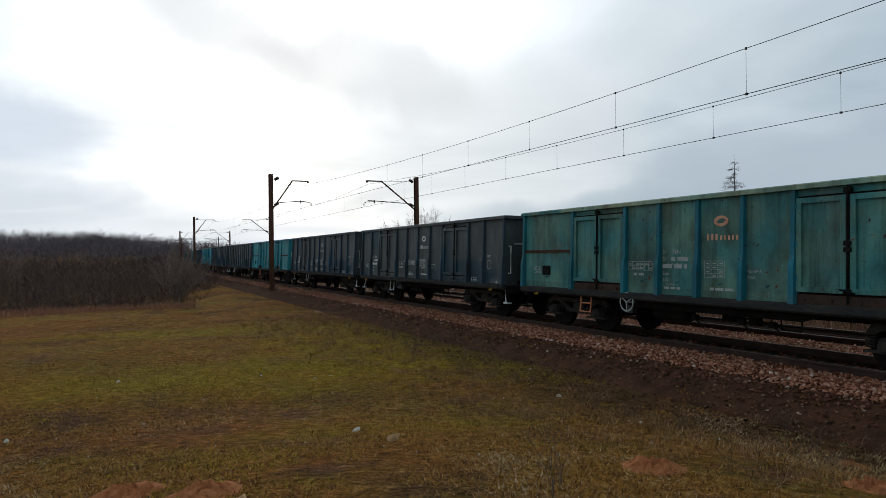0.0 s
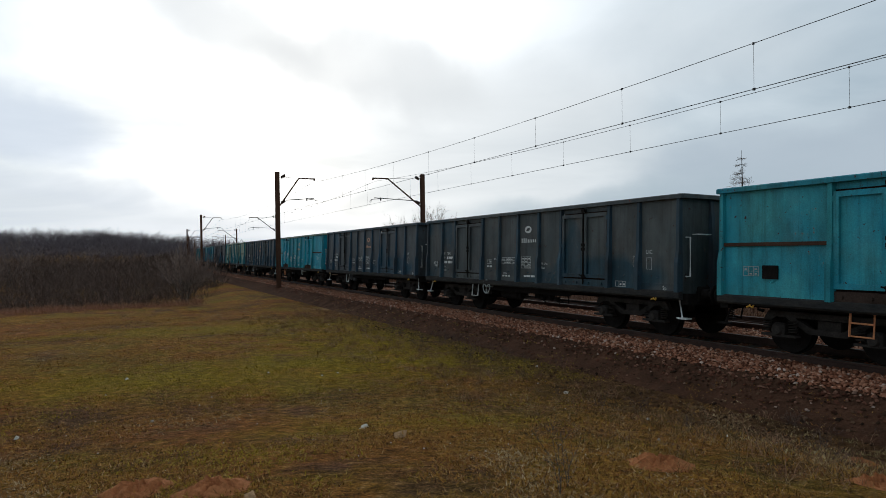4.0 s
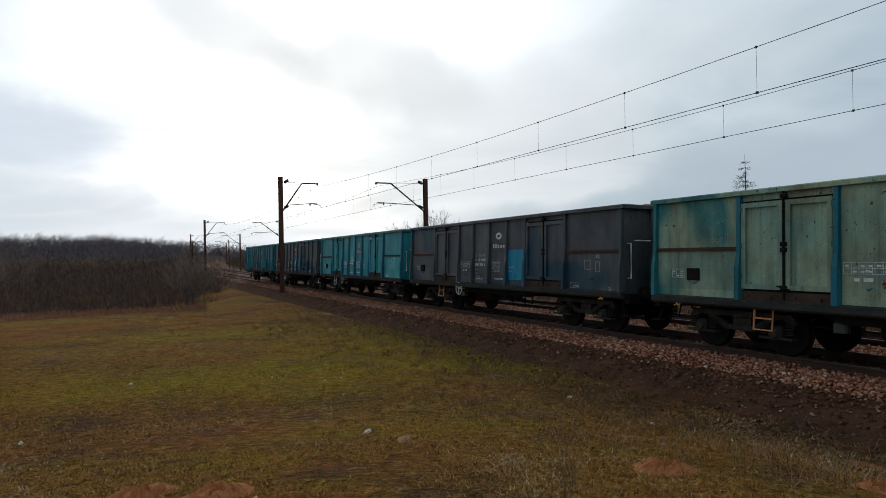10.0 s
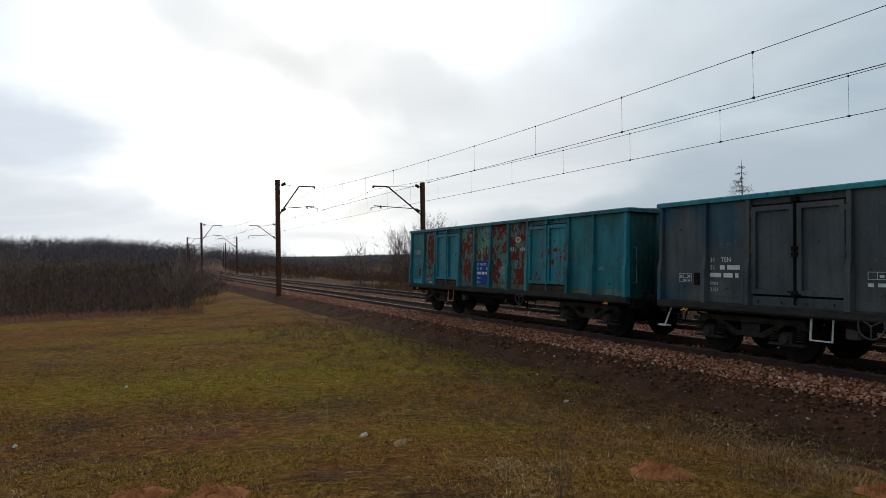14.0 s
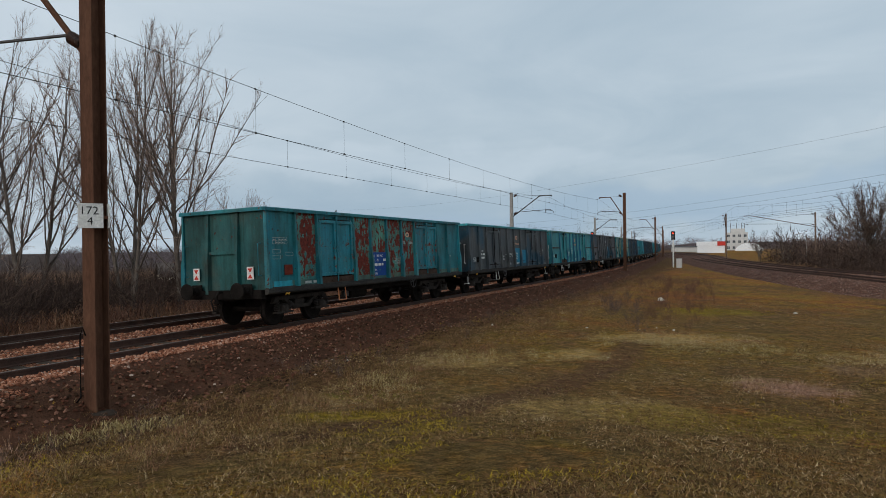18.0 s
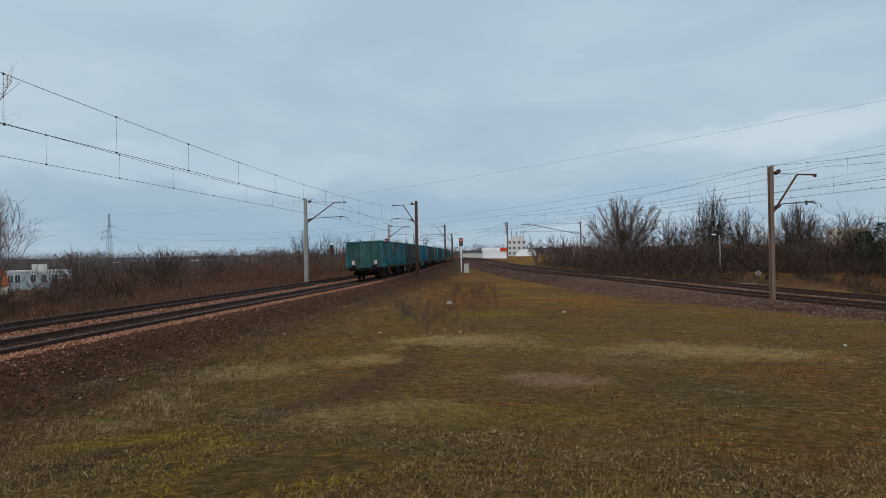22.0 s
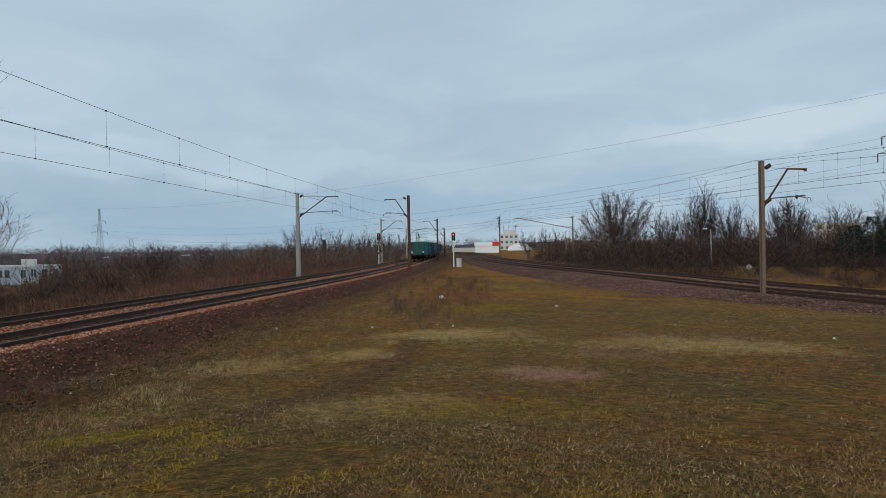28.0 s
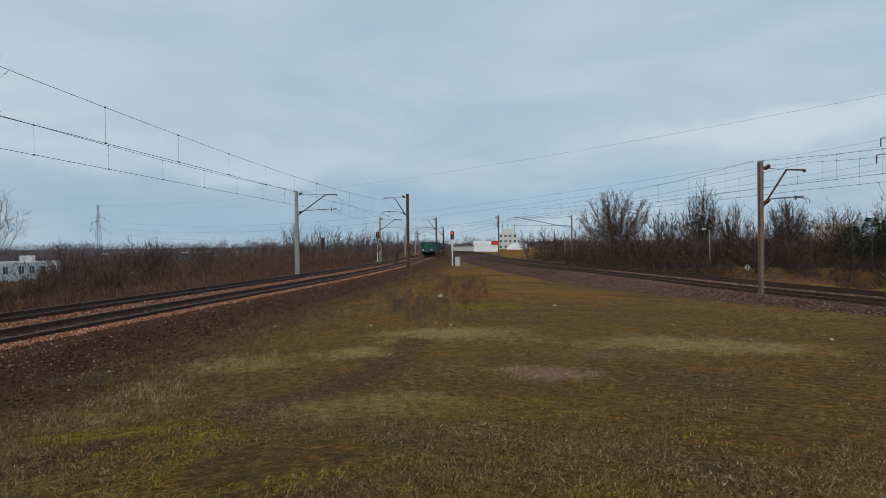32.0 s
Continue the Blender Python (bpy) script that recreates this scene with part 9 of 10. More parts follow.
# ------------------------------------------------------------------ line-side furniture
def signal(az, r, h, label):
    p = polar(az, r)
    s = thing("railway_signal", label, "signal", "signals", at=Matrix.Translation((p.x, p.y, p.z)) @ Matrix.Rotation(radians(az), 4, "Z"))
    part("post", Mesh().tube([(0, 0, -0.3), (0, 0, h - 0.3)], 0.09, 10), M_WHITE, s, "white-painted post")
    mb = Mesh().cbox((0, 0, h - 0.55), (0.5, 0.16, 1.15), 0.08)
    part("head", mb, M_UNDER, s, "black signal head")
    for k, (dz, m) in enumerate(((0.3, M_LENSRED), (-0.02, M_GLASS), (-0.34, M_GLASS))):
        l = part("lens", Mesh().tube([(0, -0.13, h - 0.55 + dz), (0, -0.09, h - 0.55 + dz)], 0.10, 14), m, s, "red lit lens" if k == 0 else "")
    part("plate", Mesh().box(-0.16, -0.12, h - 2.0, 0.16, -0.09, h - 1.6), M_WHITE, s)
    mb = Mesh()
    for k in range(8):
        mb.tube([(-0.18, 0.12, 0.3 + k * 0.35), (0.18, 0.12, 0.3 + k * 0.35)], 0.012, 4)
    mb.tube([(-0.18, 0.12, 0), (-0.18, 0.12, 3)], 0.015, 4)
    mb.tube([(0.18, 0.12, 0), (0.18, 0.12, 3)], 0.015, 4)
    part("ladder", mb, M_DARKSTEEL, s)


M_LENSRED, _nt, _b = mat_base("red_signal_light", 0.4)
_b.inputs["Base Color"].default_value = (0.6, 0.02, 0.02, 1)
_b.inputs["Emission Color"].default_value = (1.0, 0.06, 0.03, 1)
_b.inputs["Emission Strength"].default_value = 2.0
signal(-142.85, 112, 5.4, "railway signal on a white post showing red")
signal(-149.3, 92, 4.7, "railway signal on a white post showing red")
p = polar(-149.75, 90)
box = thing("relay_box", "pale grey relay cabinet beside the signal", "cabinet", at=Matrix.Translation(p))
part("body", Mesh().cbox((0, 0, 0.6), (0.6, 0.4, 1.2), 0.03), M_PALEWALL, box)
part("lid", Mesh().box(-0.34, -0.24, 1.2, 0.34, 0.24, 1.26), M_CONCRETE, box)


def km_stone():
    p = seat(-77.36, -15.95)
    s = thing("kilometre_stone", "small weathered white kilometre stone with black digits", "marker stone", at=Matrix.Translation(p) @ Matrix.Rotation(radians(-77.4 + 22), 4, "Z") @ Matrix.Rotation(radians(3), 4, "Y"))
    mb = Mesh()
    vs = []
    for z, k, c in ((-0.15, 0.105, 0.03), (0.28, 0.10, 0.03), (0.345, 0.088, 0.04), (0.36, 0.06, 0.03)):
        vs += [(x, y, z + (0.012 if x * y > 0 else -0.006) * (z > 0.3)) for x, y in ((-k + c, -k), (k - c, -k), (k, -k + c), (k, k - c), (k - c, k), (-k + c, k), (-k, k - c), (-k, -k + c))]
    mb.add(vs, [tuple(range(7, -1, -1)), tuple(range(24, 32))] + [(r * 8 + k, r * 8 + (k + 1) % 8, r * 8 + 8 + (k + 1) % 8, r * 8 + 8 + k) for r in range(3) for k in range(8)])
    part("block", mb, two_tone("chipped_whitewash", (0.42, 0.36, 0.31), (0.85, 0.83, 0.79), 6.0, 0.9, fine=40), s)
    for words, x, z, turn in (("12", -0.104, 0.16, -90),):
        me = text_mesh(words, 0.16, M_BLACK)
        part("digits", me, None, s, at=Matrix.Translation((x, 0.075, z)) @ Matrix.Rotation(radians(turn), 4, "Z"))


M_BLACK = two_tone("black_lettering", (0.012, 0.012, 0.012), (0.02, 0.02, 0.02), 3.0, 0.8, bumps=0)
km_stone()


def mast_plate():
    s0, n0 = 2.1, -2.95
    p = on_track(s0, n0, -0.55)
    az = math.degrees(math.atan2(-p.x, p.y))
    m = Matrix.Translation((p.x, p.y, 0)) @ Matrix.Rotation(radians(az + 6), 4, "Z")
    s = thing("kilometre_plate", "white kilometre plates with black digits on the mast", "sign", at=m)
    r = math.hypot(p.x, p.y)
    z = EYE_H + r * math.tan(radians(1.75))
    part("plate", Mesh().box(-0.27, -0.24, z, 0.10, -0.22, z + 0.40), M_WHITE, s)
    letter(s, "172", -0.25, -0.243, z + 0.22, 0.19, M_BLACK)
    letter(s, "4", -0.14, -0.243, z + 0.05, 0.19, M_BLACK)
    part("plate", Mesh().box(0.17, -0.26, z, 0.19, 0.06, z + 0.40), M_WHITE, s)
    part("clamp", Mesh().box(-0.2, -0.22, z + 0.15, 0.2, 0.17, z + 0.2), M_STEEL_RUST, s)
    c = thing("earth_cable", "bent black earthing cable at the mast foot", "cable", at=Matrix.Translation((p.x, p.y, p.z)) @ Matrix.Rotation(radians(az), 4, "Z"))
    part("wire", Mesh().tube([(-0.16, -0.1, 1.3), (-0.2, -0.14, 1.45), (-0.24, -0.12, 1.3), (-0.24, -0.1, 0.3), (-0.4, 0.3, 0.02), (-0.6, 1.6, 0.1)], 0.014, 6), M_UNDER, c)
    f = thing("mast_foot", "cracked concrete foot of the steel mast", "footing", at=Matrix.Translation((p.x, p.y, p.z)) @ Matrix.Rotation(radians(az + 20), 4, "Z"))
    part("block", Mesh().cbox((0, 0, -0.14), (0.5, 0.5, 0.36), 0.06), M_SLEEPER, f)


mast_plate()


def stub(az, el):
    p = seat(az, el)
    s = thing("marker_stub", "short dark wooden stake beside the track", "stake", "stakes", at=Matrix.Translation(p))
    part("stake", Mesh().cbox((0, 0, 0.15), (0.16, 0.10, 0.5), 0.02), M_SLEEPER, s)


def sapling(az, el, h, seed):
    rng = np.random.default_rng(seed)
    t = thing("sapling", "thin leafless sapling standing in the turf", "sapling", at=Matrix.Translation(seat(az, el)))
    rows, tips = [], []
    for k in range(3):
        p, d = np.array([0.0, 0, -0.02]), np.array([rng.normal(0, 0.25), rng.normal(0, 0.25), 1.0])
        for m in range(4):
            d = d / np.linalg.norm(d) + rng.normal(0, 0.12, 3)
            q = p + d / np.linalg.norm(d) * h * rng.uniform(0.18, 0.27)
            rows.append((p, q, 0.0032 * (1 - 0.2 * m), 0.0032 * (0.8 - 0.2 * m)))
            for _ in range(2):
                e = d + rng.normal(0, 0.6, 3)
                tips.append((q, q + e / np.linalg.norm(e) * h * rng.uniform(0.12, 0.3), 0.0016, 0.001))
            p = q
    tri_object("stem", *twig_arrays(rows), M_BARK, "", "", "", t)
    tri_object("twig", *twig_arrays(tips), M_BARK, "", "", "", t)


sapling(-8.3, -19.6, 0.55, 4)
sapling(-10.6, -9.5, 0.5, 5)
sapling(-8.9, -19.0, 0.4, 6)
stub(-19.7, -5.9)
stub(-71.1, -7.4)


def litter(az, el, size, mat, label, seed):
    rng = np.random.default_rng(seed)
    p = seat(az, el)
    V, T = stone_proto(seed)
    size *= 0.72
    V = V * np.array((size, size * 0.8, size * 0.55)) * rng.uniform(0.8, 1.2, 3)
    ob = tri_object("stone" if "stone" in label else "litter", V, T, mat, label, "stone" if "stone" in label else "litter", "")
    ob.matrix_basis = Matrix.Translation((p.x, p.y, p.z + size * 0.25)) @ Matrix.Rotation(rng.uniform(0, 6), 4, "Z")


M_CHALK = two_tone("pale_stone", (0.46, 0.41, 0.33), (0.64, 0.59, 0.50), 8.0, 0.9)
M_EARTH = two_tone("orange_earth", (0.30, 0.105, 0.04), (0.42, 0.16, 0.065), 5.0, 0.95, fine=40, bumps=0.8)
M_TAN = two_tone("tan_stone", (0.30, 0.17, 0.085), (0.42, 0.26, 0.14), 8.0, 0.9)
for i, (az, el, size) in enumerate(((33.31, -13.01, 0.07), (26.27, -9.79, 0.06), (11.33, -10.53, 0.05), (10.04, -10.45, 0.04), (9.88, -11.77, 0.035), (-6.78, -10.12, 0.06), (-15.61, -13.98, 0.055), (-18.93, -10.75, 0.05), (-49.6, -14.4, 0.11), (-121.96, -9.38, 0.06), (-134.3, -6.73, 0.1), (-149.1, -6.94, 0.07), (-147.8, -6.8, 0.06), (-178.56, -7.49, 0.09), (-142.2, -6.96, 0.09), (-167.4, -6.84, 0.07), (-157.94, -5.38, 0.09), (-95.1, -11.6, 0.09))):
    litter(az, el, size, M_CHALK, "pale stone lying in the grass", 700 + i)
for i, (az, el, size) in enumerate(((7.77, -14.71, 0.11), (-9.12, -12.27, 0.11), (-148.24, -4.65, 0.3))):
    litter(az, el, size, M_CHALK, "scrap of white plastic litter", 740 + i)
litter(16.83, -19.05, 0.1, M_TAN, "flat tan stone in the grass", 760)
litter(4.82, -15.56, 0.15, M_TAN, "flat tan stone in the grass", 761)
for i, (az, el, size) in enumerate(((25.02, -17.69, 0.26), (19.5, -18.42, 0.26), (-16.26, -17.32, 0.26), (-31.23, -16.92, 0.24), (-30.2, -15.6, 0.16))):
    p = seat(az, el)
    rng = np.random.default_rng(780 + i)
    mb = Mesh()
    k1, k2 = 9, 20
    vs = [(0, 0, size * 0.30)]
    for a in range(1, k1):
        for b in range(k2):
            t, u = 2 * math.pi * b / k2, a / (k1 - 1)
            rr = size * u * 1.3 * (1 + 0.3 * noise.noise((math.cos(t) * 1.5, math.sin(t) * 1.5, i)))
            vs.append((rr * math.cos(t), rr * math.sin(t), size * 0.30 * (1 - u * u) * (1 + rng.normal(0, 0.35)) - 0.02 * u))
    fs = [(0, 1 + b, 1 + (b + 1) % k2) for b in range(k2)]
    for a in range(k1 - 2):
        for b in range(k2):
            c = (b + 1) % k2
            fs.append((1 + a * k2 + b, 1 + (a + 1) * k2 + b, 1 + (a + 1) * k2 + c, 1 + a * k2 + c))
    mb.add(vs, fs)
    mound = tagged(part("molehill", mb, M_EARTH, at=p), "small mound of loose orange earth in the turf", "earth mound", "earth mounds")


def heap(az, r, wide, high, mat, label):
    p = polar(az, r)
    mb = Mesh()
    vs, fs, k1, k2 = [(0, 0, high)], [], 10, 28
    for a in range(1, k1):
        for b in range(k2):
            t, u = 2 * math.pi * b / k2, a / (k1 - 1)
            rr = wide / 2 * u * (1 + 0.15 * noise.noise((math.cos(t) * 2, math.sin(t) * 2, az)))
            vs.append((rr * math.cos(t), rr * math.sin(t), high * (1 - u) ** 0.9 * (1 + 0.12 * noise.noise((rr, t, 1))) - 0.2 * (u == 1)))
    fs = [(0, 1 + b, 1 + (b + 1) % k2) for b in range(k2)]
    for a in range(k1 - 2):
        for b in range(k2):
            c = (b + 1) % k2
            fs.append((1 + a * k2 + b, 1 + (a + 1) * k2 + b, 1 + (a + 1) * k2 + c, 1 + a * k2 + c))
    mb.add(vs, fs)
    tagged(part("spoil_heap", mb, mat, smooth=True, at=p), label, "heap")


heap(-124.5, 120, 13, 3.0, M_STONEGREY, "grey heap of gravel in the valley")
heap(-179.5, 66, 3.0, 0.35, M_STONEGREY, "low grey heap beside the second line")


def street_lamp(az, r, h, arm=1):
    p = polar(az, r)
    s = thing("street_lamp", "grey concrete street lamp with a white head", "lamp", "street lamps", at=Matrix.Translation(p) @ Matrix.Rotation(radians(az), 4, "Z"))
    part("post", Mesh().tube([(0, 0, -0.3), (0, 0, h)], [0.12, 0.07], 8), M_CONCRETE, s)
    part("arm", Mesh().tube([(0, 0, h), (-0.5 * arm, 0, h + 0.15)], 0.035, 6), M_DARKSTEEL, s)
    part("head", Mesh().cbox((-0.75 * arm, 0, h + 0.18), (0.6, 0.22, 0.12), 0.03), M_WHITE, s)


for az, r, h in ((-170.4, 100, 5.0), (-162.9, 118, 5.0), (-158.9, 135, 4.6), (-118.9, 150, 6.0)):
    street_lamp(az, r, h)
p = polar(-173.1, 64)
d = thing("diamond_sign", "white diamond-shaped track sign on a post", "sign", at=Matrix.Translation(p) @ Matrix.Rotation(radians(-173), 4, "Z"))
part("post", Mesh().tube([(0, 0, -0.2), (0, 0, 1.1)], 0.035, 6), M_DARKSTEEL, d)
part("plate", Mesh().add([(x, y, z) for y in (-0.06, -0.04) for x, z in ((0, 0.92), (0.26, 1.20), (0, 1.48), (-0.26, 1.20))], [(0, 1, 2, 3), (7, 6, 5, 4), (0, 4, 5, 1), (1, 5, 6, 2), (2, 6, 7, 3), (3, 7, 4, 0)]), M_CONCRETE, d)
part("bar", Mesh().box(-0.03, -0.066, 1.02, 0.03, -0.061, 1.38), M_UNDER, d, "dark upright bar on the plate")


# ------------------------------------------------------------------ the sunken road and its cars
ROAD_Z = -4.3
M_SIGNRED = two_tone("red_sign_border", (0.42, 0.02, 0.02), (0.52, 0.035, 0.03), 3.0, 0.5, bumps=0)
M_SILVER = two_tone("silver_car_paint", (0.34, 0.37, 0.38), (0.40, 0.43, 0.44), 1.0, 0.28, bumps=0)
M_VANWHITE = two_tone("white_van_paint", (0.66, 0.69, 0.70), (0.74, 0.77, 0.78), 1.0, 0.3, bumps=0)
M_GREENGREY = two_tone("grey_green_car_paint", (0.13, 0.16, 0.155), (0.17, 0.20, 0.195), 1.0, 0.3, bumps=0)


def road_and_signs():
    rd = thing("road", "grey asphalt road below the second line", "road", kind="structure")
    part("surface", Mesh().box(-75, -83.5, ROAD_Z - 0.6, 21, -76.5, ROAD_Z), M_ASPHALT, rd)
    r, az = 74.0, 176.3
    x, y = -math.sin(radians(az)) * r, math.cos(radians(az)) * r
    s = thing("road_sign", "round white speed-limit signs with red borders on a grey post", "road sign", at=Matrix.Translation((x, y, ROAD_Z)) @ Matrix.Rotation(radians(az), 4, "Z"))
    part("post", Mesh().tube([(0, 0.03, -0.4), (0, 0.03, 4.1)], 0.035, 8), M_CONCRETE, s)
    for z in (3.79, 3.04):
        disc = part("disc", Mesh().disc((0, -0.02, z), (0, 1, 0), 0.33, 0.02, 28), M_SIGNRED, s, "round plate with a red border")
        part("face", Mesh().disc((0, -0.035, z), (0, 1, 0), 0.255, 0.008, 28), M_WHITE, disc)
    letter(s, "40", -0.24, -0.046, 2.88, 0.43, M_BLACK)
    for x0 in (-0.17, 0.03):
        part("mark", Mesh().box(x0, -0.046, 3.75, x0 + 0.14, -0.040, 3.82), M_BLACK, s, "black mark on the upper plate")
    sh = thing("shelter", "small open shelter with a red hipped roof", "shelter", at=Matrix.Translation(polar(174.9, 95)) @ Matrix.Rotation(radians(174.9), 4, "Z"))
    e, h, t = 2.5, 2.35, 0.12
    part("roof", Mesh().add([(-e, -e, h), (e, -e, h), (e, e, h), (-e, e, h), (0, 0, h + 1.05), (-e, -e, h - t), (e, -e, h - t), (e, e, h - t), (-e, e, h - t)], [(0, 1, 4), (1, 2, 4), (2, 3, 4), (3, 0, 4), (0, 5, 6, 1), (1, 6, 7, 2), (2, 7, 8, 3), (3, 8, 5, 0), (8, 7, 6, 5)]), M_REDTILE, sh, "red roof")
    for px in (-1.2, 1.2, 2.1):
        for py in (-2.1, 2.1):
            part("post", Mesh().box(px - 0.06, py - 0.06, -0.3, px + 0.06, py + 0.06, h - t), M_PALEWALL, sh)
    part("panel", Mesh().box(-2.3, 1.9, -0.3, 2.3, 2.0, 1.2), M_ORANGETILE, sh, "low reddish back panel")


def road_car(name, label, mat, low, roof, glass, wheels, rails=False):
    """low: outline of the lower body; roof: of the cabin, narrowing upwards; glass: side panes as (x0, x1, x2, x3) at sill and top."""
    c = thing(name, label, "car", "cars on the road")
    sill, top = roof[0][1], max(z for _, z in roof)

    def half(z):
        return 0.84 if z <= sill else 0.84 - 0.14 * (z - sill) / (top - sill)

    def shell(prof):
        n = len(prof)
        return Mesh().add([(x, sd * half(z), z) for sd in (-1, 1) for x, z in prof], [tuple(range(n)), tuple(range(2 * n - 1, n - 1, -1))] + [(k, n + k, n + (k + 1) % n, (k + 1) % n) for k in range(n)])
    part("body", shell(low), mat, c)
    part("cabin", shell(roof), mat, c)
    z0, z1 = sill + 0.05, top - 0.16
    for x0, x1, x2, x3 in glass:
        for sd in (-1, 1):
            ring = [(x0, z0), (x1, z0), (x2, z1), (x3, z1)]
            part("side_window", Mesh().add([(x, sd * (half(z) + d_), z) for d_ in (-0.02, 0.006) for x, z in ring], [(0, 1, 2, 3), (7, 6, 5, 4), (0, 4, 5, 1), (1, 5, 6, 2), (2, 6, 7, 3), (3, 7, 4, 0)]), M_GLASS, c)
    (xa, za), (xb, zb) = roof[-1], roof[-2]
    nx, nz = zb - za, xa - xb
    ln = math.hypot(nx, nz)
    nx, nz = nx / ln * 0.008, nz / ln * 0.008
    part("windscreen", Mesh().add([(xa + (xb - xa) * f + nx * g, sd * (half(za + (zb - za) * f) - 0.07), za + (zb - za) * f + nz * g) for g in (-2, 1) for f, sd in ((0.08, -1), (0.08, 1), (0.9, 1), (0.9, -1))], [(0, 1, 2, 3), (7, 6, 5, 4), (0, 4, 5, 1), (1, 5, 6, 2), (2, 6, 7, 3), (3, 7, 4, 0)]), M_GLASS, c)
    for x in wheels:
        for sd in (-1, 1):
            w = part("wheel", Mesh().disc((x, sd * 0.77, 0.31), (0, 1, 0), 0.31, 0.19, 18), M_UNDER, c)
            part("rim", Mesh().disc((x, sd * 0.868, 0.31), (0, 1, 0), 0.19, 0.02, 12), M_CONCRETE, w)
    fx = max(x for x, _ in low)
    bx = min(x for x, _ in low)
    for sd in (-1, 1):
        part("headlight", Mesh().cbox((fx - 0.12, sd * 0.62, 0.72), (0.26, 0.3, 0.16), 0.03), M_FRAME, c)
        part("tail_light", Mesh().cbox((bx + 0.03, sd * 0.74, 0.95), (0.1, 0.16, 0.4), 0.02), M_SIGNRED, c)
        part("mirror", Mesh().cbox((glass[-1][1] - 0.1, sd * 0.95, sill + 0.12), (0.12, 0.2, 0.16), 0.03), mat, c)
        if rails:
            part("roof_rail", Mesh().tube([(roof[1][0] + 0.2, sd * 0.6, top + 0.06), (roof[-2][0] - 0.3, sd * 0.6, top + 0.06)], 0.025, 6), M_FRAME, c)
    return c


road_and_signs()
van = road_car("van", "white panel-sided family van driving on the road", M_VANWHITE, [(-2.05, 0.28), (-2.08, 0.6), (-2.06, 1.0), (1.35, 1.0), (1.95, 0.88), (2.1, 0.62), (2.1, 0.28)],
               [(-2.06, 1.0), (-1.98, 1.62), (-1.8, 1.78), (0.0, 1.82), (0.55, 1.74), (1.42, 1.0)], [(-1.92, -1.12, -1.12, -1.84), (-1.0, -0.1, -0.1, -1.0), (0.02, 1.05, 0.42, 0.02)], (-1.35, 1.32), True)
people_carrier = road_car("car", "silver family car driving on the road", M_SILVER, [(-2.15, 0.26), (-2.2, 0.6), (-2.1, 0.95), (1.3, 0.92), (2.0, 0.78), (2.2, 0.55), (2.2, 0.26)],
                          [(-2.1, 0.95), (-1.85, 1.36), (-1.5, 1.5), (-0.2, 1.56), (0.35, 1.5), (1.5, 0.9)], [(-1.85, -1.0, -1.0, -1.6), (-0.9, -0.02, -0.02, -0.9), (0.08, 1.0, 0.28, 0.08)], (-1.35, 1.35))
hatchback = road_car("car", "grey-green hatchback driving on the road", M_GREENGREY, [(-1.9, 0.26), (-1.95, 0.6), (-1.88, 0.95), (1.1, 0.95), (1.75, 0.8), (1.95, 0.55), (1.95, 0.26)],
                     [(-1.88, 0.95), (-1.65, 1.38), (-1.3, 1.48), (-0.2, 1.52), (0.3, 1.45), (1.25, 0.93)], [(-1.55, -0.8, -0.8, -1.4), (-0.7, 0.02, 0.02, -0.7), (0.12, 0.9, 0.22, 0.12)], (-1.2, 1.25))


def pylon(az, r, h, turn, label):
    p = polar(az, r)
    s = thing("pylon", label, "pylon", "pylons", at=Matrix.Translation(p) @ Matrix.Rotation(radians(az + turn), 4, "Z"))

    def half(z):
        return 1.7 * (1 - z / h) ** 1.3 * (h / 30) + 0.32
    zs = [h * (1 - (1 - k / 14) ** 1.2) for k in range(15)]
    for sx in (-1, 1):
        for sy in (-1, 1):
            part("leg", Mesh().tube([(sx * half(z), sy * half(z), z) for z in [-1] + zs[1:]], 0.065, 4), M_DARKSTEEL, s)
    for i, (a, b) in enumerate(zip(zs, zs[1:])):
        ha, hb = half(a), half(b)
        for k in range(4):
            c0, c1 = [(-1, -1), (1, -1), (1, 1), (-1, 1)][k], [(1, -1), (1, 1), (-1, 1), (-1, -1)][k]
            for p0, p1 in ((c0, c1), (c1, c0)):
                part("brace", Mesh().tube([(p0[0] * ha, p0[1] * ha, a), (p1[0] * hb, p1[1] * hb, b)], 0.032, 3), M_DARKSTEEL, s)
    tips = []
    for z, w, sides in ((h * 0.62, 4.6, (-1, 1)), (h * 0.80, 3.6, (1,)), (h * 0.72, 3.9, (-1,))):
        for sd in sides:
            mb = Mesh()
            for dz in (0.0, 1.0):
                mb.tube([(0, 0, z + dz), (sd * w, 0, z)], 0.07, 4)
            part("arm", mb, M_DARKSTEEL, s)
            part("insulator", Mesh().tube([(sd * w, 0, z), (sd * w, 0, z - 1.6)], 0.11, 6), M_INSUL, s)
            tips.append((sd * w, z - 1.6))
    m = s.matrix_basis
    return [m @ Vector((x, 0, z)) for x, z in tips] + [m @ Vector((0, 0, h))]


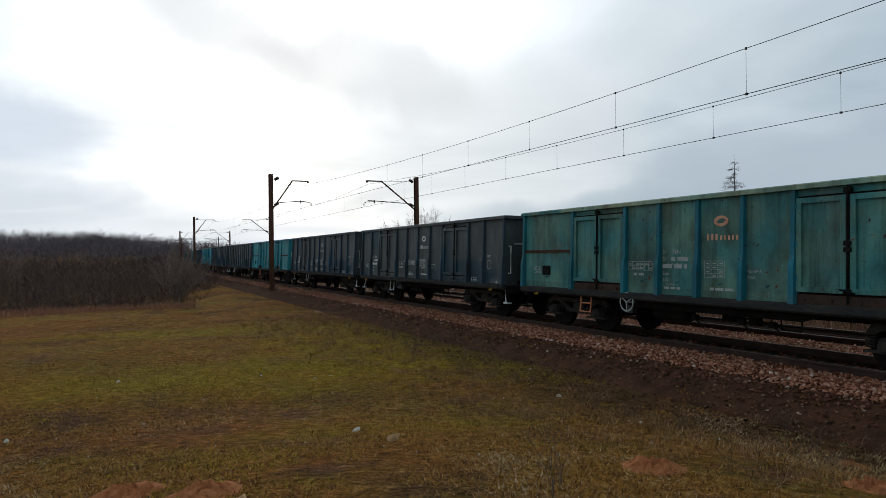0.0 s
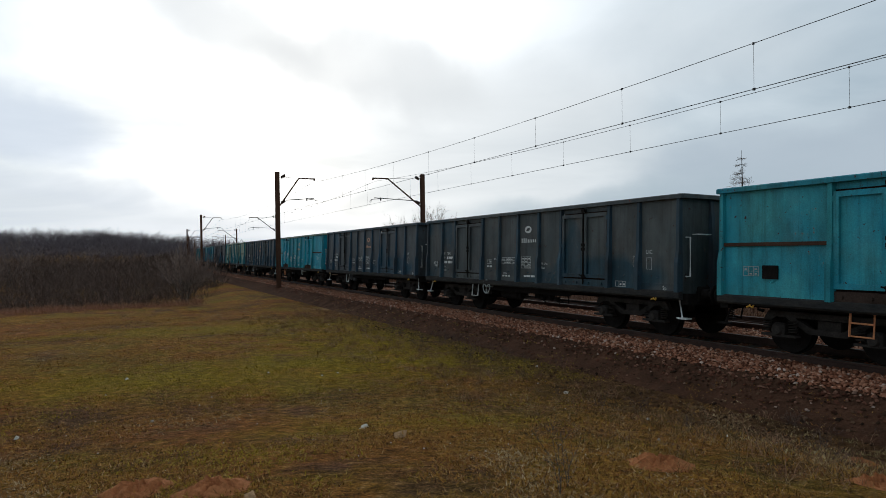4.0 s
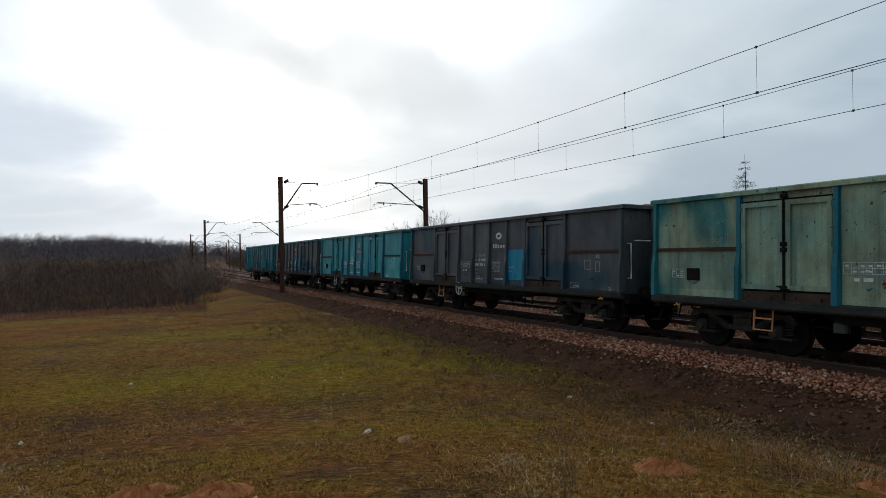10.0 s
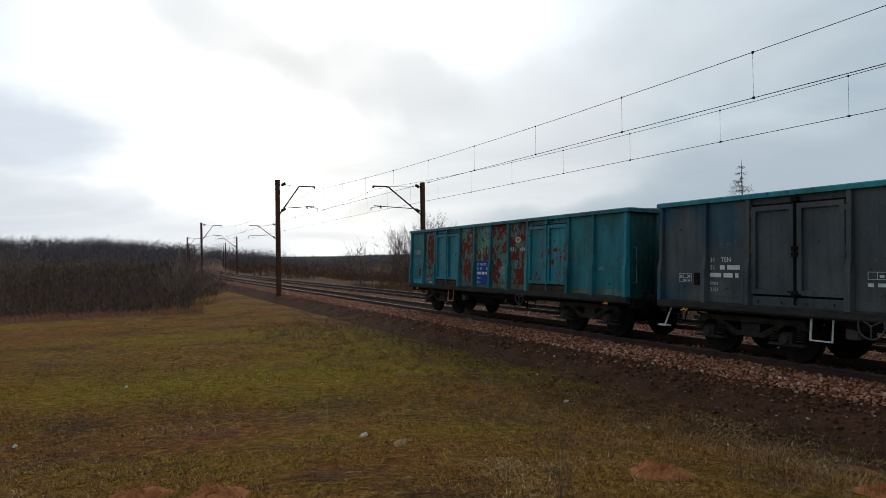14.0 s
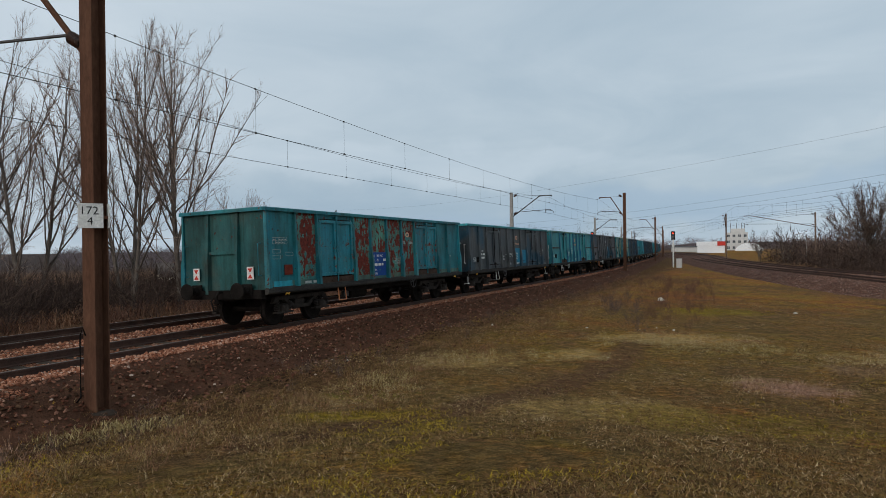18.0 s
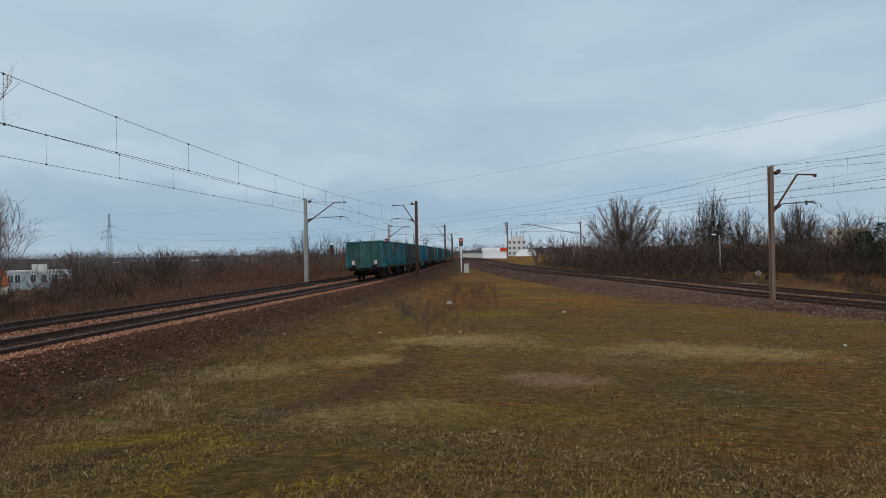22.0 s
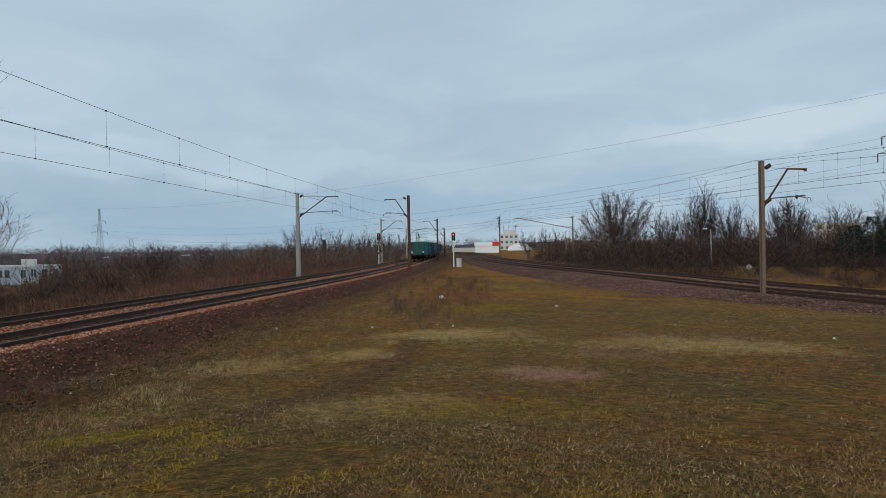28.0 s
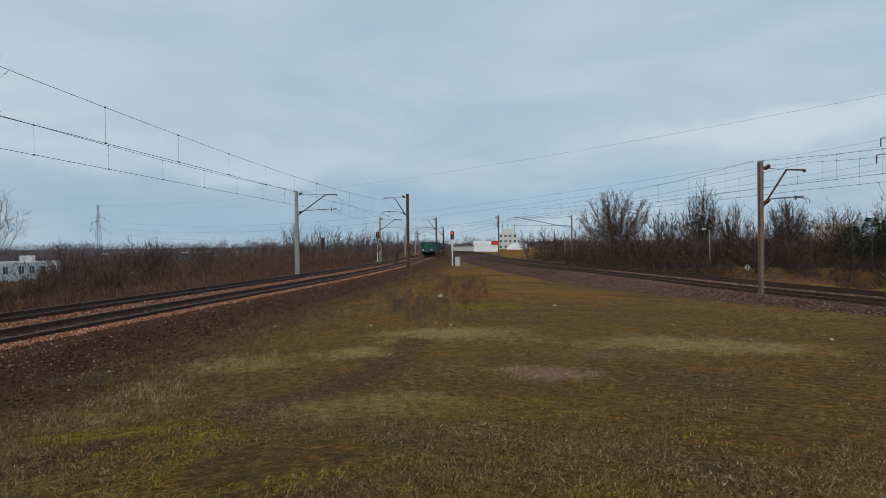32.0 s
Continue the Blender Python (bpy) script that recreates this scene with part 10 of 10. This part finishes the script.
left_tips = pylon(-121.0, 430, 36, 30, "distant grey lattice power pylon")
right_tips = pylon(176.6, 150, 31, 20, "tall grey lattice power pylon behind the second line")
line = thing("power_line", "faint high-voltage wires between the pylons", "power line")
for k, a in enumerate(right_tips):
    b = left_tips[k % len(left_tips)]
    sag = 9.0 if k < 4 else 6.0
    part("wire", Mesh().tube([a.lerp(b, f / 24) - Vector((0, 0, 4 * sag * (f / 24) * (1 - f / 24))) for f in range(25)], 0.022, 4, False), M_WIRE, line)


# ------------------------------------------------------------------ sleepers
def sleepers():
    me = Mesh().cbox((0, 0, 0), (0.24, 2.6, 0.16), 0.015).data("sleeper", M_SLEEPER)
    bed_ob = bpy.data.objects["ballast_bed"]
    for k in range(-70, 75):
        s = k * 0.62
        p = on_track(s, 0, -0.255)
        part("sleeper", me, None, bed_ob, at=Matrix.Translation(p) @ Matrix.Rotation(heading(s), 4, "Z"))
        if -55 < k < 65:
            p = on_track(s, 3.85, -0.285)
            part("sleeper", me, None, bed_ob, at=Matrix.Translation(p) @ Matrix.Rotation(heading(s), 4, "Z"))


sleepers()


# ------------------------------------------------------------------ motions
WHEEL_R = 0.455


def drive(t, at, x_at, speed, x_from, x_to):
    """Stands at x_from, drives past x_at at a steady speed, and stops at x_to."""
    x = x_at + speed * (t - at)
    return max(min(x, max(x_from, x_to)), min(x_from, x_to))


def motions():
    for c, at, x_at, speed, x_from, x_to, y in ((van, 23.2, -1.66, -11.3, 10.0, -70.0, -78.3), (people_carrier, 24.5, -3.2, -10.2, 16.0, -60.0, -78.3), (hatchback, 29.0, -0.85, 9.2, -60.0, 10.0, -81.7)):
        turn = Matrix.Rotation(math.pi if speed < 0 else 0.0, 4, "Z")
        walk(c, [(k * 0.25, Matrix.Translation((drive(k * 0.25, at, x_at, speed, x_from, x_to), y, ROAD_Z)) @ turn) for k in range(129)])
    times = [k * 0.5 for k in range(65)]
    fast = [k * 0.05 for k in range(641)]
    spin = [Matrix.Translation((0, 0, 0.46)) @ Matrix.Rotation((train_s(t) / WHEEL_R) % (2 * math.pi), 4, "Y") for t in fast]
    for k, w in enumerate(wagons):
        walk(w, [(t, wagon_pose(train_s(t) + 14.04 * k)) for t in times])
        if k < 13:
            for bogie_ in w.children:
                for wheels in bogie_.children:
                    if wheels.name.startswith("wheelset"):
                        x = Matrix.Translation((wheels.matrix_basis.translation.x, 0, 0))
                        walk(wheels, [(t, x @ m) for t, m in zip(fast, spin)])


motions()
